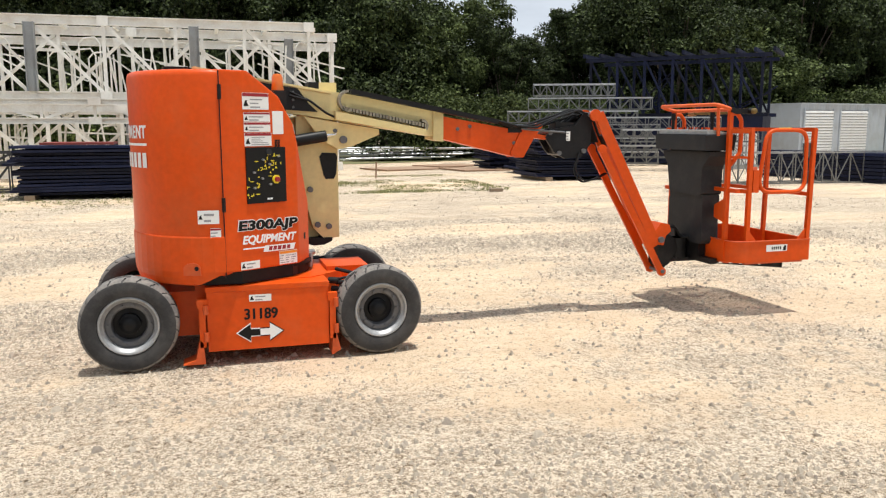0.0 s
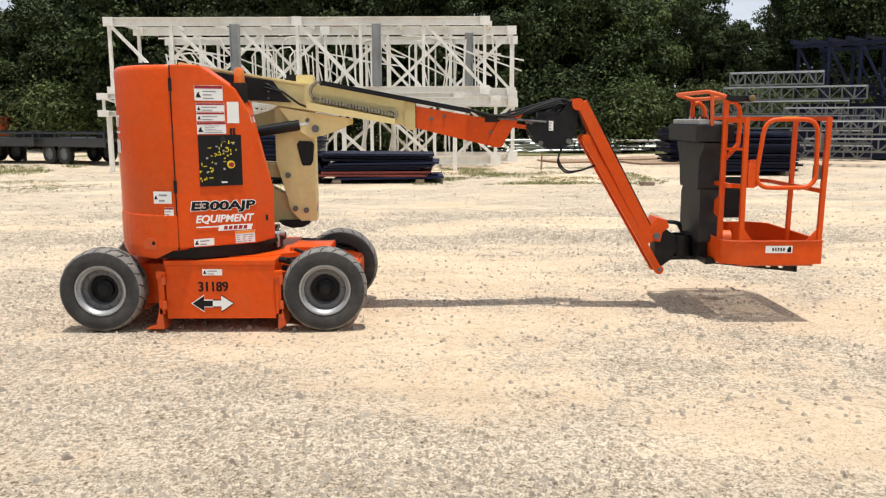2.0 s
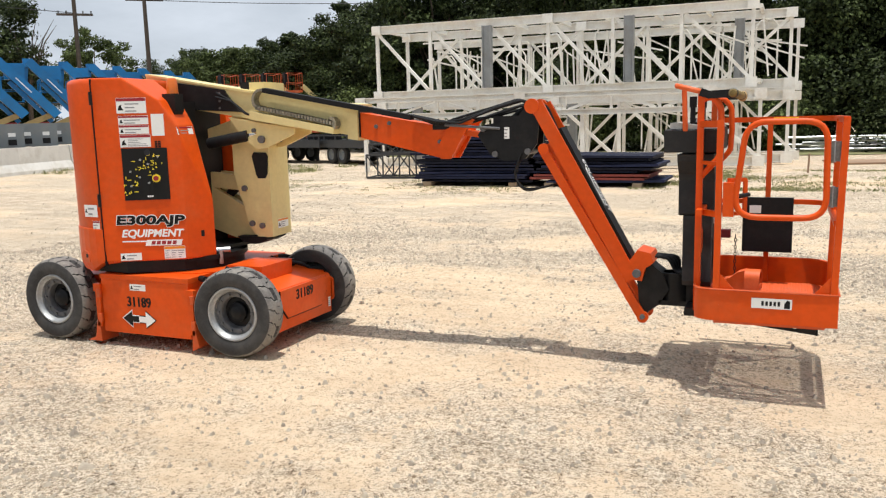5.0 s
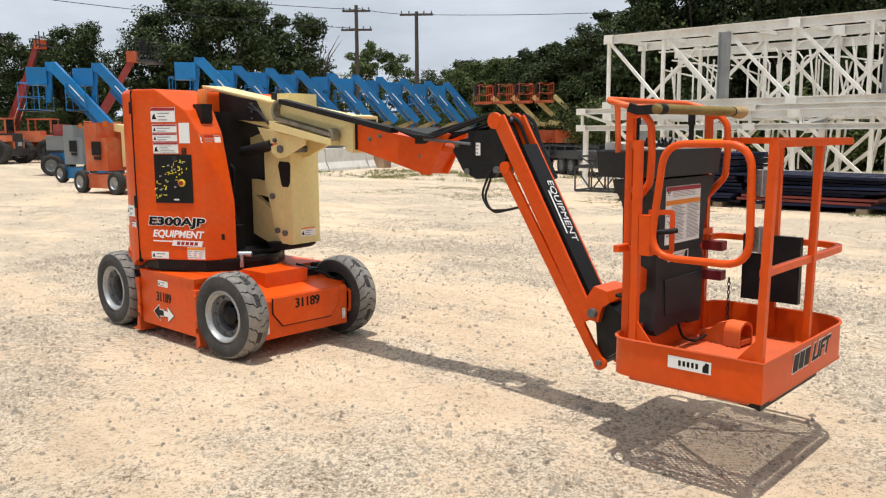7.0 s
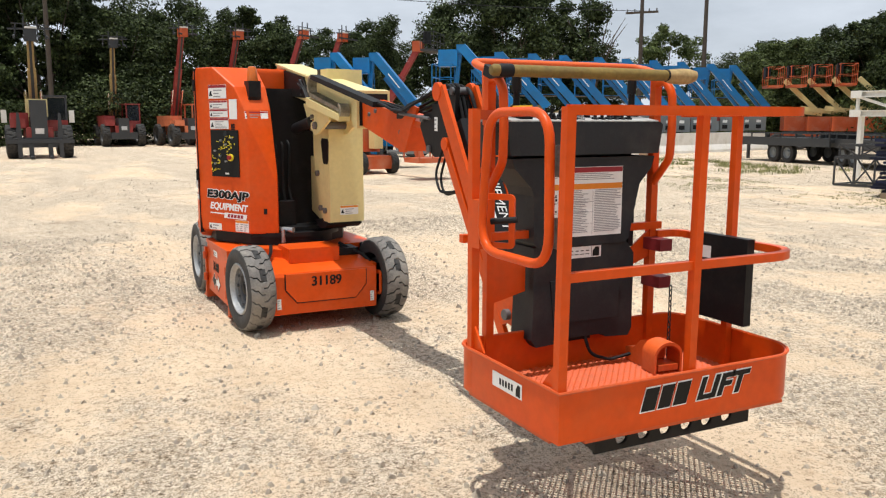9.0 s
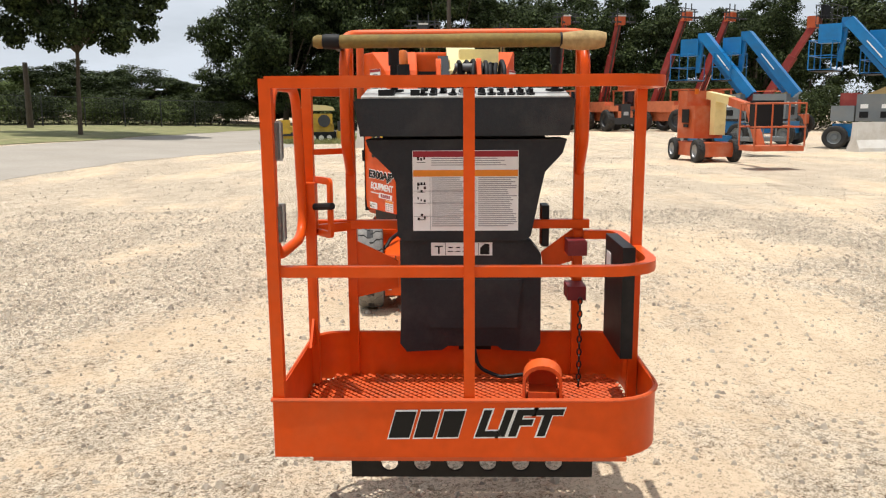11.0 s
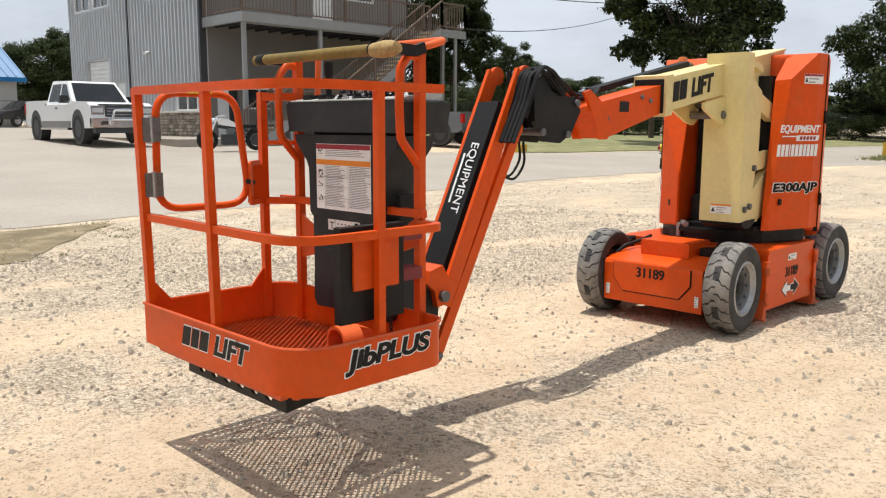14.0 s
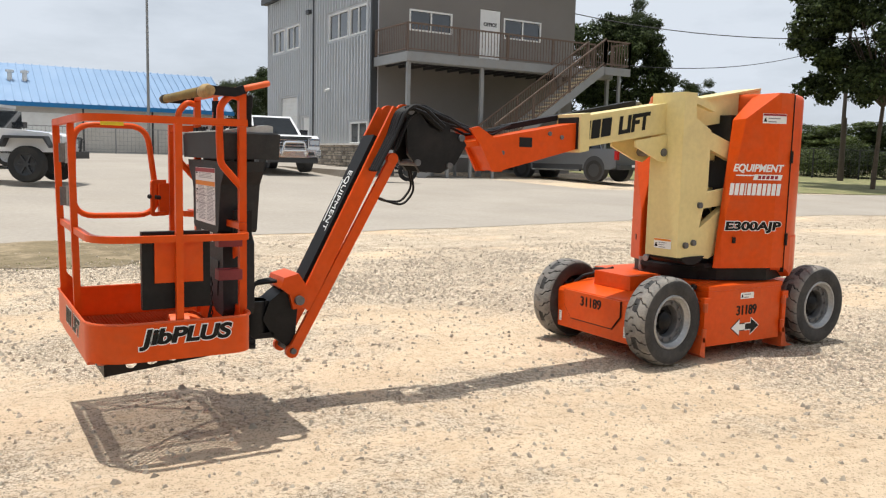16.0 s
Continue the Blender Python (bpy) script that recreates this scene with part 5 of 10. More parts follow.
def toe_outline(inset, zz):
    x0, x1, y0, y1 = PX0 + inset, PX1 - inset, PY0 + inset, PY1 - inset
    corner = []
    for cx, cy, a0, r in ((x1, y1, 0, 0.17), (x0, y1, 90, 0.10), (x0, y0, 180, 0.10)):
        cx, cy = cx + (r if cx == x0 else -r), cy + (r if cy == y0 else -r)
        corner += [(cx + r * math.cos(radians(a0 + 90 * k / 7)), cy + r * math.sin(radians(a0 + 90 * k / 7)), zz) for k in range(8)]
    return [(x1, y0, zz)] + corner


bm = bmesh.new()
rings = [[bm.verts.new(p) for p in toe_outline(i, z)] for i, z in ((0.0, PZ), (0.0, PZ + 0.174), (0.005, PZ + 0.174), (0.005, PZ))]
for k in range(4):
    u, v = rings[k], rings[(k + 1) % 4]
    for i in range(len(u)):
        j = (i + 1) % len(u)
        bm.faces.new((u[i], u[j], v[j], v[i]))
toe = part("toe_board", bm, ORANGE, basket, "orange scuffed steel toe board", smooth=True)
bm = bmesh.new()
sweep(bm, toe_outline(-0.002, PZ + 0.173), 0.006, 6, closed=True)
part("toe_edge", bm, ORANGE_WORN, toe)
# expanded-metal floor
bm = bmesh.new()
sx, sy = 0.034, 0.015
rows = int((PY1 - PY0 - 0.02) / sy)
cols = int((PX1 - PX0 - 0.02) / sx)
for j in range(rows):
    for i in range(cols):
        x0 = PX0 + 0.012 + i * sx + (sx / 2 if j % 2 else 0)
        y0 = PY0 + 0.012 + j * sy
        if x0 + sx > PX1 - 0.006 or (x0 < PX0 + 0.06 and y0 > PY1 - 0.06) or (x0 - PX1 + 0.17 + y0 - PY1 + 0.17 > 0.205 and x0 > PX1 - 0.17) or (x0 < PX0 + 0.06 and y0 < PY0 + 0.06):
            continue
        for a, b in (((x0, y0), (x0 + sx / 2, y0 + sy)), ((x0 + sx / 2, y0 + sy), (x0 + sx, y0))):
            d = Vector((b[0] - a[0], b[1] - a[1]))
            q = Vector((-d.y, d.x)).normalized() * 0.0040
            vs = [bm.verts.new((p[0] + s * q.x, p[1] + s * q.y, PZ + 0.012 + h)) for p, s, h in ((a, -1, 0), (b, -1, 0), (b, 1, 0.004), (a, 1, 0.004), (b, -1, -0.011), (a, -1, -0.011))]
            bm.faces.new(vs[:4])
            bm.faces.new((vs[1], vs[0], vs[5], vs[4]))
part("mesh_floor", bm, ORANGE_WORN, basket, "orange expanded-metal floor")
bm = bmesh.new()
box(bm, PX0 + 0.11, PX1 - 0.06, PY0 + 0.005, PY0 + 0.035, PZ - 0.014, PZ - 0.001)
for y0, y1 in ((0.10, -0.33), (0.26, 0.66)):
    beam(bm, (PX0 + 0.10, y0, PZ - 0.008), (PX1 - 0.05, y1, PZ - 0.008), 0.026, 0.014)
for x in (PX0 + 0.02, PX1 - 0.02):
    box(bm, x - 0.015, x + 0.015, PY0 + 0.11, PY1 - 0.11, PZ - 0.014, PZ - 0.001)
pieces("floor_bearer", bm, ORANGE_WORN, basket)
# punched black support bars under the floor
def punched_bar(x, y0, y1, z0, z1, holes):
    """An upright plate with round holes cut through it and plain ends."""
    bm = bmesh.new()
    plain = (y1 - y0) * 0.09
    for a, b in ((y0, y0 + plain), (y1 - plain, y1)):
        box(bm, x - 0.006, x + 0.006, a, b, z0, z1)
    y0, y1, ends = y0 + plain, y1 - plain, (y0, y1)
    step = (y1 - y0) / holes
    r = (z1 - z0) * 0.30
    zc = (z0 + z1) / 2
    for k in range(holes):
        a, b = y0 + k * step, y0 + (k + 1) * step
        c = (a + b) / 2
        outer = []
        inner = []
        for q in range(16):
            t = 2 * math.pi * q / 16
            dy, dz = math.cos(t), math.sin(t)
            f = max(abs(dy), abs(dz))
            outer.append((c + dy / f * step / 2, zc + dz / f * (z1 - z0) / 2))
            inner.append((c + dy * r, zc + dz * r))
        for side in (-0.006, 0.006):
            o = [bm.verts.new((x + side, *p)) for p in outer]
            i = [bm.verts.new((x + side, *p)) for p in inner]
            for q in range(16):
                w = (q + 1) % 16
                bm.faces.new((o[q], o[w], i[w], i[q]))
    box(bm, x - 0.03, x - 0.0065, *ends, z1 - 0.006, z1)
    bmesh.ops.remove_doubles(bm, verts=bm.verts, dist=1e-5)
    return bm


part("support_bar", punched_bar(4.385, -0.172, 0.55, 0.352, PZ - 0.014, 6), BLACK, basket, "black punched steel support bar")
for y in (-0.155, 0.54):
    bm = punched_bar(0, 0, 0.70, 0.352, PZ - 0.014, 6)
    for v in bm.verts:
        v.co.z = PZ - 0.014 - (PZ - 0.014 - v.co.z) * (0.15 + 0.85 * v.co.y / 0.70)
    part("support_bar", bm, BLACK, basket, "black punched steel support bar", at=Matrix.Translation((3.682, y, 0)) @ pose(0, 0, 0, 0, 0, -90))
bm = boxed(3.685, 3.745, -0.165, 0.55, 0.415, 0.46)
box(bm, 3.676, 3.744, 0.0, 0.43, 0.46, 0.62)
part("support_frame", bm, BLACK, basket, "black steel mounting block", bevel=0.006)
R = 0.0155
TOP, MID = 1.518, 0.995


def rail(name, pts, r=R, rad=0.09, label=""):
    bm = bmesh.new()
    sweep(bm, bend(pts, rad, 6), 0, flat=(r * 1.95, r * 1.95))
    return part(name, bm, ORANGE, basket, label, smooth=True, bevel=0.006)


def post(pts, w=0.033, label=""):
    bm = bmesh.new()
    sweep(bm, pts, 0, flat=(w, w))
    return part("post", bm, ORANGE, basket, label, bevel=0.005)


fx, fy, by = PX1 - 0.027, PY0 + 0.016, PY1 - 0.024
rail("top_rail", [(fx + 0.022, fy, TOP), (fx + 0.022, by + 0.004, TOP), (PX0 + 0.03, by + 0.004, TOP)], 0.0165, 0.18, "orange top rail")
rail("mid_rail", [(fx, fy, MID), (fx, by, MID), (PX0 + 0.02, by, MID), (PX0 + 0.02, 0.60, MID)], R, 0.17, "orange mid rail")
rail("back_rail", [(PX0 + 0.02, fy, 1.035), (PX0 + 0.02, 0.62, 1.035)], 0.016)
post([(fx, fy, PZ + 0.02), (fx + 0.022, fy, TOP + 0.01)])
post([(fx, 0.182, PZ + 0.02), (fx + 0.015, 0.182, TOP)], 0.031)
post([(4.091, by + 0.0, PZ + 0.02), (4.091, by + 0.004, TOP)], 0.031)
post([(3.873, fy, PZ + 0.02), (3.873, fy, TOP + 0.012)])
bm = bmesh.new()
for x, y, dx in ((fx, fy, -1), (3.873, fy, 1)):
    prism(bm, ((x, PZ + 0.174), (x, PZ + 0.28), (x + dx * 0.09, PZ + 0.174)), y - 0.004, y + 0.004, "y")
pieces("post_gusset", bm, ORANGE, basket)
rail("side_rail", [(3.765, -0.235, TOP - 0.01), (3.873, fy, TOP - 0.01)], 0.018)
rail("side_rail", [(3.765, -0.235, 1.03), (3.873, fy, 1.03)], 0.016)
rail("side_rail", [(3.765, -0.235, 1.30), (3.873, fy, 1.30)], 0.010)
# swing gate on its hinges
gate = empty("gate", pose(0, 0, 0), basket)
bm = bmesh.new()
gx0, gx1, gz0, gz1 = 3.945, 4.395, 1.02, 1.515
sweep(bm, bend([(gx0, fy - 0.012, gz0), (gx1, fy - 0.012, gz0), (gx1 - 0.01, fy - 0.012, gz1), (gx0 + 0.06, fy - 0.012, gz1)], 0.11, 6, closed=True), 0.0165, 10, closed=True)
part("gate_loop", bm, ORANGE, gate, "orange bent-tube gate", smooth=True)
for z in (1.13, 1.36):
    for x0, x1 in ((gx1 - 0.012, gx1 + 0.024), (gx1 + 0.03, fx + 0.012)):
        part("hinge", boxed(x0, x1, fy + 0.010, fy + 0.024, z - 0.05, z + 0.05), HINGE_STEEL, gate, "galvanised steel hinge leaf", bevel=0.003)
    bm = bmesh.new()
    cyl(bm, (gx1 + 0.027, fy + 0.020, z - 0.055), (gx1 + 0.027, fy + 0.020, z + 0.055), 0.009, 10)
    part("hinge_pin", bm, STEEL, gate, smooth=True)
bm = bmesh.new()
sweep(bm, bend([(3.915, fy + 0.03, 1.03), (4.00, fy + 0.09, 1.03), (4.00, fy + 0.09, 1.21), (3.915, fy + 0.03, 1.21)], 0.01), 0, flat=(0.012, 0.022))
box(bm, 3.895, 3.95, fy - 0.02, fy + 0.03, 1.02, 1.20)
part("latch", bm, ORANGE, gate)
bm = bmesh.new()
cyl(bm, (3.95, fy + 0.03, 1.12), (4.02, fy + 0.10, 1.13), 0.012, 10)
part("latch_knob", bm, RUBBER, gate)
# console
con = empty("console", pose(0, 0, 0), basket)
bm = bmesh.new()
prism(bm, ((-0.190, 1.352), (0.535, 1.352), (0.555, 1.474), (-0.210, 1.474)), 3.560, 3.845, "x")
head = part("console_head", bm, PLASTIC, con, "charcoal plastic control console", bevel=0.028)
bm = bmesh.new()
prism(bm, ((-0.208, 1.470), (0.553, 1.470), (0.546, 1.482), (-0.200, 1.482)), 3.568, 3.840, "x")
part("console_rim", bm, PLASTIC, con, bevel=0.005)
bm = bmesh.new()
prism(bm, ((3.838, 1.482), (3.838, 1.487), (3.62, 1.520), (3.590, 1.514), (3.590, 1.482)), -0.185, 0.535, "y")
part("control_plate", bm, SWITCH_PLATE, con, "worn pale control plate", bevel=0.004)
part("console_neck", boxed(3.66, 3.76, -0.12, 0.46, 1.325, 1.36), BLACK, con)
bm = bmesh.new()
prism(bm, ((-0.174, 1.340), (0.530, 1.340), (0.515, 1.290), (0.455, 1.225), (0.432, 1.12), (0.408, 1.0), (0.39, 0.982), (-0.05, 0.982), (-0.066, 1.0), (-0.070, 1.19), (-0.085, 1.225), (-0.160, 1.300)), 3.630, 3.827, "x")
part("console_body", bm, PLASTIC, con, "charcoal moulded console pedestal", bevel=0.014)
bm = bmesh.new()
prism(bm, ((-0.060, 0.981), (0.405, 0.981), (0.446, 0.93), (0.448, 0.60), (0.43, 0.568), (0.31, 0.575), (0.29, 0.59), (0.11, 0.59), (0.09, 0.575), (-0.04, 0.568), (-0.064, 0.60), (-0.058, 0.75)), 3.656, 3.815, "x")
part("console_foot", bm, PLASTIC, con, bevel=0.014)
bm = bmesh.new()
prism(bm, ((0.02, 0.84), (0.38, 0.84), (0.36, 0.66), (0.04, 0.66)), 3.813, 3.821, "x")
part("console_panel", bm, PLASTIC, con, bevel=0.004)
rng = random.Random(8)
for k in range(12):
    y = 0.03 + 0.034 * k
    for x, r0, h in ((3.80, 0.010, 0.020), (3.745, 0.009, 0.024), (3.69, 0.008, 0.026)):
        if rng.random() < 0.22:
            continue
        z = 1.487 + (3.838 - x) * 0.168
        bm = bmesh.new()
        cyl(bm, (x, y, z - 0.004), (x + 0.003, y, z + 0.006), r0 * 1.5, 8)
        cyl(bm, (x, y, z), (x + rng.uniform(-0.004, 0.010), y + rng.uniform(-0.005, 0.005), z + h), r0 * 0.7, 8)
        part("switch", bm, RUBBER if rng.random() < 0.75 else STEEL, con)
for y, w in ((-0.10, 0.055), (0.0, 0.03)):
    part("switch_housing", boxed(3.74, 3.81, y - w / 2, y + w / 2, 1.488, 1.512), RUBBER, con, bevel=0.006)
for y in (-0.08, 0.50):
    bm = bmesh.new()
    cyl(bm, (3.70, y, 1.49), (3.70, y, 1.515), 0.035, 16)
    cyl(bm, (3.70, y, 1.50), (3.70, y, 1.60), 0.014, 10)
    cyl(bm, (3.70, y, 1.60), (3.70, y, 1.66), 0.020, 10)
    part("joystick", bm, RUBBER, con, "black joystick", smooth=True)
# warning placard on the console
pl = rect("placard", 0.265, 0.30, WHITE_LABEL, con, panel_at((3.8275, 0.176, 1.160), (0, 1, 0), (0, 0, 1)) @ Matrix.Diagonal((1.405, 0.945, 1, 1)), 0.002, "white warning placard with red and amber bars")
P = Matrix.Translation((0, 0, 0.002))
rect("heading", 0.262, 0.022, RED_PRINT, pl, P @ pose(0, 0.137, 0), 0.0008)
rect("heading", 0.262, 0.024, AMBER_PRINT, pl, P @ pose(0, 0.066, 0), 0.0008)
bm = bmesh.new()
rng = random.Random(3)
for k in range(4):
    box(bm, -0.085, -0.085 + rng.uniform(0.15, 0.21), 0.119 - 0.008 * k, 0.122 - 0.008 * k, 0, 0.0007)
for c, x0 in ((0, -0.085), (1, 0.032)):
    for k in range(26):
        box(bm, x0, x0 + rng.uniform(0.07, 0.098), 0.0545 - 0.0075 * k, 0.0578 - 0.0075 * k, 0, 0.0007)
for y in (0.0, -0.045, -0.095):
    box(bm, -0.13, 0.03, y - 0.0008, y + 0.0008, 0, 0.0007)
box(bm, -0.0895, -0.0885, -0.145, 0.06, 0, 0.0007)
box(bm, 0.0255, 0.0265, -0.145, 0.06, 0, 0.0007)
part("print", bm, GREY_PRINT, pl, at=P)
bm = bmesh.new()
for y in (0.118, 0.036, 0.008, -0.034, -0.096):
    for q in range(3):
        x, yy = -0.121 + 0.008 * q, y + rng.uniform(-0.010, 0.006)
        box(bm, x, x + rng.uniform(0.003, 0.006), yy - rng.uniform(0.003, 0.008), yy + 0.005, 0, 0.0007)
    box(bm, -0.122, -0.100, y - 0.013, y - 0.011, 0, 0.0007)
part("pictogram", bm, BLACK_PRINT, pl, at=P)
pl2 = rect("placard", 0.15, 0.048, WHITE_LABEL, con, panel_at((3.8155, 0.162, 0.950), (0, 1, 0), (0, 0, 1)) @ Matrix.Diagonal((1.46, 0.98, 1, 1)), 0.002)
bm = bmesh.new()
for k in range(4):
    box(bm, -0.032 + 0.018 * k, -0.022 + 0.018 * k, 0.004, 0.008, 0, 0.0007)
    box(bm, -0.034 + 0.018 * k, -0.021 + 0.018 * k, -0.010, -0.007, 0, 0.0007)
box(bm, -0.066, -0.046, 0.008, 0.012, 0, 0.0007)
box(bm, -0.058, -0.054, -0.018, 0.008, 0, 0.0007)
box(bm, -0.0405, -0.0395, -0.022, 0.022, 0, 0.0007)
box(bm, 0.0405, 0.0415, -0.022, 0.022, 0, 0.0007)
prism(bm, ((0.045, -0.02), (0.068, -0.02), (0.068, 0.018), (0.056, 0.02), (0.045, 0.004)), 0, 0.0007)
part("print", bm, BLACK_PRINT, pl2, at=P)
bm = boxed(3.68, 3.77, 0.452, 0.478, 0.95, 1.10)
part("console_pocket", bm, BLACK, con, bevel=0.008)
# guard loops over the console and the padded bar
for y in (-0.237, 0.582):
    bm = bmesh.new()
    sweep(bm, bend([(3.760, y, 1.215), (3.862, y, 1.33), (3.868, y, 1.46), (3.862, y, 1.60), (3.815, y, 1.655), (3.765, y, 1.64)], 0.07, 6), 0.0175, 10)
    part("guard_loop", bm, ORANGE, basket, "orange console guard loop", smooth=True)
    part("guard_post", boxed(3.743, 3.777, y - 0.017, y + 0.017, PZ + 0.02, 1.672), ORANGE, basket, bevel=0.008)
bm = bmesh.new()
sweep(bm, bend([(3.625, -0.25, 1.718), (3.625, 0.60, 1.718), (3.77, 0.60, 1.678), (3.77, -0.25, 1.678)], 0.06, 6, closed=True), 0.015, 10, closed=True)
part("guard_frame", bm, ORANGE_GUARD, basket, "orange bent-tube guard frame behind the padded bar", smooth=True)
bm = bmesh.new()
cyl(bm, (3.675, -0.205, 1.47), (3.665, -0.205, 1.70), 0.014, 10)
pieces("frame_leg", bm, ORANGE_GUARD, basket, smooth=True)
bm = bmesh.new()
for y in (-0.25, 0.60):
    sweep(bm, [(3.755, y, 1.680), (3.80, y, 1.664), (3.925, y, 1.668)], 0, flat=(0.026, 0.042))
pieces("guard_arm", bm, BLACK, basket)
BZC = 1.667
bar = bmesh.new()
lathe(bar, [(0.0, -0.245), (0.020, -0.245), (0.0225, -0.23), (0.022, 0.10), (0.0235, 0.2), (0.0225, 0.48), (0.020, 0.495), (0.0, 0.495)], 20, Matrix.Translation((3.925, 0, BZC)) @ pose(0, 0, 0, -90, 0, 0))
pb = part("padded_bar", bar, PADDING, basket, "grubby yellow foam-padded bar", smooth=True)
bm = bmesh.new()
lathe(bm, [(0.0, 0.490), (0.025, 0.492), (0.029, 0.51), (0.030, 0.56), (0.028, 0.61), (0.024, 0.635), (0.0, 0.64)], 18, Matrix.Translation((3.925, 0, BZC - 0.002)) @ pose(0, 0, 0, -90, 0, 0))
for v in bm.verts:
    v.co += 0.006 * noise.noise_vector(v.co * 22)
part("foam_end", bm, FOAM_END, pb, "torn end of the foam padding", smooth=True)
bm = bmesh.new()
lathe(bm, [(0.0, -0.298), (0.022, -0.296), (0.025, -0.285), (0.025, -0.25), (0.0235, -0.24), (0.0, -0.24)], 18, Matrix.Translation((3.925, 0, BZC)) @ pose(0, 0, 0, -90, 0, 0))
part("bar_cap", bm, RUBBER, pb, smooth=True)
bm = bmesh.new()
lathe(bm, [(0.0, -0.33), (0.016, -0.328), (0.023, -0.315), (0.022, -0.297), (0.0, -0.297)], 16, Matrix.Translation((3.925, 0, BZC)) @ pose(0, 0, 0, -90, 0, 0))
part("foam_tip", bm, PADDING, pb, smooth=True)
bm = bmesh.new()
cyl(bm, (3.925, 0.487, BZC), (3.925, 0.494, BZC), 0.0245, 18)
part("bar_band", bm, RUBBER, pb, smooth=True)
# document box, foot pedal, brackets
doc = part("document_box", boxed(3.945, 4.245, 0.652, 0.690, 0.675, 1.025), BLACK, basket, "black plastic document box", bevel=0.018)
part("box_back", boxed(3.98, 4.193, 0.692, 0.702, 0.795, 0.992), ORANGE, doc, bevel=0.01)
rect("sticker", 0.07, 0.05, WHITE_LABEL, doc, panel_at((4.02, 0.651, 0.95), (1, 0, 0), (0, 0, 1)))
bm = bmesh.new()
arch = [(-0.085, 0.0), (-0.085, 0.075)] + [(-0.085 * math.cos(radians(18 * k)), 0.075 + 0.055 * math.sin(radians(18 * k))) for k in range(1, 10)] + [(0.085, 0.075), (0.085, 0.0)]
inner = [(y * 0.86, z * 0.90) for y, z in arch[::-1]]
prism(bm, arch + inner, 0.0, 0.10, "x")
guard = part("pedal_guard", bm, ORANGE_GUARD, basket, "orange arched foot pedal guard", at=Matrix.Translation((3.985, 0.44, PZ + 0.018)) @ pose(0, 0, 0, 0, 0, -6) @ Matrix.Diagonal((0.9, 0.78, 0.98, 1)), bevel=0.004, smooth=True)
bm = bmesh.new()
prism(bm, ((-0.17, 0.0), (0.0, 0.0), (0.0, 0.125), (-0.05, 0.11), (-0.10, 0.07), (-0.17, 0.055)), -0.06, 0.06, "y")
part("guard_back", bm, ORANGE_GUARD, guard, bevel=0.012)
part("pedal", boxed(0.002, 0.10, -0.06, 0.06, 0.01, 0.035), ORANGE_WORN, guard, bevel=0.004)
for z in (0.80, 0.96):
    part("bracket", boxed(3.765, 3.88, 0.535, 0.60, z - 0.025, z + 0.025), MAROON, basket, "maroon mounting bracket", bevel=0.008)
bm = bmesh.new()
for k in range(14):
    z = 0.78 - 0.023 * k
    sweep(bm, [(3.91 + 0.007 * math.cos(t) * (k % 2), 0.575 + 0.007 * math.cos(t) * (1 - k % 2), z + 0.013 * math.sin(t)) for t in (2 * math.pi * q / 8 for q in range(8))], 0.003, 5, closed=True)
pieces("chain_link", bm, BLACK, basket)
bm = bmesh.new()
sweep(bm, bend([(3.87, 0.40, PZ + 0.05), (3.86, 0.30, PZ + 0.035), (3.83, 0.22, PZ + 0.06), (3.80, 0.20, 0.62)], 0.06), 0.007, 7)
part("pedal_cable", bm, RUBBER, basket)
prism_pts = ((0.45, 0.93), (0.57, 1.02), (0.57, 0.90), (0.46, 0.86))
bm = bmesh.new()
prism(bm, prism_pts, 3.762, 3.770, "x")
prism(bm, ((-0.235, 0.98), (-0.07, 0.90), (-0.07, 0.80), (-0.235, 0.76)), 3.762, 3.770, "x")
pieces("gusset", bm, ORANGE, basket)
# marks and stickers on the toe board
SLIP = pose(0, 0, 0, 0, 0, 0.8)
for ink, grow, fat, off in ((WHITE_PRINT, 0.010, 0.010, 0.0008), (BLACK_PRINT, 0.0, 0.005, 0.0026)):
    lettering("lettering", "LIFT", 0.135, ink, toe, panel_at((PX1 + off, 0.326, 0.557), (0, 1, 0), (0, 0, 1)) @ SLIP, bold=fat, shear=0.3, depth=0.0006, span=(0.258 + grow, 0.080 + grow))
    lettering("lettering", "JibPLUS", 0.125, ink, toe, panel_at((4.066, PY1 + off, 0.554), (-1, 0, 0), (0, 0, 1)) @ SLIP, bold=fat, shear=0.2, depth=0.0006, span=(0.415 + grow, 0.094 + grow))
    blocks("trade_mark", [0.060 + grow / 2, 0.054 + grow / 2, 0.060 + grow / 2], 0.078 + grow, 0.013 - grow / 2, ink, toe, panel_at((PX1 + off, 0.060, 0.553), (0, 1, 0), (0, 0, 1)) @ SLIP, 0.3, 0.0012)
st = rect("sticker", 0.20, 0.055, WHITE_LABEL, toe, panel_at((4.155, PY0 - 0.001, 0.563), (1, 0, 0), (0, 0, 1)), 0.0015)
bm = bmesh.new()
for k in range(5):
    box(bm, -0.05 + 0.02 * k, -0.038 + 0.02 * k, -0.012, 0.012, 0, 0.0007)
prism(bm, ((0.062, -0.022), (0.09, -0.022), (0.09, 0.018), (0.076, 0.022), (0.062, 0.002)), 0, 0.0007)
part("print", bm, BLACK_PRINT, st, at=Matrix.Translation((0, 0, 0.0015)))
rect("sticker", 0.12, 0.022, YELLOW_PRINT, gate, panel_at((4.19, fy + 0.0075, 1.525), (-1, 0, 0), (0, 0, 1)), 0.0012)

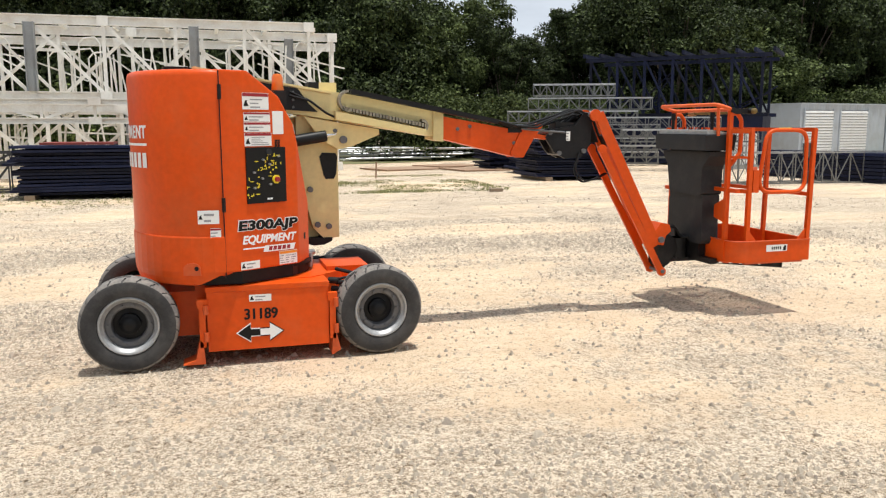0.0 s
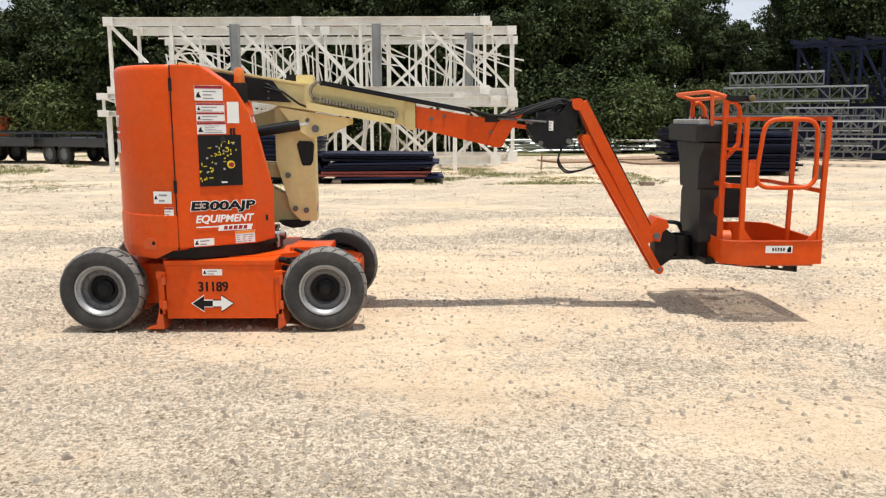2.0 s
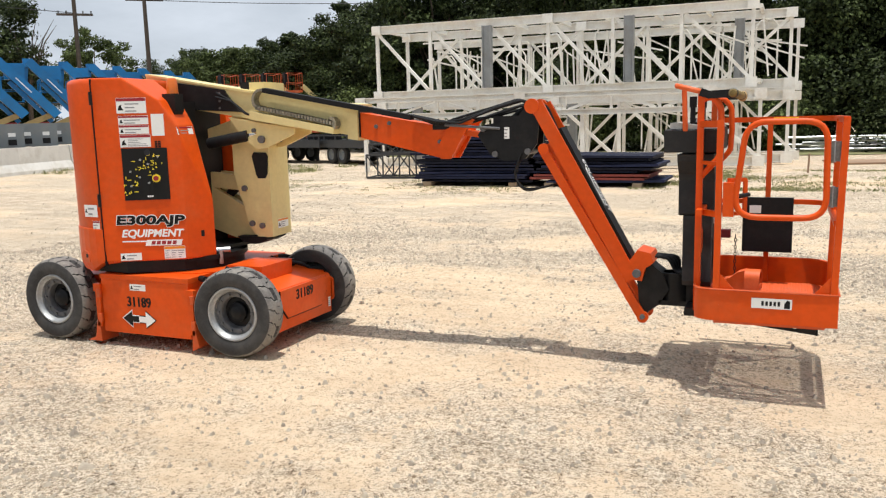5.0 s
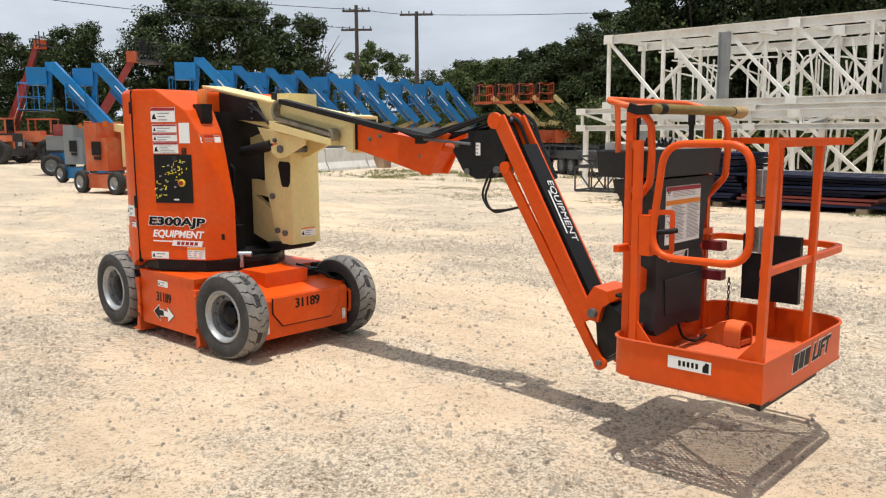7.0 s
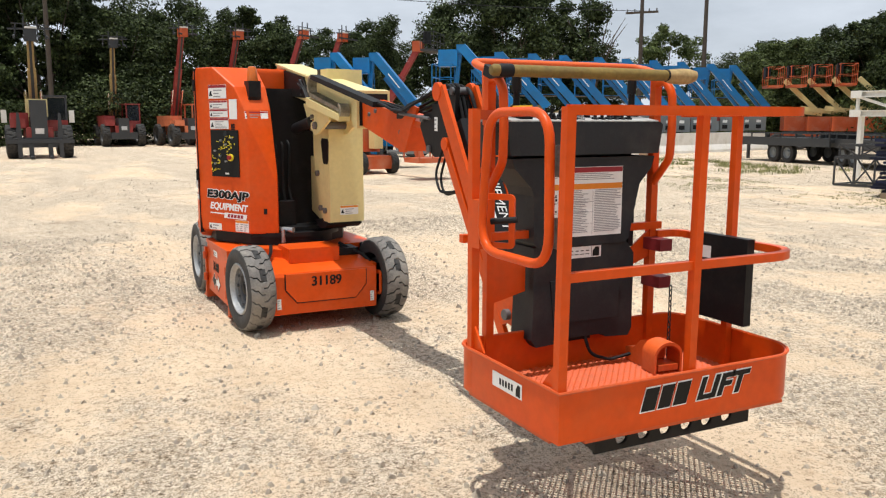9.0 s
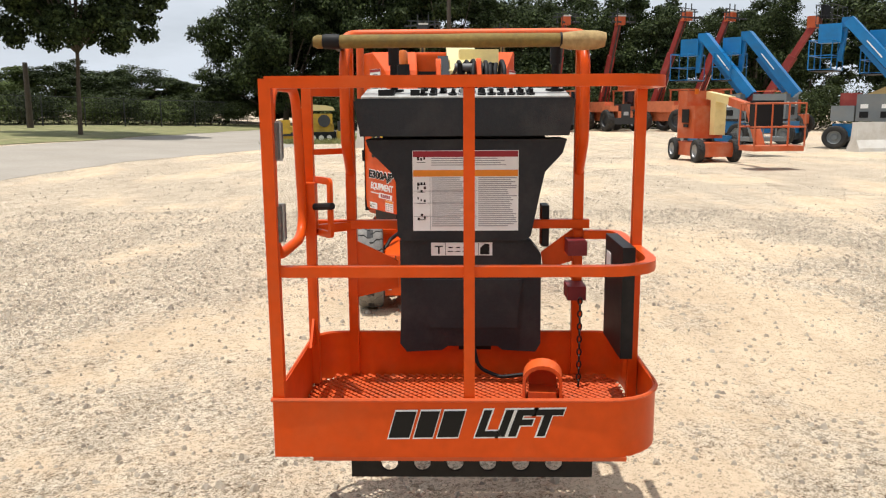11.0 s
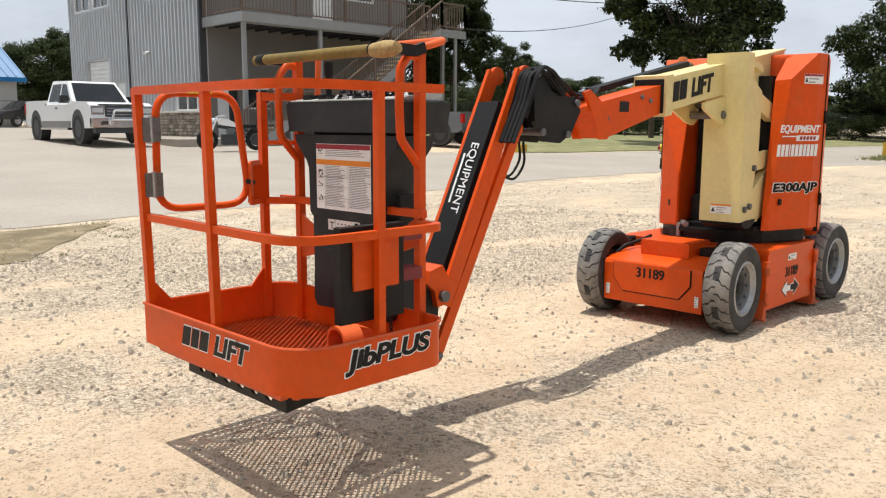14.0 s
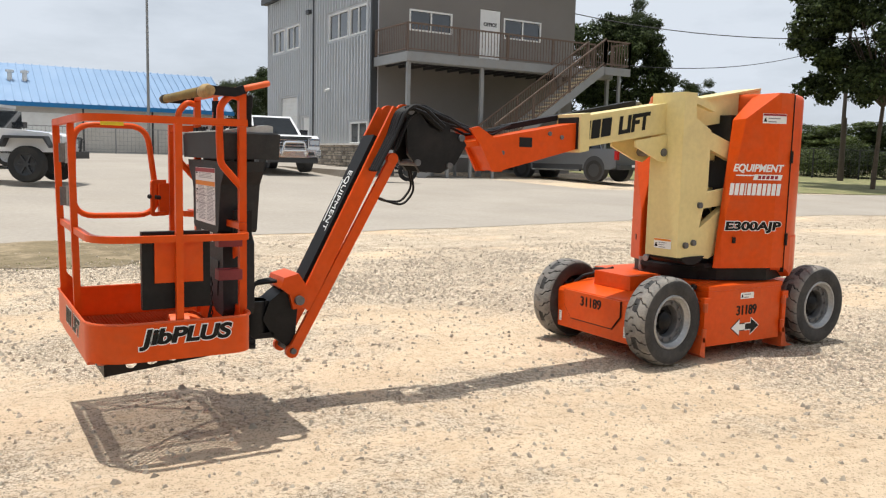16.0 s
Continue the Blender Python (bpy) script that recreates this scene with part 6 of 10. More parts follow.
# ---- the yard to the north: stacked steelwork, panels, containers ----
def truss(name, x0, x1, y, z0, z1, bays, flip, label, mat=WHITE_STEEL, chord=0.26, web=0.10, group="white steel trusses"):
    """A flat truss girder: two channel chords, upright posts, and one diagonal a bay."""
    t = empty(name, Matrix.Translation((x0, y, z0)))
    tagged(t, label, "steel truss", group)
    L, H = x1 - x0, z1 - z0
    for zz, nm in ((H - chord / 2, "top_chord"), (chord / 2, "bottom_chord")):
        bm = boxed(0, L, -0.012, 0.012, zz - chord / 2, zz + chord / 2)
        box(bm, 0, L, -0.10, 0.10, zz + chord / 2 - 0.025, zz + chord / 2 + 0.001)
        box(bm, 0, L, -0.10, 0.10, zz - chord / 2 - 0.001, zz - chord / 2 + 0.025)
        part(nm, bm, mat, t)
    step = L / bays
    for k in range(bays + 1):
        x = min(max(k * step, web / 2), L - web / 2)
        part("upright", boxed(x - web / 2, x + web / 2, -web / 2 - 0.03, web / 2 - 0.03, chord, H - chord), mat, t)
        if k < bays:
            a, b = (k * step + 0.1, (k + 1) * step - 0.1)
            bm = bmesh.new()
            beam(bm, ((a if not flip(k) else b), -0.03, H - chord), ((b if not flip(k) else a), -0.03, chord), web * 0.95, web * 0.95)
            part("diagonal", bm, mat, t)
        if k in (0, bays // 2, bays):
            part("splice_plate", boxed(x - 0.16, x + 0.16, -0.13, -0.101, H - chord - 0.02, H + 0.01), mat, t)
            part("splice_plate", boxed(x - 0.16, x + 0.16, -0.13, -0.101, -0.01, chord + 0.02), mat, t)
    return t


CREAMY = "cream-white painted steel truss stacked on others"
fwd, bwd, alt = (lambda k: False), (lambda k: True), (lambda k: k % 2 == 1)
truss("steel_truss", -9.0, 3.1, 20.55, 2.30, 4.74, 6, fwd, CREAMY)
truss("steel_truss", -8.7, 4.1, 22.3, 2.30, 4.62, 6, bwd, CREAMY)
truss("steel_truss", -8.2, 4.3, 24.0, 2.25, 4.45, 7, fwd, CREAMY)
truss("steel_truss", -8.4, 3.4, 19.6, 0.10, 2.22, 6, fwd, CREAMY)
truss("steel_truss", -8.0, 4.1, 21.6, 0.08, 2.20, 6, bwd, CREAMY)
truss("steel_truss", -8.4, 4.3, 23.6, 0.06, 2.20, 7, alt, CREAMY)
low = truss("steel_truss", -8.2, 2.2, 17.8, 1.62, 2.28, 8, alt, "low cream steel girder on posts in front of the stack", chord=0.16, web=0.07)
for x in (0.15, 3.6, 7.0, 10.25):
    part("leg", boxed(x - 0.06, x + 0.06, -0.06, 0.06, -1.62, 0.0), WHITE_STEEL, low)
cross = empty("cross_beams", pose(0, 0, 0))
tagged(cross, "cream steel cross beams over the stacked trusses", "steel beam", "white steel trusses")
for k in range(9):
    x = -8.6 + 1.48 * k
    for z, y0, y1 in ((4.50, 20.7, 24.0), (2.10, 19.8, 23.6), (2.42, 20.7, 24.0)):
        part("beam", boxed(x - 0.05, x + 0.05, y0, y1, z, z + 0.12), WHITE_STEEL, cross)
rng = random.Random(11)
bm = bmesh.new()
for k in range(120):
    x, y = rng.uniform(-8.0, 3.6), rng.uniform(21.0, 24.6)
    z = rng.choice((0.4, 2.6))
    h = rng.uniform(0.9, 1.7)
    if rng.random() < 0.5:
        beam(bm, (x, y, z), (x + rng.uniform(-0.3, 0.3), y, z + h), 0.05, 0.05)
    elif rng.random() < 0.6:
        beam(bm, (x, y, z + h), (x + rng.uniform(0.8, 2.4), y + rng.uniform(-0.3, 0.3), z + h * rng.uniform(0.2, 1.0)), 0.05, 0.05)
    else:
        sweep(bm, [(x, y, z), (x, y, z + h), (x + 0.15, y, z + h + 0.18), (x + 0.5, y, z + h + 0.22), (x + 0.65, y, z + h), (x + 0.65, y, z)], 0.03, 5)
tagged(part("scaffold_tubes", bm, WHITE_STEEL), "pale tangle of scaffold tubes and hoops inside the stack", "scaffold tubes", kind="stuff")
for x, y, z0, z1 in ((-4.9, 20.3, 2.56, 4.5), (-0.4, 20.3, 2.56, 4.5), (-7.0, 19.4, 0.2, 2.0), (-2.4, 21.4, 0.2, 2.0), (2.6, 22.2, 2.5, 4.4)):
    bm = boxed(x - 0.13, x + 0.13, y - 0.012, y + 0.012, z0, z1)
    for q in (-0.13, 0.13):
        box(bm, x + q - 0.012, x + q + 0.012, y - 0.12, y + 0.12, z0, z1)
    tagged(part("steel_column", bm, GREY_STEEL), "grey weathered steel column held among the trusses", "steel column", "grey columns")


def panel_stack(x0, x1, y0, y1, n, seed, top=None, red_from=99, label="", h=0.07):
    """Flat tubular frame panels laid in an uneven pile on bearers."""
    s = empty("panel_stack", Matrix.Translation(((x0 + x1) / 2, (y0 + y1) / 2, 0)))
    tagged(s, label or "pile of navy scaffold panels on bearers", "panel stack", "panel piles")
    L, W = x1 - x0, y1 - y0
    rng = random.Random(seed)
    for q in (-0.38, 0.38):
        part("bearer", boxed(q * L - 0.10, q * L + 0.10, -W * 0.55, W * 0.5, -0.02, 0.10), WOOD, s)
    bm = bmesh.new()
    bmesh.ops.create_grid(bm, x_segments=7, y_segments=2, size=0.5, matrix=Matrix.Diagonal((L, W, 1, 1)))
    skin = bmesh.ops.extrude_face_region(bm, geom=bm.faces[:])
    bmesh.ops.translate(bm, verts=[v for v in skin["geom"] if isinstance(v, bmesh.types.BMVert)], vec=(0, 0, h * 0.74))
    for f in bm.faces:
        f.normal_update()
    flat = [f for f in bm.faces if abs(f.normal.z) > 0.9]
    bmesh.ops.inset_individual(bm, faces=flat, thickness=0.035, depth=-h * 0.26)
    me = None
    for k in range(n):
        m = Matrix.Translation((rng.gauss(0, 0.10), rng.gauss(0, 0.07), 0.10 + k * h)) @ pose(0, 0, 0, rng.uniform(-0.6, 0.6), rng.uniform(-0.7, 0.7), rng.gauss(0, 1.8))
        if me is None:
            me = part("panel", bm, NAVY_STEEL, s, at=m).data
            red = me.copy()
            red.materials[0] = RED_STEEL
        else:
            shared("panel", red if k < red_from[1] and k >= red_from[0] else me, s, m) if isinstance(red_from, tuple) else shared("panel", me, s, m)
    if top:
        part("top_sheet", boxed(-L * 0.30, L * 0.22, -W * 0.42, W * 0.1, 0.10 + n * h + 0.01, 0.10 + n * h + 0.06), top, s)
    return s


panel_stack(-4.2, -1.35, 13.1, 14.9, 15, 1, RED_STEEL)
panel_stack(-1.15, 1.45, 13.1, 14.9, 9, 2, None, (0, 3), "pile of navy and dull red scaffold panels")
panel_stack(8.8, 11.2, 15.5, 17.3, 15, 3)
panel_stack(9.3, 11.5, 20.9, 22.7, 16, 4)
panel_stack(9.6, 12.2, 18.0, 19.8, 13, 5)
panel_stack(10.9, 12.8, 20.5, 22.2, 15, 6)

# low lattice rack in front of the panels
def lattice_girder(name, length, width, depth, tube, mat, label, at, bays=None, group="lattice girders", brace=True):
    """A box lattice girder: four long tubes, hoops and zigzag bracing, each face in one piece."""
    g = empty(name, at)
    tagged(g, label, "lattice girder", group)
    n = bays or max(3, int(length / depth))
    for y in (-width / 2, width / 2):
        for z in (0, depth):
            bm = bmesh.new()
            beam(bm, (0, y, z), (length, y, z), tube, tube)
            # upper chords of dull girders take lighter metal, painting sun on their tops
            part("chord", bm, BRIGHT_OR_LIT_TUBE if mat is ALUMINIUM and z else mat, g)
    for y in (-width / 2, width / 2):
        bm = bmesh.new()
        for k in range(n + 1):
            x = length * k / n
            beam(bm, (x, y, 0), (x, y, depth), tube * 0.7, tube * 0.7)
            if k < n and brace:
                a, b = (0, depth) if k % 2 else (depth, 0)
                beam(bm, (x, y, a), (length * (k + 1) / n, y, b), tube * 0.6, tube * 0.6)
        pieces("lacing_bar", bm, mat, g)
    bm = bmesh.new()
    for k in range(n + 1):
        x = length * k / n
        for z in (0, depth):
            beam(bm, (x, -width / 2, z), (x, width / 2, z), tube * 0.7, tube * 0.7)
    pieces("cross_bar", bm, mat, g)
    return g


lattice_girder("storage_rack", 1.9, 0.9, 0.62, 0.05, DARK_TRIM, "black steel lattice rack on the ground", Matrix.Translation((-6.6, 15.4, 0.04)) @ pose(0, 0, 0, 0, 0, 8), 4)
lattice_girder("storage_rack", 1.9, 0.9, 0.25, 0.05, DARK_TRIM, "low black steel rack on the ground", Matrix.Translation((-6.5, 15.45, 0.70)) @ pose(0, 0, 0, 0, 0, 5), 4)

# aluminium tube heap and ground plates
rng = random.Random(21)
heap = empty("tube_heap", Matrix.Translation((8.0, 30.5, 0)))
tagged(heap, "heap of bare aluminium tubes and ladders by the trees", "tube heap")
for k in range(46):
    r = rng.uniform(0.03, 0.05)
    a = rng.uniform(-0.18, 0.22)
    bm = bmesh.new()
    L = rng.uniform(2.5, 5.5)
    c = Vector((rng.uniform(-2.4, 1.8), rng.uniform(-1.4, 1.4), 0.06 + 0.011 * k + rng.uniform(0, 0.05)))
    d = Vector((math.cos(a), math.sin(a), rng.uniform(-0.02, 0.02))) * L / 2
    cyl(bm, c - d, c + d, r, 6)
    part("tube", bm, BRIGHT_OR_LIT_TUBE, heap)
for x, y, w, d, a in ((6.6, 22.6, 2.6, 1.8, 20), (9.3, 21.4, 2.8, 1.9, 12), (8.9, 24.3, 2.6, 1.7, 30)):
    bm = boxed(-w / 2, w / 2, -d / 2, d / 2, 0, 0.05)
    tagged(part("road_plate", bm, RUST_PLATE, at=Matrix.Translation((x, y, 0.01)) @ pose(0, 0, 0, 0, 0.6, a), bevel=0.01), "rusty steel road plate lying on the dirt", "road plate", "road plates")
bm = boxed(-0.16, 0.16, -0.05, 0.05, 0, 0.08)
tagged(part("timber_block", bm, WOOD, at=Matrix.Translation((6.35, 12.3, 0)) @ pose(0, 0, 0, 0, 0, 5), bevel=0.01), "short dark timber block on the dirt", "timber block")
bm = bmesh.new()
cyl(bm, (0, 0, 0), (0.02, 0, 0.5), 0.025, 8)
tagged(part("stake", bm, RUST_PLATE, at=pose(4.6, 17.9, 0)), "rusty steel stake standing in the grass", "stake")

# stacked grey lattice girders and the big navy frame behind
for k, (z, x, y, L) in enumerate(((0.10, 12.0, 24.6, 5.2), (0.62, 12.2, 24.6, 5.0), (1.14, 11.6, 24.7, 5.6), (1.66, 11.4, 24.8, 5.0), (2.18, 12.3, 24.9, 4.8), (2.72, 12.5, 24.9, 3.2))):
    lattice_girder("lattice_girder", L, 0.6, 0.44, 0.045, ALUMINIUM, "grey aluminium lattice girder in a stack", Matrix.Translation((x, y, z)) @ pose(0, 0, 0, 0, 0, -28 + k), 12)
for k, (x, y, z) in enumerate(((13.0, 21.0, 1.43), (13.6, 19.6, 1.0), (13.4, 20.2, 0.45))):
    lattice_girder("lattice_girder", 4.6, 0.6, 0.40, 0.045, ALUMINIUM, "grey aluminium lattice girder in a stack", Matrix.Translation((x, y, z)) @ pose(0, 0, 0, 0, 0, -20 - 3 * k), 11)
big = empty("navy_frame", Matrix.Translation((16.0, 26.0, 0)) @ pose(0, 0, 0, 0, 0, -44))
tagged(big, "tall navy steel truss frame with a roof of girders", "steel frame")
BW, BL, BH = 2.6, 6.6, 2.2
part("base_box", boxed(-0.1, BL + 0.1, -BW / 2, BW / 2, 0.05, 1.9), NAVY_STEEL, big)
for y in (-BW / 2, BW / 2):
    for z in (1.95, 1.95 + BH):
        part("chord", boxed(-0.2, BL + 0.3, y - 0.07, y + 0.07, z - 0.07, z + 0.07), NAVY_STEEL, big)
    for k in range(7):
        x = BL * k / 6
        part("upright", boxed(x - 0.05, x + 0.05, y - 0.05, y + 0.05, 2.0, 1.9 + BH), NAVY_STEEL, big)
        if k < 6:
            bm = bmesh.new()
            beam(bm, (x, y, 1.9 + BH), (BL * (k + 1) / 6, y, 2.0), 0.08, 0.08)
            part("diagonal", bm, NAVY_STEEL, big)
for k in range(12):
    x = -0.2 + (BL + 0.6) * k / 11
    part("roof_beam", boxed(x - 0.05, x + 0.05, -BW / 2 - 0.3, BW / 2 + 0.3, 2.05 + BH, 2.2 + BH), NAVY_STEEL, big)
rng = random.Random(31)
for k in range(14):
    bm = bmesh.new()
    x, y = rng.uniform(0.2, BL - 1), rng.uniform(-1, 1)
    beam(bm, (x, y, 2.0 + rng.uniform(0, 0.3)), (x + rng.uniform(0.3, 1.6), y, 2.2 + rng.uniform(0.2, 1.7)), 0.05, 0.05)
    part("strut", bm, NAVY_STEEL, big)

# storage containers with roller shutters
def container(x, y, length, height, depth, turn, shutters, label):
    """A corrugated steel store; its front looks along its own -y."""
    c = empty("storage_container", Matrix.Translation((x, y, 0)) @ pose(0, 0, 0, 0, 0, turn))
    tagged(c, label, "storage container", "storage containers")
    bm = bmesh.new()
    pts = []
    n = int(length / 0.14)
    for k in range(n + 1):
        xx = length * k / n
        off = 0.0 if (k // 2) % 2 else 0.035
        pts.append((xx, off))
    prism(bm, pts + [(length, depth), (0, depth)], 0.12, height, "z")
    part("body", bm, CONTAINER, c)
    part("roof", boxed(-0.03, length + 0.03, -0.03, depth + 0.03, height, height + 0.06), CONTAINER, c)
    part("sill", boxed(-0.03, length + 0.03, -0.03, depth + 0.03, 0.0, 0.12), GREY_PAINT, c)
    for x0, w in shutters:
        sh = part("shutter", boxed(x0, x0 + w, -0.012, -0.002, 0.13, height - 0.26), GREY_PAINT, c, "white ribbed roller shutter")
        pitch = (height - 0.42) / 16
        for k in range(16):
            z = 0.14 + pitch * k
            bm = bmesh.new()
            prism(bm, ((-0.012, z), (-0.060, z + 0.012), (-0.040, z + pitch - 0.03), (-0.012, z + pitch - 0.022)), x0, x0 + w, "x")
            part("slat", bm, DOOR_WHITE, sh)
        part("shutter_frame", boxed(x0 - 0.07, x0, -0.055, 0.0, 0.12, height - 0.2), CONTAINER, c)
        part("shutter_frame", boxed(x0 + w, x0 + w + 0.07, -0.055, 0.0, 0.12, height - 0.2), CONTAINER, c)
    return c


container(26.1, 25.8, 6.1, 2.50, 2.4, 11.5, ((0.25, 1.95), (2.75, 1.95)), "pale blue steel storage container with white shutters")
container(32.3, 27.1, 6.1, 2.50, 2.4, 11.5, ((0.25, 1.95), (2.75, 1.95)), "pale blue steel storage container with white shutters")
lattice_girder("storage_rack", 7.5, 0.7, 0.80, 0.036, ALUMINIUM, "long galvanised rack with stacked tubes", Matrix.Translation((12.3, 12.8, 0.03)) @ pose(0, 0, 0, 0, 0, -4), 18)
tank = empty("caged_tank", Matrix.Translation((18.2, 19.6, 0)) @ pose(0, 0, 0, 0, 0, 10))
tagged(tank, "white plastic tank in a steel cage on a pallet", "tank")
part("bottle", boxed(-0.55, 0.55, -0.48, 0.48, 0.16, 1.24), WHITE_LABEL, tank, bevel=0.07)
part("pallet", boxed(-0.6, 0.6, -0.52, 0.52, 0.0, 0.15), GREY_STEEL, tank)
for z in (0.35, 0.6, 0.85, 1.1, 1.26):
    bm = bmesh.new()
    sweep(bm, [(-0.58, -0.5, z), (0.58, -0.5, z), (0.58, 0.5, z), (-0.58, 0.5, z)], 0.014, 5, closed=True)
    part("cage_hoop", bm, GREY_STEEL, tank)
for k in range(7):
    for y in (-0.5, 0.5):
        bm = bmesh.new()
        cyl(bm, (-0.58 + 1.16 * k / 6, y, 0.15), (-0.58 + 1.16 * k / 6, y, 1.27), 0.014, 5)
        part("cage_bar", bm, GREY_STEEL, tank)
rng = random.Random(41)
pile = empty("post_pile", Matrix.Translation((17.0, 13.6, 0)) @ pose(0, 0, 0, 0, 0, -80))
tagged(pile, "pile of dark steel posts on a rack", "post pile")
for k in range(56):
    part("post", boxed(-2.0 + rng.uniform(-0.2, 0.2), 2.0, -0.4 + 0.11 * (k % 7), -0.31 + 0.11 * (k % 7), 0.02 + 0.10 * (k // 7), 0.10 + 0.10 * (k // 7)), NAVY_STEEL, pile)

# ---- the yard to the west: barriers, parked lifts, handlers, trailers ----
def barrier(m, length=3.0):
    b = empty("concrete_barrier", m)
    tagged(b, "white precast concrete road barrier", "barrier", "concrete barriers")
    bm = bmesh.new()
    prism(bm, ((-0.30, 0), (0.30, 0), (0.28, 0.12), (0.14, 0.38), (0.09, 0.95), (-0.09, 0.95), (-0.14, 0.38), (-0.28, 0.12)), -length / 2 + 0.02, length / 2 - 0.02, "x")
    part("block", bm, BARRIER, b, bevel=0.02)
    return b


first = barrier(Matrix.Translation((-21.3, 17.2, 0)) @ pose(0, 0, 0, 0, 0, 104))
for k in range(1, 6):
    copy_thing(first, Matrix.Translation((-21.3 - 0.735 * k, 17.2 + 2.95 * k, 0)) @ pose(0, 0, 0, 0, 0, 104 + (k % 3 - 1) * 1.2))
copy_thing(first, Matrix.Translation((-20.55, 14.3, 0)) @ pose(0, 0, 0, 0, 0, 104))
for k in range(4):
    copy_thing(first, Matrix.Translation((-26.0 - 3.02 * k, -3.65, 0)) @ pose(0, 0, 0, 0, 0, 1.5 * (k % 2)))
bm = boxed(-0.3, 0.3, -0.3, 0.3, 0, 0.6)
tagged(part("steel_bin", bm, RUST_PLATE, at=pose(-22.2, 22.6, 0, 0, 0, 12), bevel=0.03), "small rusty steel bin beside the barrier", "bin")


def big_wheel(parent, x, y, r=0.5, w=0.34, rim=GREY_CAST):
    wh = empty("wheel", Matrix.Translation((x, y, r)) @ pose(0, 0, 0, 90, 0, 0), parent)
    if (r, w) not in TYRES:
        t = part("tyre", tyre_skin(r, w, r * 0.55, 16, r * 0.05, 5), DARK_TYRE, wh)
        TYRES[(r, w)] = t.data
    else:
        shared("tyre", TYRES[(r, w)], wh)
    bm = bmesh.new()
    lathe(bm, [(0.0, w * 0.30), (r * 0.2, w * 0.30), (r * 0.3, w * 0.12), (r * 0.5, w * 0.2), (r * 0.56, w * 0.46)], 18)
    lathe(bm, [(0.0, -w * 0.30), (r * 0.2, -w * 0.30), (r * 0.3, -w * 0.12), (r * 0.5, -w * 0.2), (r * 0.56, -w * 0.46)], 18)
    part("rim", bm, rim, wh)
    return wh


def work_basket(name, parent, m, mat, w=1.8, d=0.8):
    b = empty(name, m, parent)
    part("floor", boxed(-d / 2, d / 2, -w / 2, w / 2, 0, 0.12), mat, b)
    bm = bmesh.new()
    for z in (0.55, 1.08):
        sweep(bm, [(-d / 2, -w / 2, z), (d / 2, -w / 2, z), (d / 2, w / 2, z), (-d / 2, w / 2, z)], 0.022, 5, closed=True)
    for x in (-d / 2, d / 2):
        for y in (-w / 2, -w / 6, w / 6, w / 2):
            cyl(bm, (x, y, 0.1), (x, y, 1.08), 0.02, 5)
    pieces("rail", bm, mat, b)
    part("console", boxed(-d / 2 - 0.06, -d / 2 + 0.2, -0.35, 0.35, 0.5, 1.15), RUBBER, b)
    return b


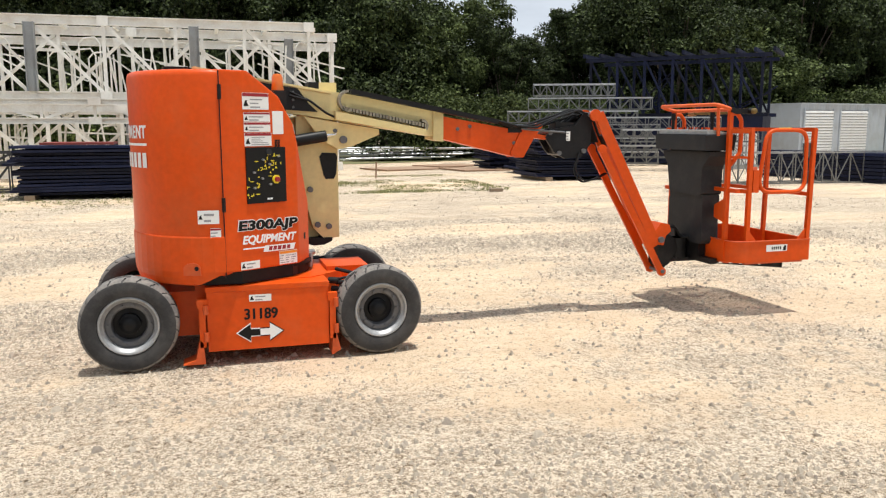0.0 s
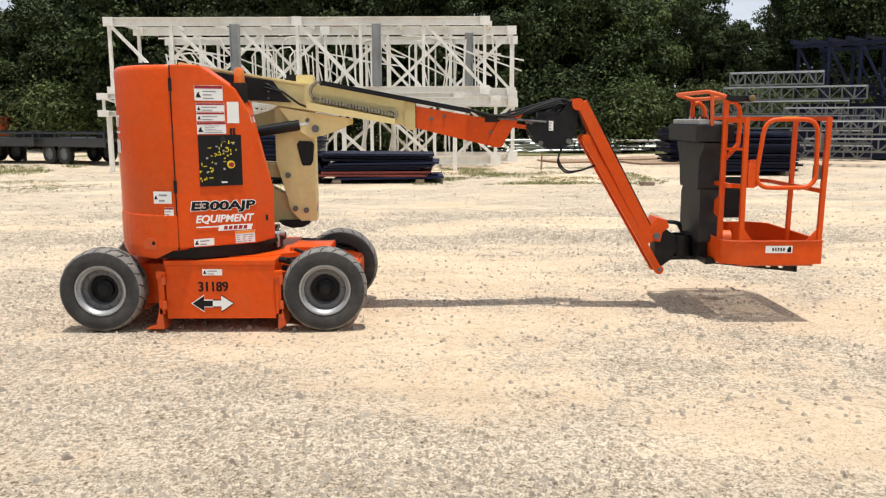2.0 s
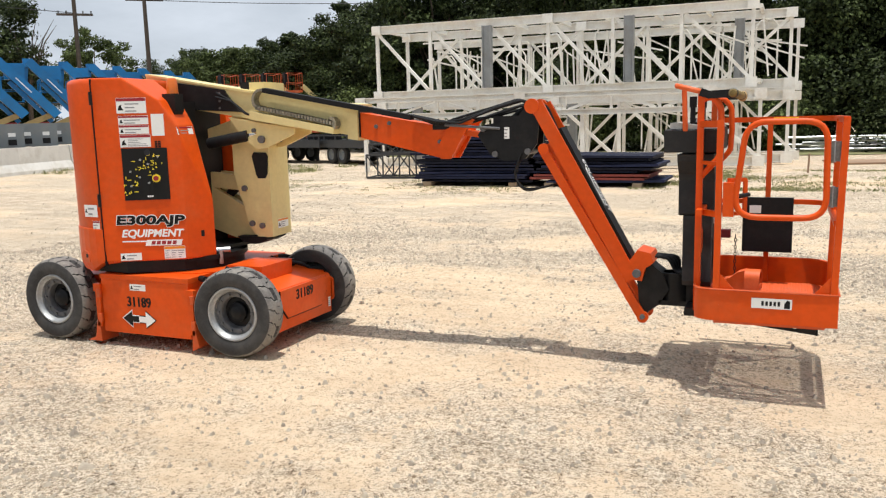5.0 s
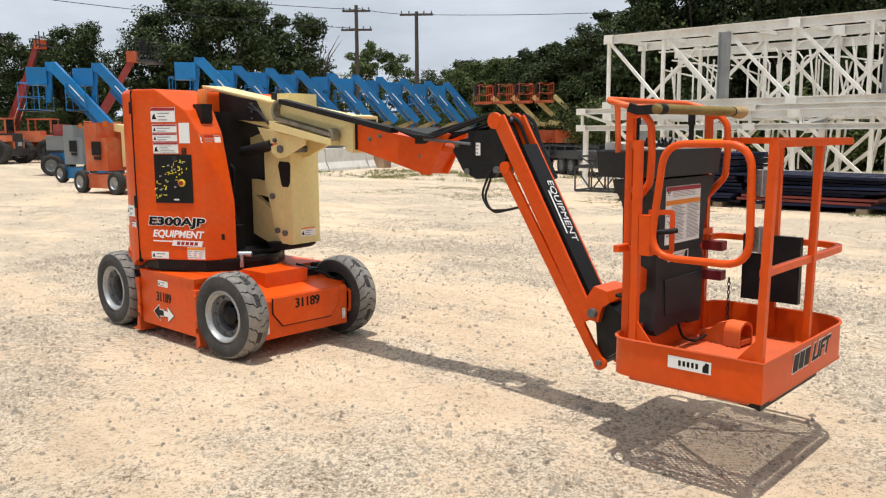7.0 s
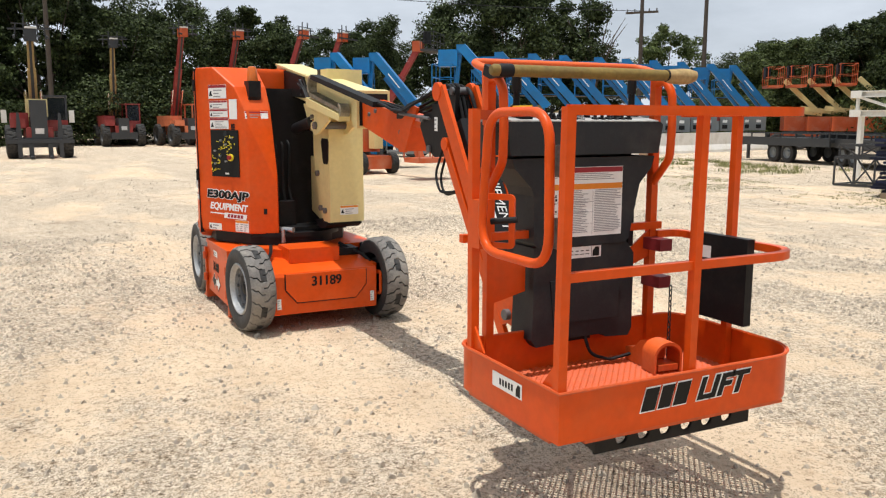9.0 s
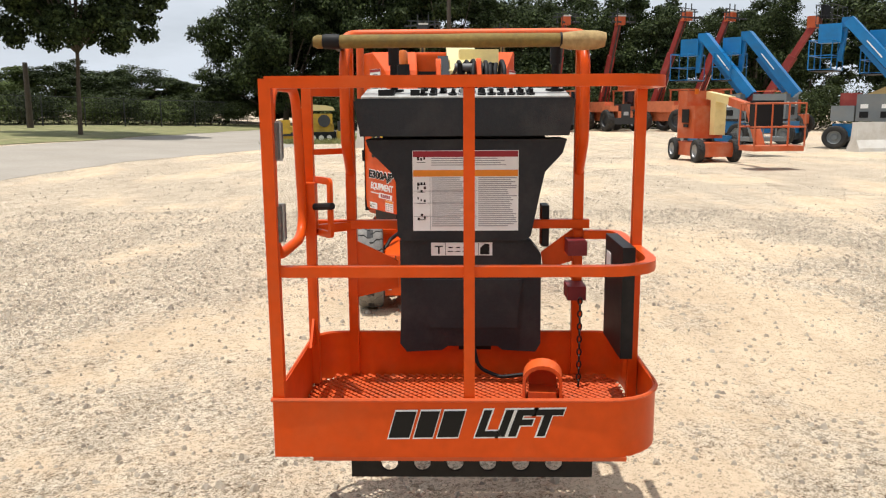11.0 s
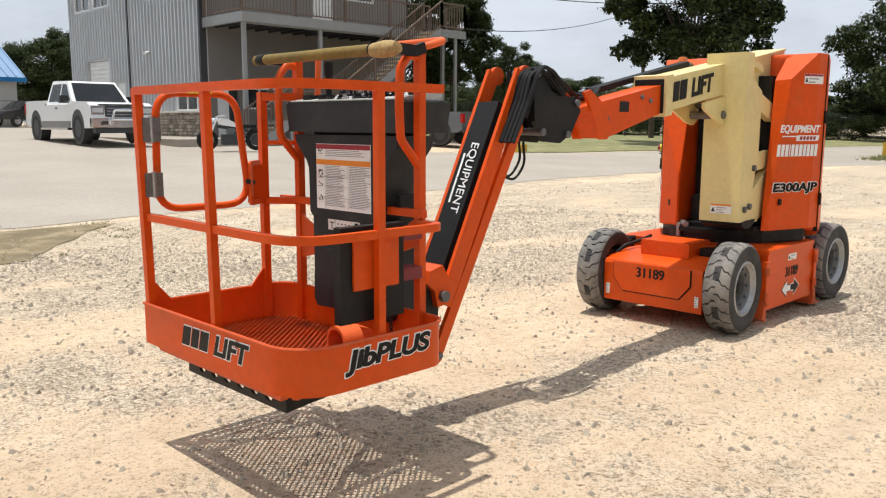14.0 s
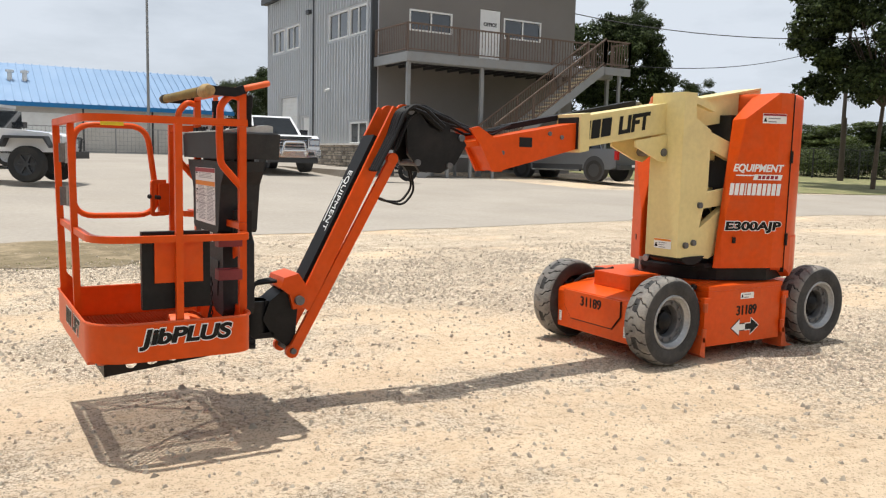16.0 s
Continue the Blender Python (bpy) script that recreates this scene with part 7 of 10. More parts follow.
def row_lift(m, top=4.6, arm=BLUE_PAINT, label="blue boom lift with grey counterweight, parked in a row", drop=2.2, run=0.92):
    """A large parked lift: its boom slopes down from a folded jib box held high to the turntable."""
    l = empty("boom_lift", m)
    tagged(l, label, "boom lift", "parked boom lifts")
    part("chassis", boxed(-1.1, 1.1, -0.5, 0.5, 0.45, 0.90), arm, l, bevel=0.04)
    for x in (-0.95, 0.95):
        for y in (-0.66, 0.66):
            big_wheel(l, x, y, 0.42, 0.28)
    part("counterweight", boxed(-0.35, 0.95, -0.62, 0.62, 1.0, 1.95), GREY_CAST, l, "grey cast counterweight", bevel=0.08)
    part("hood", boxed(-1.15, -0.40, -0.62, 0.62, 1.0, 1.55), GREY_CAST, l, bevel=0.06)
    # black plate painted for the shade of a recess in the casting
    part("recess", boxed(0.93, 0.97, -0.25, 0.25, 1.15, 1.45), RUBBER, l)
    bm = bmesh.new()
    beam(bm, (run * 1.18, 0, top - drop * 1.06), (-run, 0, top), 0.36, 0.36)
    part("main_boom", bm, arm, l, bevel=0.02)
    bm = bmesh.new()
    beam(bm, (run * 0.25, -0.184, top - drop * 0.625), (-run * 0.3, -0.184, top - drop * 0.35), 0.012, 0.04)
    part("boom_mark", bm, WHITE_PRINT, l)
    bm = bmesh.new()
    beam(bm, (run * 0.95, 0.1, top - drop * 1.18), (-run * 0.55, 0.1, top - drop * 0.42), 0.14, 0.16)
    part("boom_link", bm, arm, l, bevel=0.02)
    part("knuckle", boxed(-run - 0.20, -run + 0.10, -0.16, 0.16, top - 0.26, top + 0.10), arm, l, bevel=0.05)
    bm = bmesh.new()
    beam(bm, (-run - 0.06, 0, top), (-run - 0.22, 0, top - 1.45), 0.14, 0.16, (1, 0, 0))
    part("jib", bm, arm, l, bevel=0.02)
    part("jib_box", boxed(-run - 0.92, -run - 0.16, -0.20, 0.30, top - 0.78, top - 0.10), arm, l, bevel=0.03)
    bm = bmesh.new()
    x1 = -run - 0.3
    for z in (top - 1.75, top - 1.25, top - 0.72):
        sweep(bm, [(x1, -0.75, z), (x1, 0.75, z), (x1 - 0.75, 0.75, z), (x1 - 0.75, -0.75, z)], 0.022, 5, closed=True)
    for x in (x1, x1 - 0.75):
        for y in (-0.75, 0, 0.75):
            cyl(bm, (x, y, top - 1.75), (x, y, top - 0.72), 0.02, 5)
    pieces("rail", bm, arm, l)
    part("basket_floor", boxed(x1 - 0.75, x1, -0.75, 0.75, top - 1.80, top - 1.74), RUBBER, l)
    bm = bmesh.new()
    beam(bm, (-0.9, 0, 1.5), (run * 0.95, 0, top - drop - 0.1), 0.22, 0.22)
    part("riser", bm, TAN_PAINT, l, bevel=0.02)
    part("valve_box", boxed(-0.9, -0.3, -0.5, -0.1, 1.55, 2.0), RED_PAINT, l, bevel=0.04)
    for y, w in ((-0.42, 0.2), (0.40, 0.16)):
        part("label", boxed(0.948, 0.956, y - w / 2, y + w / 2, 1.52, 1.66), WHITE_LABEL, l)
    for x in (-0.1, 0.55):
        part("label", boxed(x - 0.12, x + 0.12, -0.628, -0.619, 1.45, 1.6), WHITE_LABEL, l)
        # black plate that paints a shaded gap in the casting
        part("vent", boxed(x - 0.14, x + 0.14, -0.628, -0.619, 1.12, 1.34), RUBBER, l)
    return l


ROW_TOPS = ((-22.62, 13.47), (-23.26, 15.56), (-23.86, 17.56), (-24.48, 19.59), (-25.22, 22.05), (-25.87, 24.19), (-26.58, 26.52), (-27.34, 29.04), (-28.24, 31.99), (-28.98, 34.44))
row = None
for k, (x, y) in enumerate(ROW_TOPS):
    m = Matrix.Translation((x + 0.60, y + 0.80, 0)) @ pose(0, 0, 0, 0, 0, 53 + (k * 7 % 3 - 1) * 1.2) @ Matrix.Diagonal((1, 1, (4.0 + 0.045 * k) / 4.2, 1))
    row = row_lift(m) if row is None else row
    if k:
        copy_thing(row, m)
near_lift = row_lift(Matrix.Translation((-26.9, 10.75, 0)) @ pose(0, 0, 0, 0, 0, 48), 4.3, drop=2.25, run=0.95)
copy_thing(near_lift, Matrix.Translation((-26.2, 12.25, 0)) @ pose(0, 0, 0, 0, 0, 48))


def basket_lift(m, label):
    """A cream lift seen from behind: an orange work basket held up on a sloping cream boom."""
    l = empty("boom_lift", m)
    tagged(l, label, "boom lift", "orange basket lifts")
    part("chassis", boxed(-1.1, 1.1, -0.5, 0.5, 0.45, 0.90), FADED_ORANGE, l, bevel=0.04)
    for x in (-0.95, 0.95):
        for y in (-0.66, 0.66):
            big_wheel(l, x, y, 0.42, 0.28)
    part("hood", boxed(-0.6, 0.95, -0.6, 0.6, 1.0, 1.75), FADED_ORANGE, l, bevel=0.08)
    bm = bmesh.new()
    beam(bm, (1.3, 0, 1.9), (-0.6, 0, 3.7), 0.22, 0.24)
    part("main_boom", bm, CREAM, l, bevel=0.02)
    bm = bmesh.new()
    beam(bm, (1.4, 0, 1.9), (-0.9, 0, 2.2), 0.24, 0.24)
    part("riser", bm, CREAM, l, bevel=0.02)
    work_basket("basket", l, Matrix.Translation((-1.2, 0, 3.3)), FADED_ORANGE, 1.8, 0.8)
    return l


bl = basket_lift(Matrix.Translation((-21.6, 36.6, 0)) @ pose(0, 0, 0, 0, 0, 45), "cream boom lift with a raised orange basket")
for k in range(1, 4):
    copy_thing(bl, Matrix.Translation((-21.6 - 1.25 * k, 36.6 - 0.35 * k, 0)) @ pose(0, 0, 0, 0, 0, 45 + 2 * k))


def leaning_lift(m, boom_top, label):
    """A red straight-boom lift whose boom stands steeply with a basket on its end."""
    l = empty("boom_lift", m)
    tagged(l, label, "boom lift", "red straight-boom lifts")
    part("chassis", boxed(-1.5, 1.5, -0.6, 0.6, 0.55, 1.05), FADED_ORANGE, l, bevel=0.05)
    for x in (-1.15, 1.15):
        for y in (-0.85, 0.85):
            big_wheel(l, x, y, 0.55, 0.38)
    part("hood", boxed(-1.5, 0.9, -0.9, -0.35, 1.1, 1.85), FADED_ORANGE, l, bevel=0.08)
    part("hood", boxed(-1.5, 0.9, 0.35, 0.9, 1.1, 1.85), FADED_ORANGE, l, bevel=0.08)
    bm = bmesh.new()
    sweep(bm, [(-0.9, -0.9, 1.1), (-0.9, -0.9, 2.3), (0.5, -0.9, 2.3), (0.5, -0.9, 1.1)], 0.03, 6)
    sweep(bm, [(-0.9, 0.9, 1.1), (-0.9, 0.9, 2.3), (0.5, 0.9, 2.3), (0.5, 0.9, 1.1)], 0.03, 6)
    part("guard_rail", bm, FADED_ORANGE, l)
    top = Vector(boom_top)
    foot = Vector((-0.9, 0, 1.6))
    bm = bmesh.new()
    beam(bm, foot, foot + (top - foot) * 0.62, 0.34, 0.42)
    part("main_boom", bm, RED_PAINT, l, bevel=0.03)
    bm = bmesh.new()
    beam(bm, foot + (top - foot) * 0.58, top, 0.25, 0.32)
    part("telescope", bm, RED_PAINT, l, bevel=0.03)
    part("boom_head", boxed(top.x - 0.25, top.x + 0.35, -0.26, 0.26, top.z - 0.15, top.z + 0.45), FADED_ORANGE, l, bevel=0.05)
    work_basket("basket", l, Matrix.Translation((top.x + 0.9, 0, top.z - 0.2)), DARK_TRIM, 2.2, 0.8)
    return l


leaning_lift(Matrix.Translation((-39.2, 17.6, 0)) @ pose(0, 0, 0, 0, 0, 48), (1.6, 0, 5.7), "red straight-boom lift with its boom raised steeply")


def small_lift(m, body, base, label):
    """A compact electric lift like the main one, seen from further off."""
    l = empty("boom_lift", m)
    tagged(l, label, "boom lift", "compact boom lifts")
    part("chassis", boxed(-0.85, 0.95, -0.5, 0.5, 0.15, 0.52), base, l, bevel=0.03)
    for x in (-0.8, 0.8):
        for y in (-0.5, 0.5):
            big_wheel(l, x, y, 0.31, 0.2, RIM)
    bm = bmesh.new()
    prism(bm, tail + [(0.28, 0.40), (0.28, -0.40)], 0.62, 1.5)
    prism(bm, tail + [(0.02, 0.52), (0.02, -0.52)], 1.5, 1.9)
    part("hood", bm, body, l, bevel=0.02)
    rect("control_panel", 0.30, 0.36, BLACK_PRINT, l, panel_at((0.02, -0.545, 1.22), (0.97, 0.24, 0), (0, 0, 1)), 0.02)
    part("lettering_bar", boxed(-0.1, 0.2, -0.56, -0.53, 0.92, 1.0), BLACK_PRINT, l)
    part("tower", boxed(0.35, 0.65, 0.0, 0.3, 0.72, 1.75), CREAM, l, bevel=0.02)
    for a, b, mat in (((-0.2, 0.1, 1.8), (1.4, 0.1, 1.62), CREAM), ((1.4, 0.1, 1.60), (2.3, 0.1, 1.45), body)):
        bm = bmesh.new()
        beam(bm, a, b, 0.18, 0.2)
        part("boom", bm, mat, l, bevel=0.02)
    bm = bmesh.new()
    beam(bm, (2.35, 0.1, 1.55), (3.0, 0.12, 0.5), 0.2, 0.12)
    part("jib", bm, body, l, bevel=0.02)
    work_basket("basket", l, pose(3.55, 0.1, 0.45), body, 1.2, 0.75)
    part("beacon", boxed(0.1, 0.18, -0.36, -0.28, 1.8, 1.95), BEACON, l)
    return l


small_lift(Matrix.Translation((-16.1, 6.85, 0)) @ pose(0, 0, 0, 0, 0, 7), FADED_ORANGE, FADED_ORANGE, "orange and cream compact boom lift like the large one, parked")
small_lift(Matrix.Translation((-21.6, 8.6, 0)) @ pose(0, 0, 0, 0, 0, 8), GREY_CAST, BLUE_PAINT, "grey compact boom lift on a blue chassis, parked")


def telehandler(m, mast, height, label, dark=False, reach=1.1):
    """A rough-terrain handler seen from the front, its boom raised straight up behind the cab."""
    h = empty("telehandler", m)
    tagged(h, label, "telehandler", "parked telehandlers")
    body = RED_PAINT if mast is TAN_PAINT else PALE_ORANGE
    part("chassis", boxed(-2.0, 1.9, -0.5, 0.5, 0.65, 1.25), body, h, bevel=0.06)
    for x in (-1.5, 1.4):
        for y in (-1.0, 1.0):
            big_wheel(h, x, y, 0.68, 0.45, DARK_TRIM)
    part("bonnet", boxed(-1.9, 1.0, -1.0, -0.35, 1.2, 1.85), body, h, bevel=0.12)
    part("fender", boxed(0.9, 1.9, -1.05, -0.5, 1.25, 1.6), body, h, bevel=0.08)
    cab = empty("cab", pose(0.2, 0.72, 1.2), h)
    for x in (-0.7, 0.7):
        for y in (-0.38, 0.38):
            part("pillar", boxed(x - 0.04, x + 0.04, y - 0.04, y + 0.04, 0, 1.3), body if not dark else DARK_TRIM, cab)
    part("cab_roof", boxed(-0.78, 0.78, -0.45, 0.45, 1.3, 1.38), body if not dark else DARK_TRIM, cab, bevel=0.03)
    part("cab_base", boxed(-0.75, 0.75, -0.42, 0.42, -0.1, 0.35), body, cab, bevel=0.03)
    part("windscreen", boxed(0.70, 0.715, -0.34, 0.34, 0.35, 1.28), WINDOW_GLASS, cab)
    foot, tip = Vector((-1.6, -0.02, 1.5)), Vector((reach - 1.6, -0.02, height))
    run = tip - foot
    ahead = Vector((0.2, 0, 0))
    bm = bmesh.new()
    beam(bm, foot, foot + run * 0.60, 0.34, 0.42, (1, 0, 0))
    part("main_boom", bm, mast, h, bevel=0.03)
    bm = bmesh.new()
    beam(bm, foot + run * 0.58, tip, 0.26, 0.32, (1, 0, 0))
    part("telescope", bm, mast, h, bevel=0.03)
    # dark strips that paint the shaded gap between the boom's two plates
    bm = bmesh.new()
    beam(bm, foot + ahead * 1.2, foot + run * 0.60 + ahead * 1.2, 0.12, 0.03, (1, 0, 0))
    beam(bm, foot + run * 0.59 + ahead, tip + ahead - run * 0.03, 0.10, 0.03, (1, 0, 0))
    pieces("hose_track", bm, DARK_TRIM, h)
    part("boom_head", boxed(tip.x - 0.15, tip.x + 0.35, -0.24, 0.24, height - 0.35, height + 0.15), DARK_TRIM if mast is TAN_PAINT else FADED_ORANGE, h, bevel=0.05)
    part("head_cap", boxed(tip.x - 0.05, tip.x + 0.38, -0.20, 0.26, height + 0.16, height + 0.24), BARRIER, h, bevel=0.03)
    for y in (-0.30, 0.30):
        bm = bmesh.new()
        cyl(bm, (foot.x + 0.35, y, 1.5), foot + run * 0.34 + Vector((0.1, y, 0)), 0.06, 8)
        part("lift_cylinder", bm, mast, h, smooth=True)
        bm = bmesh.new()
        cyl(bm, foot + run * 0.18 + Vector((0.24, y, 0)), foot + run * 0.36 + Vector((0.24, y, 0)), 0.035, 8)
        part("rod", bm, CHROME, h, smooth=True)
    bm = bmesh.new()
    hx = tip.x + 0.2
    for y in (-0.6, -0.25, 0.3, 0.6):
        beam(bm, (hx, y, height - 0.15), (hx + 0.6, y * 1.1, height - 0.25), 0.06, 0.1)
        beam(bm, (hx, y, height - 0.3), (hx, y * 0.9, height + 0.35 + 0.3 * (abs(y) < 0.4)), 0.05, 0.05)
    beam(bm, (hx, -0.85, height + 0.12), (hx, 0.85, height + 0.20), 0.05, 0.07)
    beam(bm, (hx, -0.7, height + 0.36), (hx, 0.75, height + 0.32), 0.035, 0.04)
    pieces("carriage_bar", bm, DARK_TRIM, h)
    part("front_axle", boxed(1.25, 1.95, -0.75, 0.75, 0.45, 0.85), DARK_TRIM, h, bevel=0.08)
    part("mast_box", boxed(1.0, 1.96, -0.30, 0.30, 0.7, 2.35 if dark else 1.7), DARK_TRIM, h, bevel=0.12)
    part("head_lamp", boxed(1.961, 1.99, -0.16, 0.16, 1.0, 1.22), LAMP_CLEAR, h, bevel=0.02)
    if dark:
        bm = boxed(1.97, 2.1, -1.25, 1.25, 0.62, 0.78)
        for y in (-0.35, 0.35):
            box(bm, 2.0, 2.12, y - 0.09, y + 0.09, 0.05, 0.6)
            box(bm, 2.1, 3.0, y - 0.06, y + 0.06, 0.05, 0.12)
        for y in (-1.05, 1.05):
            prism(bm, ((y * 0.72 - 0.12, 0.62), (y * 0.72 + 0.12, 0.62), (y * 0.72 + 0.04, 1.85), (y * 0.72 - 0.05, 1.85)), 1.96, 2.02, "x")
            box(bm, 2.0, 2.10, y * 0.72 - 0.08, y * 0.72 + 0.08, 0.05, 0.65)
        part("fork_frame", bm, DARK_TRIM, h)
        for y in (-1.25, 1.22):
            part("reflector_plate", boxed(1.9, 1.93, y - 0.10, y + 0.10, 1.45, 1.95), BARRIER, h)
        part("boom_cowl", boxed(0.2, 0.98, -0.40, 0.40, 1.7, 2.42), CREAM, h, bevel=0.08)
    return h


telehandler(Matrix.Translation((-32.6, -1.6, 0)) @ pose(0, 0, 0, 0, 0, 2), TAN_PAINT, 5.2, "faded red telehandler with a dark fork frame and raised tan boom", True)
telehandler(Matrix.Translation((-48.0, 3.0, 0)) @ pose(0, 0, 0, 0, 0, 4), TAN_PAINT, 6.3, "faded red telehandler with a raised tan boom")
t3 = telehandler(Matrix.Translation((-46.6, 6.6, 0)) @ pose(0, 0, 0, 0, 0, 9), RED_PAINT, 6.9, "faded red telehandler with a raised red boom", reach=2.3)
copy_thing(t3, Matrix.Translation((-46.8, 9.9, 0)) @ pose(0, 0, 0, 0, 0, 16))
for x, y, a in ((-44.5, 13.2, 34), (-45.0, 15.9, 38)):
    copy_thing(t3, Matrix.Translation((x, y, 0)) @ pose(0, 0, 0, 0, 0, a))


def trailer(m, label):
    t = empty("flatbed_trailer", m)
    tagged(t, label, "trailer", "flatbed trailers")
    part("deck", boxed(-2.6, 2.6, -1.0, 1.0, 0.78, 0.88), DARK_TRIM, t)
    bm = bmesh.new()
    for y in (-1.02, 1.02):
        box(bm, -2.62, 2.62, y - 0.03, y + 0.03, 0.62, 0.92)
        box(bm, -2.62, 2.62, y - 0.02, y + 0.02, 1.05, 1.10)
        for k in range(7):
            box(bm, -2.6 + 0.86 * k, -2.55 + 0.86 * k, y - 0.02, y + 0.02, 0.9, 1.08)
    part("side_rail", bm, DARK_TRIM, t)
    for x in (-0.35, 0.45):
        for y in (-0.88, 0.88):
            big_wheel(t, x, y, 0.36, 0.2)
    bm = bmesh.new()
    beam(bm, (2.6, -0.8, 0.68), (3.9, 0, 0.6), 0.08, 0.12)
    beam(bm, (2.6, 0.8, 0.68), (3.9, 0, 0.6), 0.08, 0.12)
    box(bm, 3.3, 3.4, -0.05, 0.05, 0.0, 0.7)
    part("drawbar", bm, DARK_TRIM, t)
    bm = boxed(-2.3, -1.5, -0.6, 0.5, 0.88, 1.12)
    part("load", bm, RUBBER, t, bevel=0.04)
    return t


tr = trailer(Matrix.Translation((-14.9, 23.9, 0)) @ pose(0, 0, 0, 0, 0, 168), "black steel flatbed trailer standing in the yard")
copy_thing(tr, Matrix.Translation((-11.2, 23.0, 0)) @ pose(0, 0, 0, 0, 0, 150))

# yellow paver on the grass
pv = empty("road_paver", Matrix.Translation((-31.5, -6.6, 0.0)) @ pose(0, 0, 0, 0, 0, 100))
tagged(pv, "worn yellow road paver parked on grass", "road paver")
for y in (-0.85, 0.55):
    tr = part("track", boxed(-0.75, 0.95, y, y + 0.32, 0.0, 0.46), RUBBER, pv, bevel=0.12)
    for k in range(4):
        bm = bmesh.new()
        cyl(bm, (-0.45 + 0.36 * k, y - 0.01, 0.20), (-0.45 + 0.36 * k, y + 0.33, 0.20), 0.12, 12)
        part("track_roller", bm, BARRIER, tr)
part("body", boxed(-0.70, 0.85, -0.55, 0.55, 0.46, 0.80), YELLOW_PAINT, pv, bevel=0.05)
part("engine_cover", boxed(-0.10, 0.80, -0.60, 0.50, 0.80, 1.28), YELLOW_PAINT, pv, bevel=0.10)
bm = bmesh.new()
cyl(bm, (0.42, -0.66, 0.96), (0.42, -0.58, 0.96), 0.28, 20)
part("fan_grille", bm, DARK_TRIM, pv, smooth=True)
part("control_column", boxed(-0.62, -0.42, -0.30, 0.10, 0.80, 1.36), DARK_TRIM, pv, bevel=0.03)
part("tool_box", boxed(-0.30, 0.10, -0.50, 0.40, 0.80, 1.10), DARK_TRIM, pv, bevel=0.04)
for x in (-0.58, 0.74):
    bm = bmesh.new()
    cyl(bm, (x, -0.35, 0.8), (x, -0.35, 1.50), 0.022, 8)
    part("canopy_post", bm, DARK_TRIM, pv)
bm = bmesh.new()
prism(bm, ((-0.74, 1.46), (-0.62, 1.62), (-0.2, 1.70), (0.5, 1.66), (0.84, 1.58), (0.92, 1.44), (0.80, 1.42), (-0.6, 1.42)), -0.62, 0.55, "y")
part("canopy", bm, CREAM, pv, "sagging tan canopy", bevel=0.06)
part("hopper", boxed(-1.75, -0.80, -0.95, 0.95, 0.12, 0.72), YELLOW_PAINT, pv, bevel=0.12)
part("hopper_wing", boxed(-1.62, -1.10, -1.0, -0.80, 0.40, 1.02), YELLOW_PAINT, pv, bevel=0.06)
# dark plate for the shade of a recess the hopper doesn't have cut
part("hopper_recess", boxed(-1.60, -0.95, -0.985, -0.90, 0.30, 0.46), DARK_TRIM, pv)
part("screed", boxed(1.0, 1.65, -1.1, 1.1, 0.10, 0.50), YELLOW_PAINT, pv, bevel=0.06)
part("screed_box", boxed(1.05, 1.50, -0.8, 0.6, 0.50, 0.92), DARK_TRIM, pv, bevel=0.06)
bm = bmesh.new()
cyl(bm, (-0.6, 0.2, 1.1), (-0.75, 0.2, 1.65), 0.02, 6)
lathe(bm, [(0.17, -0.015), (0.2, 0), (0.17, 0.015)], 16, Matrix.Translation((-0.76, 0.2, 1.66)) @ pose(0, 0, 0, 0, -20, 0), closed=True)
part("steering_wheel", bm, RUBBER, pv)

# ---- the street side: office building, drive, vehicles ----
GX, GY = -10.1, -26.3          # the building's near corner
BZ = 0.72                      # its ground
TOPZ = 9.25


def wall_with_holes(bm, u0, u1, z0, z1, holes, put, thick=0.2):
    """A wall in the plane of u and z, with rectangular openings right through it."""
    us = sorted({u0, u1, *[h[0] for h in holes], *[h[1] for h in holes]})
    zs = sorted({z0, z1, *[h[2] for h in holes], *[h[3] for h in holes]})
    for i in range(len(us) - 1):
        for k in range(len(zs) - 1):
            cu, cz = (us[i] + us[i + 1]) / 2, (zs[k] + zs[k + 1]) / 2
            if any(h[0] < cu < h[1] and h[2] < cz < h[3] for h in holes):
                continue
            put(bm, us[i], us[i + 1], zs[k], zs[k + 1], thick)
    bmesh.ops.remove_doubles(bm, verts=bm.verts, dist=0.0005)


house = empty("office_building", pose(0, 0, 0))
tagged(house, "two-storey grey metal-clad office building with a balcony and outside stairs", "building")
# gable side, at x = GX, running back along -y
gable_open = [(-38.5, -36.75, 6.58, 7.75), (-36.35, -34.65, 6.58, 7.75), (-30.95, -28.83, 6.48, 7.66), (-28.68, -26.95, 6.48, 7.66),
              (-37.4, -35.0, BZ, 4.23), (-28.55, -26.83, 1.86, 2.8), (-34.25, -33.4, BZ, 3.15)]
bm = bmesh.new()
wall_with_holes(bm, -39.2, GY, BZ - 0.3, TOPZ, gable_open, lambda b, u0, u1, z0, z1, th: box(b, GX - th, GX, u0, u1, z0, z1))
part("wall", bm, CLADDING, house, "grey ribbed metal cladding")
bm = bmesh.new()
y = -39.1
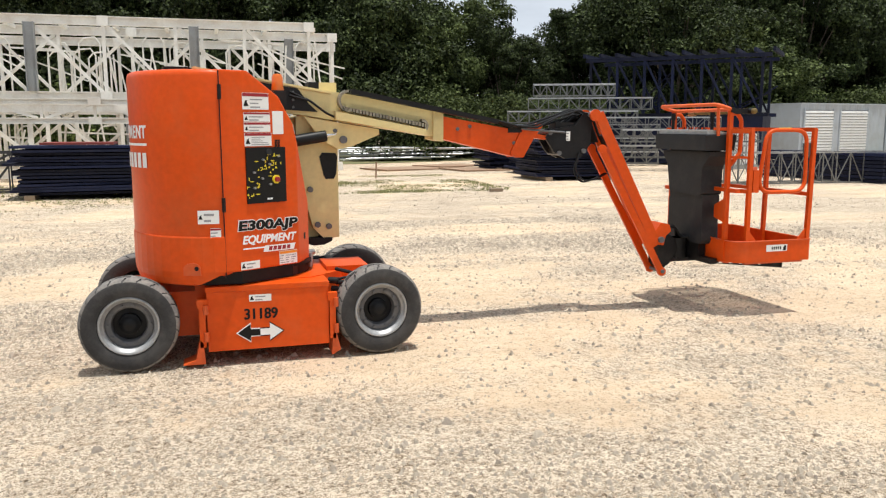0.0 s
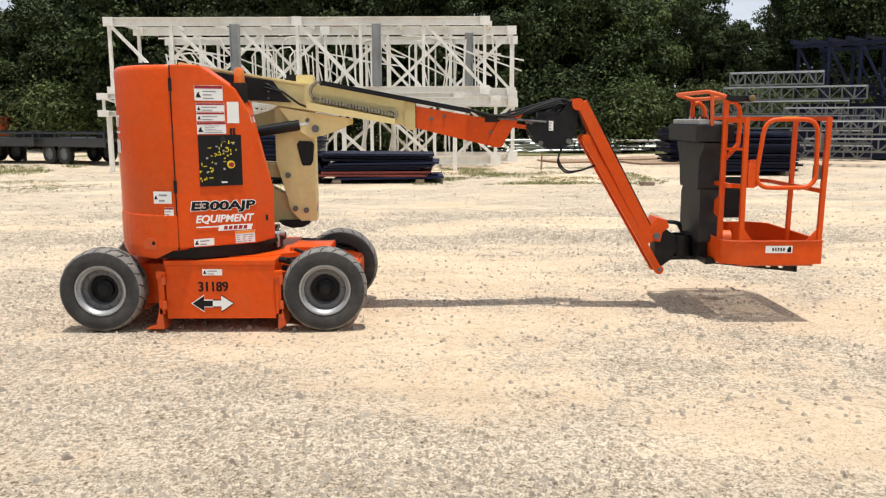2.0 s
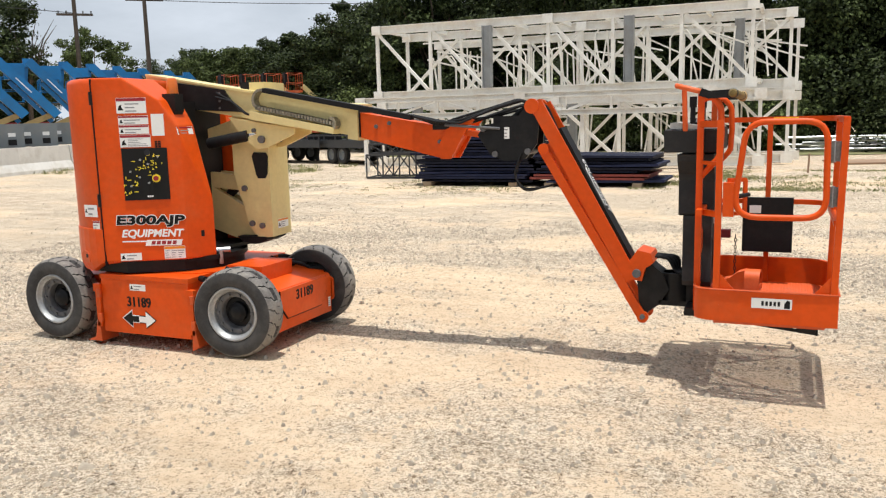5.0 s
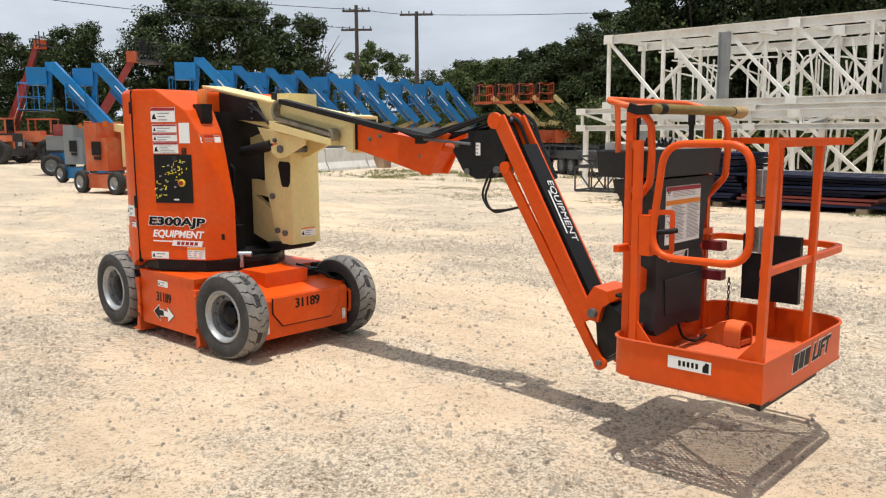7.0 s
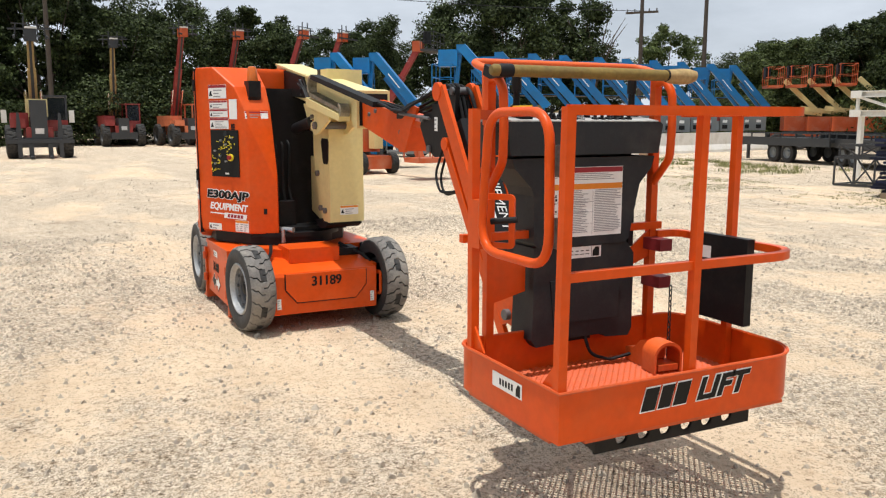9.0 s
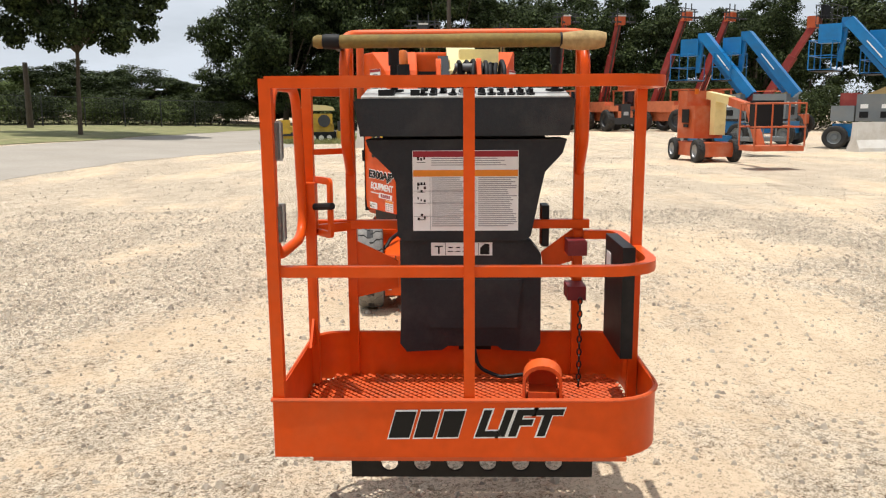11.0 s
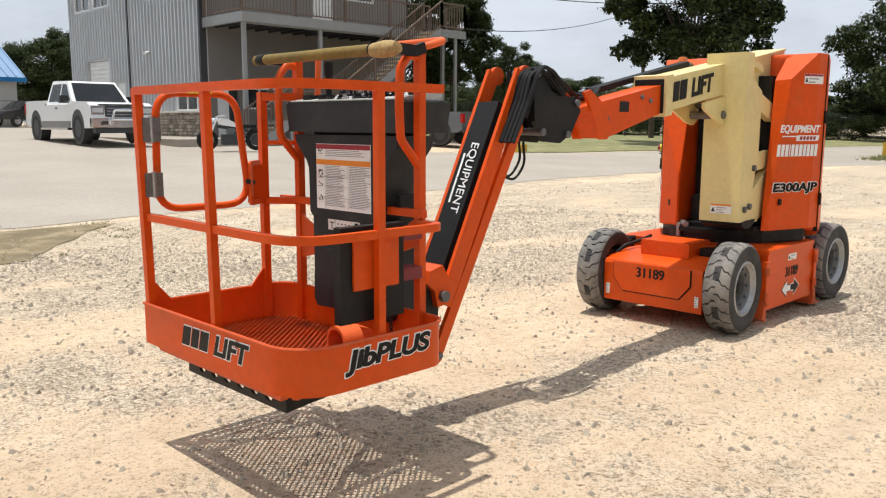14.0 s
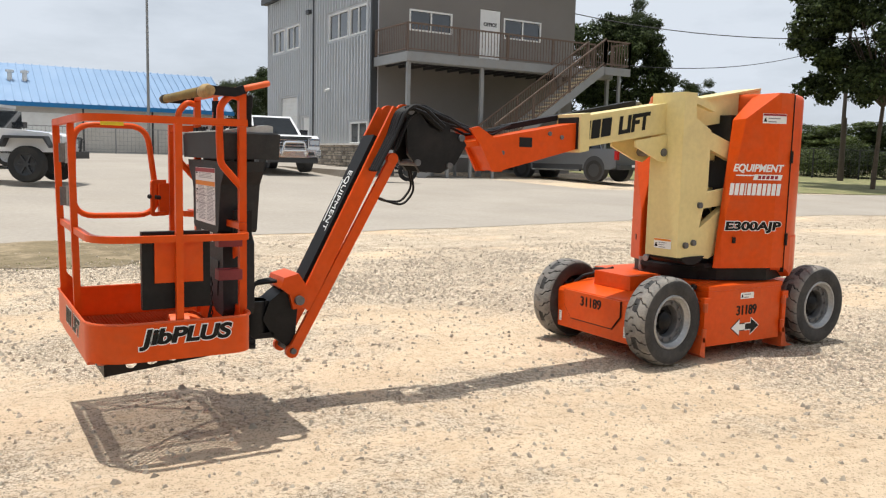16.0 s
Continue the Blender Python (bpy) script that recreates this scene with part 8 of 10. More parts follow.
while y < GY - 0.1:
    zones = sorted([(h[2] - 0.08, h[3] + 0.08) for h in gable_open if h[0] - 0.10 < y < h[1] + 0.10])
    z = 1.85 if y > -33.2 else BZ
    for lo, hi in zones + [(TOPZ, TOPZ)]:
        if lo > z:
            prism(bm, ((GX, y - 0.075), (GX + 0.10, y - 0.05), (GX + 0.10, y + 0.04), (GX, y + 0.065)), z, lo)
        z = max(z, hi)
    y += 0.30
tagged(part("cladding_rib", bm, CLADDING, house), kind="stuff")
# office side, at y = GY, running along -x behind the balcony
office_open = [(-13.8, -11.7, 6.62, 7.5), (-16.35, -15.25, 5.72, 7.9), (-18.6, -16.5, 6.72, 7.62), (-13.3, -11.75, 1.95, 2.80), (-11.6, -10.62, BZ, 3.02)]
bm = bmesh.new()
wall_with_holes(bm, -20.6, GX, BZ - 0.3, TOPZ, office_open, lambda b, u0, u1, z0, z1, th: box(b, u0, u1, GY - th, GY - 0.001, z0, z1))
part("wall", bm, STUCCO, house, "taupe rendered wall")
part("wall", boxed(-20.6, -20.4, -39.2, GY - 0.21, BZ - 0.3, TOPZ), CLADDING, house)
part("wall", boxed(-20.4, GX - 0.21, -39.2, -39.0, BZ - 0.3, TOPZ), CLADDING, house)
bm = bmesh.new()
prism(bm, ((-20.9, TOPZ + 0.02), (GX + 0.35, TOPZ + 0.02), (GX + 0.35, TOPZ + 0.30), (-20.9, TOPZ + 0.30)), -39.5, GY + 0.4, "y")
part("roof", bm, DARK_TRIM, house, "dark roof edge")
for y0 in (-32.6, -26.34):
    part("downpipe", boxed(GX + 0.001, GX + 0.14, y0 - 0.07, y0 + 0.07, BZ, TOPZ), DARK_TRIM, house)
part("corner_trim", boxed(GX - 0.14, GX - 0.001, GY + 0.001, GY + 0.02, BZ, TOPZ), DARK_TRIM, house)


def window(u0, u1, z0, z1, face, bars=1):
    """A framed window set in an opening; face 'x' looks along +x, 'y' along +y."""
    w = empty("window", pose(0, 0, 0), house)
    def piece(nm, a0, a1, c0, c1, d0, d1, mat):
        bm = bmesh.new()
        if face == "x":
            box(bm, GX + d0, GX + d1, a0, a1, c0, c1)
        else:
            box(bm, a0, a1, GY + d0, GY + d1, c0, c1)
        return part(nm, bm, mat, w)
    f = 0.07
    piece("frame", u0, u1, z0, z0 + f, -0.06, 0.03, FRAME_WHITE)
    piece("frame", u0, u1, z1 - f, z1, -0.06, 0.03, FRAME_WHITE)
    piece("frame", u0, u0 + f, z0 + f, z1 - f, -0.06, 0.03, FRAME_WHITE)
    piece("frame", u1 - f, u1, z0 + f, z1 - f, -0.06, 0.03, FRAME_WHITE)
    step = (u1 - u0 - 2 * f) / (bars + 1)
    for k in range(bars + 1):
        piece("pane", u0 + f + k * step, u0 + f + (k + 1) * step - 0.03, z0 + f, z1 - f, -0.05, -0.035, WINDOW_GLASS)
        if k:
            piece("mullion", u0 + f + k * step - 0.04, u0 + f + k * step + 0.02, z0 + f, z1 - f, -0.06, 0.02, FRAME_WHITE)
    return w


for h in gable_open[:4] + [gable_open[5]]:
    window(*h, "x")
for h in (office_open[0], office_open[2], office_open[3]):
    window(*h, "y")
# doors
bm = bmesh.new()
for k in range(18):
    z = BZ + (4.23 - BZ) * k / 18
    box(bm, GX - 0.15, GX - 0.11, -37.4, -35.0, z, z + 0.18)
shut = part("shutter_door", boxed(GX - 0.17, GX - 0.151, -37.4, -35.0, BZ, 4.23), DOOR_WHITE, house, "white roller door")
pieces("slat", bm, DOOR_WHITE, shut)
part("side_door", boxed(GX - 0.12, GX - 0.06, -34.25, -33.4, BZ, 3.15), DOOR_WHITE, house)
od = part("office_door", boxed(-16.33, -15.27, GY - 0.10, GY - 0.03, 5.74, 7.88), DOOR_WHITE, house, "white office door")
lettering("sign", "OFFICE", 0.22, BLACK_PRINT, od, panel_at((-15.8, GY - 0.028, 7.25), (-1, 0, 0), (0, 0, 1)), bold=0.008)
part("ground_door", boxed(-11.14, -10.62, GY - 0.10, GY - 0.04, BZ, 3.0), DOOR_WHITE, house, "white door standing ajar")
# solid dark block in place of the unlit room behind the door
part("dark_room", boxed(-11.7, -10.5, GY - 1.6, GY - 0.25, BZ, 3.1), DARK_TRIM, house)
bm = bmesh.new()
cyl(bm, (GX + 0.02, -30.75, 4.35), (GX + 0.35, -30.6, 4.25), 0.06, 10)
box(bm, GX, GX + 0.05, -30.85, -30.65, 4.25, 4.5)
part("wall_camera", bm, FRAME_WHITE, house)
bm = boxed(GX, GX + 0.22, -33.35, -33.0, 8.0, 8.18)
part("wall_lamp", bm, DARK_TRIM, house)
# rubble stone plinth: courses of single stones
plinth = part("plinth", boxed(GX + 0.002, GX + 0.10, -33.1, GY + 0.0, BZ - 0.25, 1.80), MORTAR, house, "rubble stone plinth")
part("plinth_cap", boxed(GX + 0.003, GX + 0.22, -33.15, GY + 0.05, 1.80, 1.88), BARRIER, house)
rng = random.Random(77)
stone_meshes = []
for k in range(6):
    bm = bmesh.new()
    n = 9
    pts = [(0.5 * math.copysign(abs(math.cos(a)) ** 0.45, math.cos(a)) * rng.uniform(0.82, 1.02), 0.5 * math.copysign(abs(math.sin(a)) ** 0.45, math.sin(a)) * rng.uniform(0.82, 1.02)) for a in (2 * math.pi * (q + 0.3) / n for q in range(n))]
    a = [bm.verts.new((0.0, *p)) for p in pts]
    b = [bm.verts.new((1.0, p[0] * 0.8, p[1] * 0.8)) for p in pts]
    bm.faces.new(b)
    for q in range(n):
        w = (q + 1) % n
        bm.faces.new((a[q], a[w], b[w], b[q]))
    me = bpy.data.meshes.new("stone")
    bmesh.ops.recalc_face_normals(bm, faces=bm.faces)
    bm.to_mesh(me)
    bm.free()
    me.materials.append(STONE)
    stone_meshes.append(me)
z = BZ - 0.12
while z < 1.72:
    hgt = rng.uniform(0.09, 0.19)
    y = -33.0 + rng.uniform(0, 0.2)
    while y < GY - 0.1:
        wd = rng.uniform(0.14, 0.48)
        shared("stone", rng.choice(stone_meshes), plinth, Matrix.Translation((GX + 0.095, y + wd / 2, z + hgt / 2)) @ Matrix.Diagonal((rng.uniform(0.03, 0.07), wd * 0.98, hgt * 0.98, 1)))
        y += wd
    z += hgt
# balcony
BF, BY1 = 5.36, -23.5
balc = empty("balcony", pose(0, 0, 0), house)
part("deck", boxed(-20.4, GX, GY + 0.005, BY1, BF - 0.12, BF), WOOD, balc)
part("edge_beam", boxed(-20.45, GX + 0.03, BY1, BY1 + 0.12, BF - 0.36, BF - 0.005), GREY_PAINT, balc)
part("edge_beam", boxed(GX - 0.10, GX + 0.03, GY + 0.03, BY1 - 0.005, BF - 0.36, BF - 0.005), GREY_PAINT, balc)
for k in range(17):
    part("joist", boxed(-20.3 + 0.6 * k, -20.22 + 0.6 * k, GY + 0.006, BY1 - 0.21, BF - 0.34, BF - 0.121), DARK_TRIM, balc)
part("edge_beam", boxed(-20.45, GX - 0.11, BY1 - 0.2, BY1 - 0.005, BF - 0.40, BF - 0.125), GREY_PAINT, balc)


def railing_run(name, a, b, z_a, z_b, h=1.07, gap=0.145, parent=None, mat=RUST_RAIL):
    r = empty(name, pose(0, 0, 0), parent)
    a, b = Vector((*a, z_a)), Vector((*b, z_b))
    for dz, t in ((h, 0.06), (0.10, 0.045)):
        bm = bmesh.new()
        beam(bm, a + Vector((0, 0, dz)), b + Vector((0, 0, dz)), t, t)
        part("rail", bm, mat, r)
    n = int((b - a).length / gap)
    bm = boxed(-0.011, 0.011, -0.011, 0.011, 0.10, h)
    first = part("baluster", bm, mat, r, at=Matrix.Translation(a))
    for k in range(1, n + 1):
        shared("baluster", first.data, r, Matrix.Translation(a + (b - a) * (k / n)))
    m = max(1, int((b - a).length / 1.9))
    for k in range(m + 1):
        p = a + (b - a) * (k / m)
        part("post", boxed(-0.035, 0.035, -0.035, 0.035, 0, h + 0.03), mat, r, at=Matrix.Translation(p))
    return r


railing_run("front_railing", (GX - 0.02, BY1 + 0.04), (-19.4, BY1 + 0.04), BF, BF, parent=balc)
railing_run("side_railing", (GX - 0.02, GY + 0.1), (GX - 0.02, BY1), BF, BF, parent=balc)
for x in (GX - 0.12, -13.6, -17.6, -20.3):
    part("column", boxed(x - 0.075, x + 0.075, BY1 - 0.13, BY1 - 0.0051, 0.3, BF - 0.30), GREY_PAINT, balc)
# stairs along the balcony front, going down towards +x
SY0, SY1, SX0, SX1 = BY1 + 0.13, BY1 + 1.25, -18.95, -13.4
MZ, MX1, FX1 = 1.52, -11.2, -10.0      # the lower landing and the foot of the short flight
stair = empty("staircase", pose(0, 0, 0))
tagged(stair, "grey steel outside staircase with tan treads and brown railings", "staircase")
gz1 = height_at(FX1, SY1)


def flight(x0, x1, z0, z1, steps):
    for k in range(steps):
        t = (k + 1) / steps
        x, z = x0 + (x1 - x0) * t, z0 - (z0 - z1) * t
        part("tread", boxed(x - 0.30, x, SY0 + 0.05, SY1 - 0.05, z + 0.02, z + 0.07), TREAD, stair)
    for y in (SY0, SY1):
        bm = bmesh.new()
        beam(bm, (x0, y, z0 - 0.12), (x1, y, z1 - 0.08), 0.05, 0.32)
        part("stringer", bm, GREY_PAINT, stair)
        railing_run("railing", (x0, y), (x1, y), z0 + 0.06, z1 + 0.10, parent=stair)


flight(SX0, SX1, BF, MZ, 21)
flight(MX1, FX1, MZ, gz1 + 0.08, 5)
part("landing", boxed(SX1, MX1, SY0 - 0.02, SY1 + 0.02, MZ - 0.14, MZ - 0.02), GREY_PAINT, stair)
for y in (SY0, SY1):
    railing_run("landing_railing", (SX1 + 0.05, y), (MX1 - 0.05, y), MZ - 0.02, MZ - 0.02, parent=stair)
    for x in (SX1 + 0.06, 0.5 * (SX1 + MX1), MX1 - 0.06):
        part("column", boxed(x - 0.05, x + 0.05, y - 0.05, y + 0.05, 0.2, MZ - 0.141), GREY_PAINT, stair)
part("landing", boxed(SX0 - 1.4, SX0, SY0 - 0.12, SY1, BF - 0.14, BF - 0.02), GREY_PAINT, stair)
part("landing_beam", boxed(SX0 - 1.42, SX0 + 0.02, SY1 - 0.02, SY1 + 0.06, BF - 0.34, BF - 0.02), GREY_PAINT, stair)
railing_run("landing_railing", (SX0 - 1.4, SY1), (SX0, SY1), BF, BF, parent=stair)
railing_run("landing_railing", (SX0 - 1.4, SY0), (SX0 - 1.4, SY1), BF, BF, parent=stair)
part("column", boxed(SX0 - 0.96, SX0 - 0.84, SY1 - 0.12, SY1 - 0.021, 0.2, BF - 0.141), GREY_PAINT, stair)
# the raised walk
kerb = part("kerb", boxed(GX + 0.3, -6.9, -33, -22.4, 0.2, height_at(0, -25) + 0.16), CONCRETE, bevel=0.05)
tagged(kerb, "raised concrete walk along the building", "kerb", kind="structure")


def road_wheel(parent, x, y, r, w=0.24, rim=RIM):
    wh = empty("wheel", Matrix.Translation((x, y, r)) @ pose(0, 0, 0, 90, 0, 0), parent)
    bm = bmesh.new()
    lathe(bm, [(r * 0.62, -w / 2), (r * 0.93, -w / 2), (r, -w * 0.34), (r, w * 0.34), (r * 0.93, w / 2), (r * 0.62, w / 2)], 26, closed=True)
    part("tyre", bm, DARK_TYRE, wh, smooth=True)
    bm = bmesh.new()
    for s in (-1, 1):
        lathe(bm, [(0.0, s * w * 0.36), (r * 0.16, s * w * 0.36), (r * 0.2, s * w * 0.2), (r * 0.5, s * w * 0.28), (r * 0.62, s * w * 0.46)], 20)
        for k in range(6):
            m = pose(0, 0, 0, 0, 0, 60 * k)
            box(bm, r * 0.15, r * 0.58, -0.022, 0.022, min(s * w * 0.22, s * w * 0.4), max(s * w * 0.22, s * w * 0.4), m)
    part("rim", bm, rim, wh)
    return wh


def pickup(m, paint, lower, label, crew=True, bar=True):
    """A crew-cab pickup, nose along +x, standing on z = 0."""
    p = empty("pickup_truck", m)
    tagged(p, label, "pickup truck", "parked vehicles")
    L, W = 5.8, 1.94
    prof = [(-2.85, 0.55), (-2.85, 1.12), (-0.95, 1.14), (-0.95, 1.10), (1.30, 1.10), (1.50, 1.19), (2.62, 1.14), (2.82, 1.06), (2.86, 0.95), (2.90, 0.55), (2.75, 0.42), (-2.6, 0.45)]
    bm = bmesh.new()
    prism(bm, prof, -W / 2, W / 2, "y")
    body = part("body", bm, paint, p, bevel=0.05)
    bm = bmesh.new()
    vs = []
    low = [(-0.95, 1.10), (1.35, 1.10)]
    for y, inset in ((-1, 0), (1, 0)):
        pass
    pts = [(-0.92, 1.09, 0.93), (1.42, 1.09, 0.93), (0.62, 1.80, 0.74), (-0.70, 1.82, 0.74)]
    a = [bm.verts.new((x, -y, z)) for x, z, y in pts]
    b = [bm.verts.new((x, y, z)) for x, z, y in pts]
    bm.faces.new(a)
    bm.faces.new(b[::-1])
    for k in range(4):
        j = (k + 1) % 4
        bm.faces.new((a[k], b[k], b[j], a[j]))
    part("cab", bm, paint, p, bevel=0.05)
    # windows slightly proud of the cab
    def pane(pts3, nm="window"):
        bm = bmesh.new()
        bm.faces.new([bm.verts.new(q) for q in pts3])
        r = bmesh.ops.extrude_face_region(bm, geom=bm.faces[:])
        part(nm, bm, CAR_GLASS, p)
    for s in (-1, 1):
        def side(x, z):
            t = (z - 1.09) / 0.73
            return (x, s * (0.93 - 0.19 * t + 0.008), z)
        pane([side(0.25, 1.20), side(1.15, 1.20), side(0.58, 1.70), side(0.25, 1.72)])
        pane([side(-0.72, 1.20), side(0.15, 1.20), side(0.15, 1.72), side(-0.62, 1.72)])
    pane([(1.36, -0.80, 1.16), (1.36, 0.80, 1.16), (0.70, 0.68, 1.745), (0.70, -0.68, 1.745)], "windscreen")
    pane([(-0.895, 0.76, 1.24), (-0.895, -0.76, 1.24), (-0.735, -0.64, 1.74), (-0.735, 0.64, 1.74)], "rear_window")
    part("bed_opening", boxed(-2.72, -1.05, -0.78, 0.78, 1.118, 1.135), DARK_TRIM, p)
    bm = bmesh.new()
    for s in (-1, 1):
        box(bm, -2.85, -0.95, min(s * 0.80, s * 0.965), max(s * 0.80, s * 0.965), 1.10, 1.24)
    box(bm, -2.87, -2.76, -0.965, 0.965, 0.80, 1.24)
    part("bed_side", bm, paint, p, bevel=0.03)
    part("lower_panel", boxed(-1.3, 1.25, -W / 2 - 0.012, W / 2 + 0.012, 0.42, 0.62), lower, p, bevel=0.02)
    for x in (-1.85, 1.85):
        bm = bmesh.new()
        cyl(bm, (x, -W / 2 - 0.006, 0.46), (x, -W / 2 + 0.3, 0.46), 0.50, 24)
        cyl(bm, (x, W / 2 - 0.3, 0.46), (x, W / 2 + 0.006, 0.46), 0.50, 24)
        pieces("wheel_arch", bm, DARK_TRIM, p)
        for y in (-0.86, 0.86):
            road_wheel(p, x, y, 0.41)
    part("grille", boxed(2.80, 2.925, -0.54, 0.54, 0.74, 1.05), DARK_TRIM, p, bevel=0.02)
    for k in range(3):
        part("grille_bar", boxed(2.92, 2.945, -0.50, 0.50, 0.79 + 0.085 * k, 0.825 + 0.085 * k), CHROME, p, bevel=0.008)
    if bar:
        part("hood_deflector", boxed(2.74, 2.86, -0.70, 0.70, 1.07, 1.10), CAR_DARK, p, bevel=0.02)
    part("bumper", boxed(2.80, 3.02, -0.97, 0.97, 0.44, 0.70), CHROME, p, bevel=0.05)
    part("air_dam", boxed(2.78, 2.96, -0.88, 0.88, 0.28, 0.439), DARK_TRIM, p, bevel=0.03)
    for y in (-0.62, 0.62):
        part("fog_lamp", boxed(3.015, 3.03, y - 0.10, y + 0.10, 0.52, 0.62), DARK_TRIM, p)
    part("rear_bumper", boxed(-3.02, -2.84, -0.95, 0.95, 0.46, 0.64), CHROME if bar else DARK_TRIM, p, bevel=0.04)
    for s in (-1, 1):
        part("headlight", boxed(2.70, 2.91, min(s * 0.58, s * 0.955), max(s * 0.58, s * 0.955), 0.80, 1.05), CHROME, p, bevel=0.03)
        part("lamp_glass", boxed(2.905, 2.918, min(s * 0.61, s * 0.92), max(s * 0.61, s * 0.92), 0.86, 0.99), LAMP_CLEAR, p)
        part("tail_light", boxed(-2.89, -2.78, min(s * 0.82, s * 0.985), max(s * 0.82, s * 0.985), 0.82, 1.16), LAMP_RED, p, bevel=0.02)
        part("mirror", boxed(0.98, 1.14, min(s * 0.95, s * 1.20), max(s * 0.95, s * 1.20), 1.14, 1.36), paint if not bar else CAR_DARK, p, bevel=0.04)
        part("door_handle", boxed(0.02, 0.18, min(s * 0.965, s * 0.99), max(s * 0.965, s * 0.99), 0.98, 1.02), DARK_TRIM, p)
        part("running_board", boxed(-1.2, 1.2, min(s * 0.90, s * 1.06), max(s * 0.90, s * 1.06), 0.36, 0.42), CHROME, p)
    if bar:
        bm = bmesh.new()
        sweep(bm, bend([(2.95, -0.42, 0.46), (3.10, -0.42, 0.60), (3.10, -0.34, 0.92), (3.10, 0.34, 0.92), (3.10, 0.42, 0.60), (2.95, 0.42, 0.46)], 0.08), 0.035, 8)
        sweep(bm, [(3.10, -0.42, 0.66), (3.10, 0.42, 0.66)], 0.03, 8)
        part("bull_bar", bm, CHROME, p, smooth=True)
    part("plate_bar", boxed(-3.035, -3.02, -0.15, 0.15, 0.55, 0.65), WHITE_LABEL, p)
    return p


def car_at(x, y, deg):
    return Matrix.Translation((x, y, height_at(x, y) + 0.045)) @ pose(0, 0, 0, 0, 0, deg)


pickup(car_at(-5.25, -25.6, 90) @ Matrix.Diagonal((1, 1.04, 1.10, 1)), CAR_WHITE, CAR_GREY, "white crew-cab pickup with a chrome bull bar, parked on the drive")
pickup(car_at(-16.9, -21.7, -78), CAR_SILVER, DARK_TRIM, "silver crew-cab pickup parked beside the staircase", bar=False)

# white off-roader
jeep = empty("off_roader", car_at(4.0, -19.4, 150))
tagged(jeep, "white hard-topped off-roader with black fenders and big tyres", "off-roader", "parked vehicles")
bm = bmesh.new()
prism(bm, ((-1.9, 0.75), (-1.9, 1.25), (0.45, 1.28), (0.55, 1.32), (1.75, 1.22), (1.85, 1.15), (1.85, 0.75)), -0.72, 0.72, "y")
part("body", bm, CAR_WHITE, jeep, bevel=0.05)
bm = bmesh.new()
prism(bm, ((-1.85, 1.25), (0.40, 1.28), (0.20, 1.85), (-1.80, 1.87)), -0.70, 0.70, "y")
part("cabin", bm, CAR_WHITE, jeep, bevel=0.06)
part("hard_top", boxed(-1.85, 0.25, -0.72, 0.72, 1.84, 1.92), CAR_WHITE, jeep, bevel=0.04)
for s in (-1, 1):
    part("side_window", boxed(-1.7, 0.15, min(s * 0.70, s * 0.715), max(s * 0.70, s * 0.715), 1.36, 1.76), CAR_GLASS, jeep)
    for x in (-1.3, 1.25):
        bm = bmesh.new()
        prism(bm, ((x - 0.58, 0.86), (x - 0.46, 1.08), (x + 0.46, 1.08), (x + 0.60, 0.86), (x + 0.60, 0.92), (x + 0.50, 1.14), (x - 0.50, 1.14), (x - 0.62, 0.92)), min(s * 0.70, s * 0.98), max(s * 0.70, s * 0.98), "y")
        part("fender", bm, DARK_TRIM, jeep)
        road_wheel(jeep, x, s * 0.80, 0.45, 0.30, DARK_TRIM)
    part("headlight", boxed(1.84, 1.90, min(s * 0.35, s * 0.58), max(s * 0.35, s * 0.58), 0.98, 1.18), LAMP_CLEAR, jeep, bevel=0.03)
    part("mirror", boxed(0.30, 0.42, min(s * 0.72, s * 0.95), max(s * 0.72, s * 0.95), 1.36, 1.52), CAR_DARK, jeep, bevel=0.02)
part("windscreen", boxed(0.33, 0.42, -0.66, 0.66, 1.32, 1.78), CAR_GLASS, jeep)
part("bumper", boxed(1.95, 2.12, -0.75, 0.75, 0.60, 0.78), DARK_TRIM, jeep, bevel=0.03)
bm = bmesh.new()
sweep(bm, bend([(2.05, -0.35, 0.75), (2.1, -0.35, 1.12), (2.1, 0.35, 1.12), (2.05, 0.35, 0.75)], 0.08), 0.03, 8)
part("bumper_hoop", bm, DARK_TRIM, jeep)


def plain_car(m, paint, label, top=1.45):
    c = empty("parked_car", m)
    tagged(c, label, "car", "parked vehicles")
    bm = bmesh.new()
    prism(bm, ((-2.3, 0.45), (-2.35, 0.95), (-1.9, 1.02), (1.1, 0.98), (2.1, 0.85), (2.3, 0.70), (2.3, 0.40)), -0.9, 0.9, "y")
    part("body", bm, paint, c, bevel=0.08)
    bm = bmesh.new()
    prism(bm, ((-2.0, 0.98), (1.15, 0.96), (0.35, top), (-1.6, top)), -0.78, 0.78, "y")
    part("cabin", bm, CAR_GLASS, c, bevel=0.08)
    part("roof", boxed(-1.55, 0.30, -0.76, 0.76, top - 0.01, top + 0.03), paint, c, bevel=0.02)
    for x in (-1.4, 1.4):
        for y in (-0.82, 0.82):
            road_wheel(c, x, y, 0.33, 0.2)
    for s in (-1, 1):
        part("tail_light", boxed(-2.37, -2.30, min(s * 0.6, s * 0.88), max(s * 0.6, s * 0.88), 0.78, 0.92), LAMP_RED, c)
    return c


plain_car(car_at(-10.6, -47.6, 20), CAR_DARK, "black saloon car parked by the far fence")
plain_car(car_at(4.2, -26.0, 150), CAR_DARK, "black estate car with a tall roof, parked on the drive", 1.8)

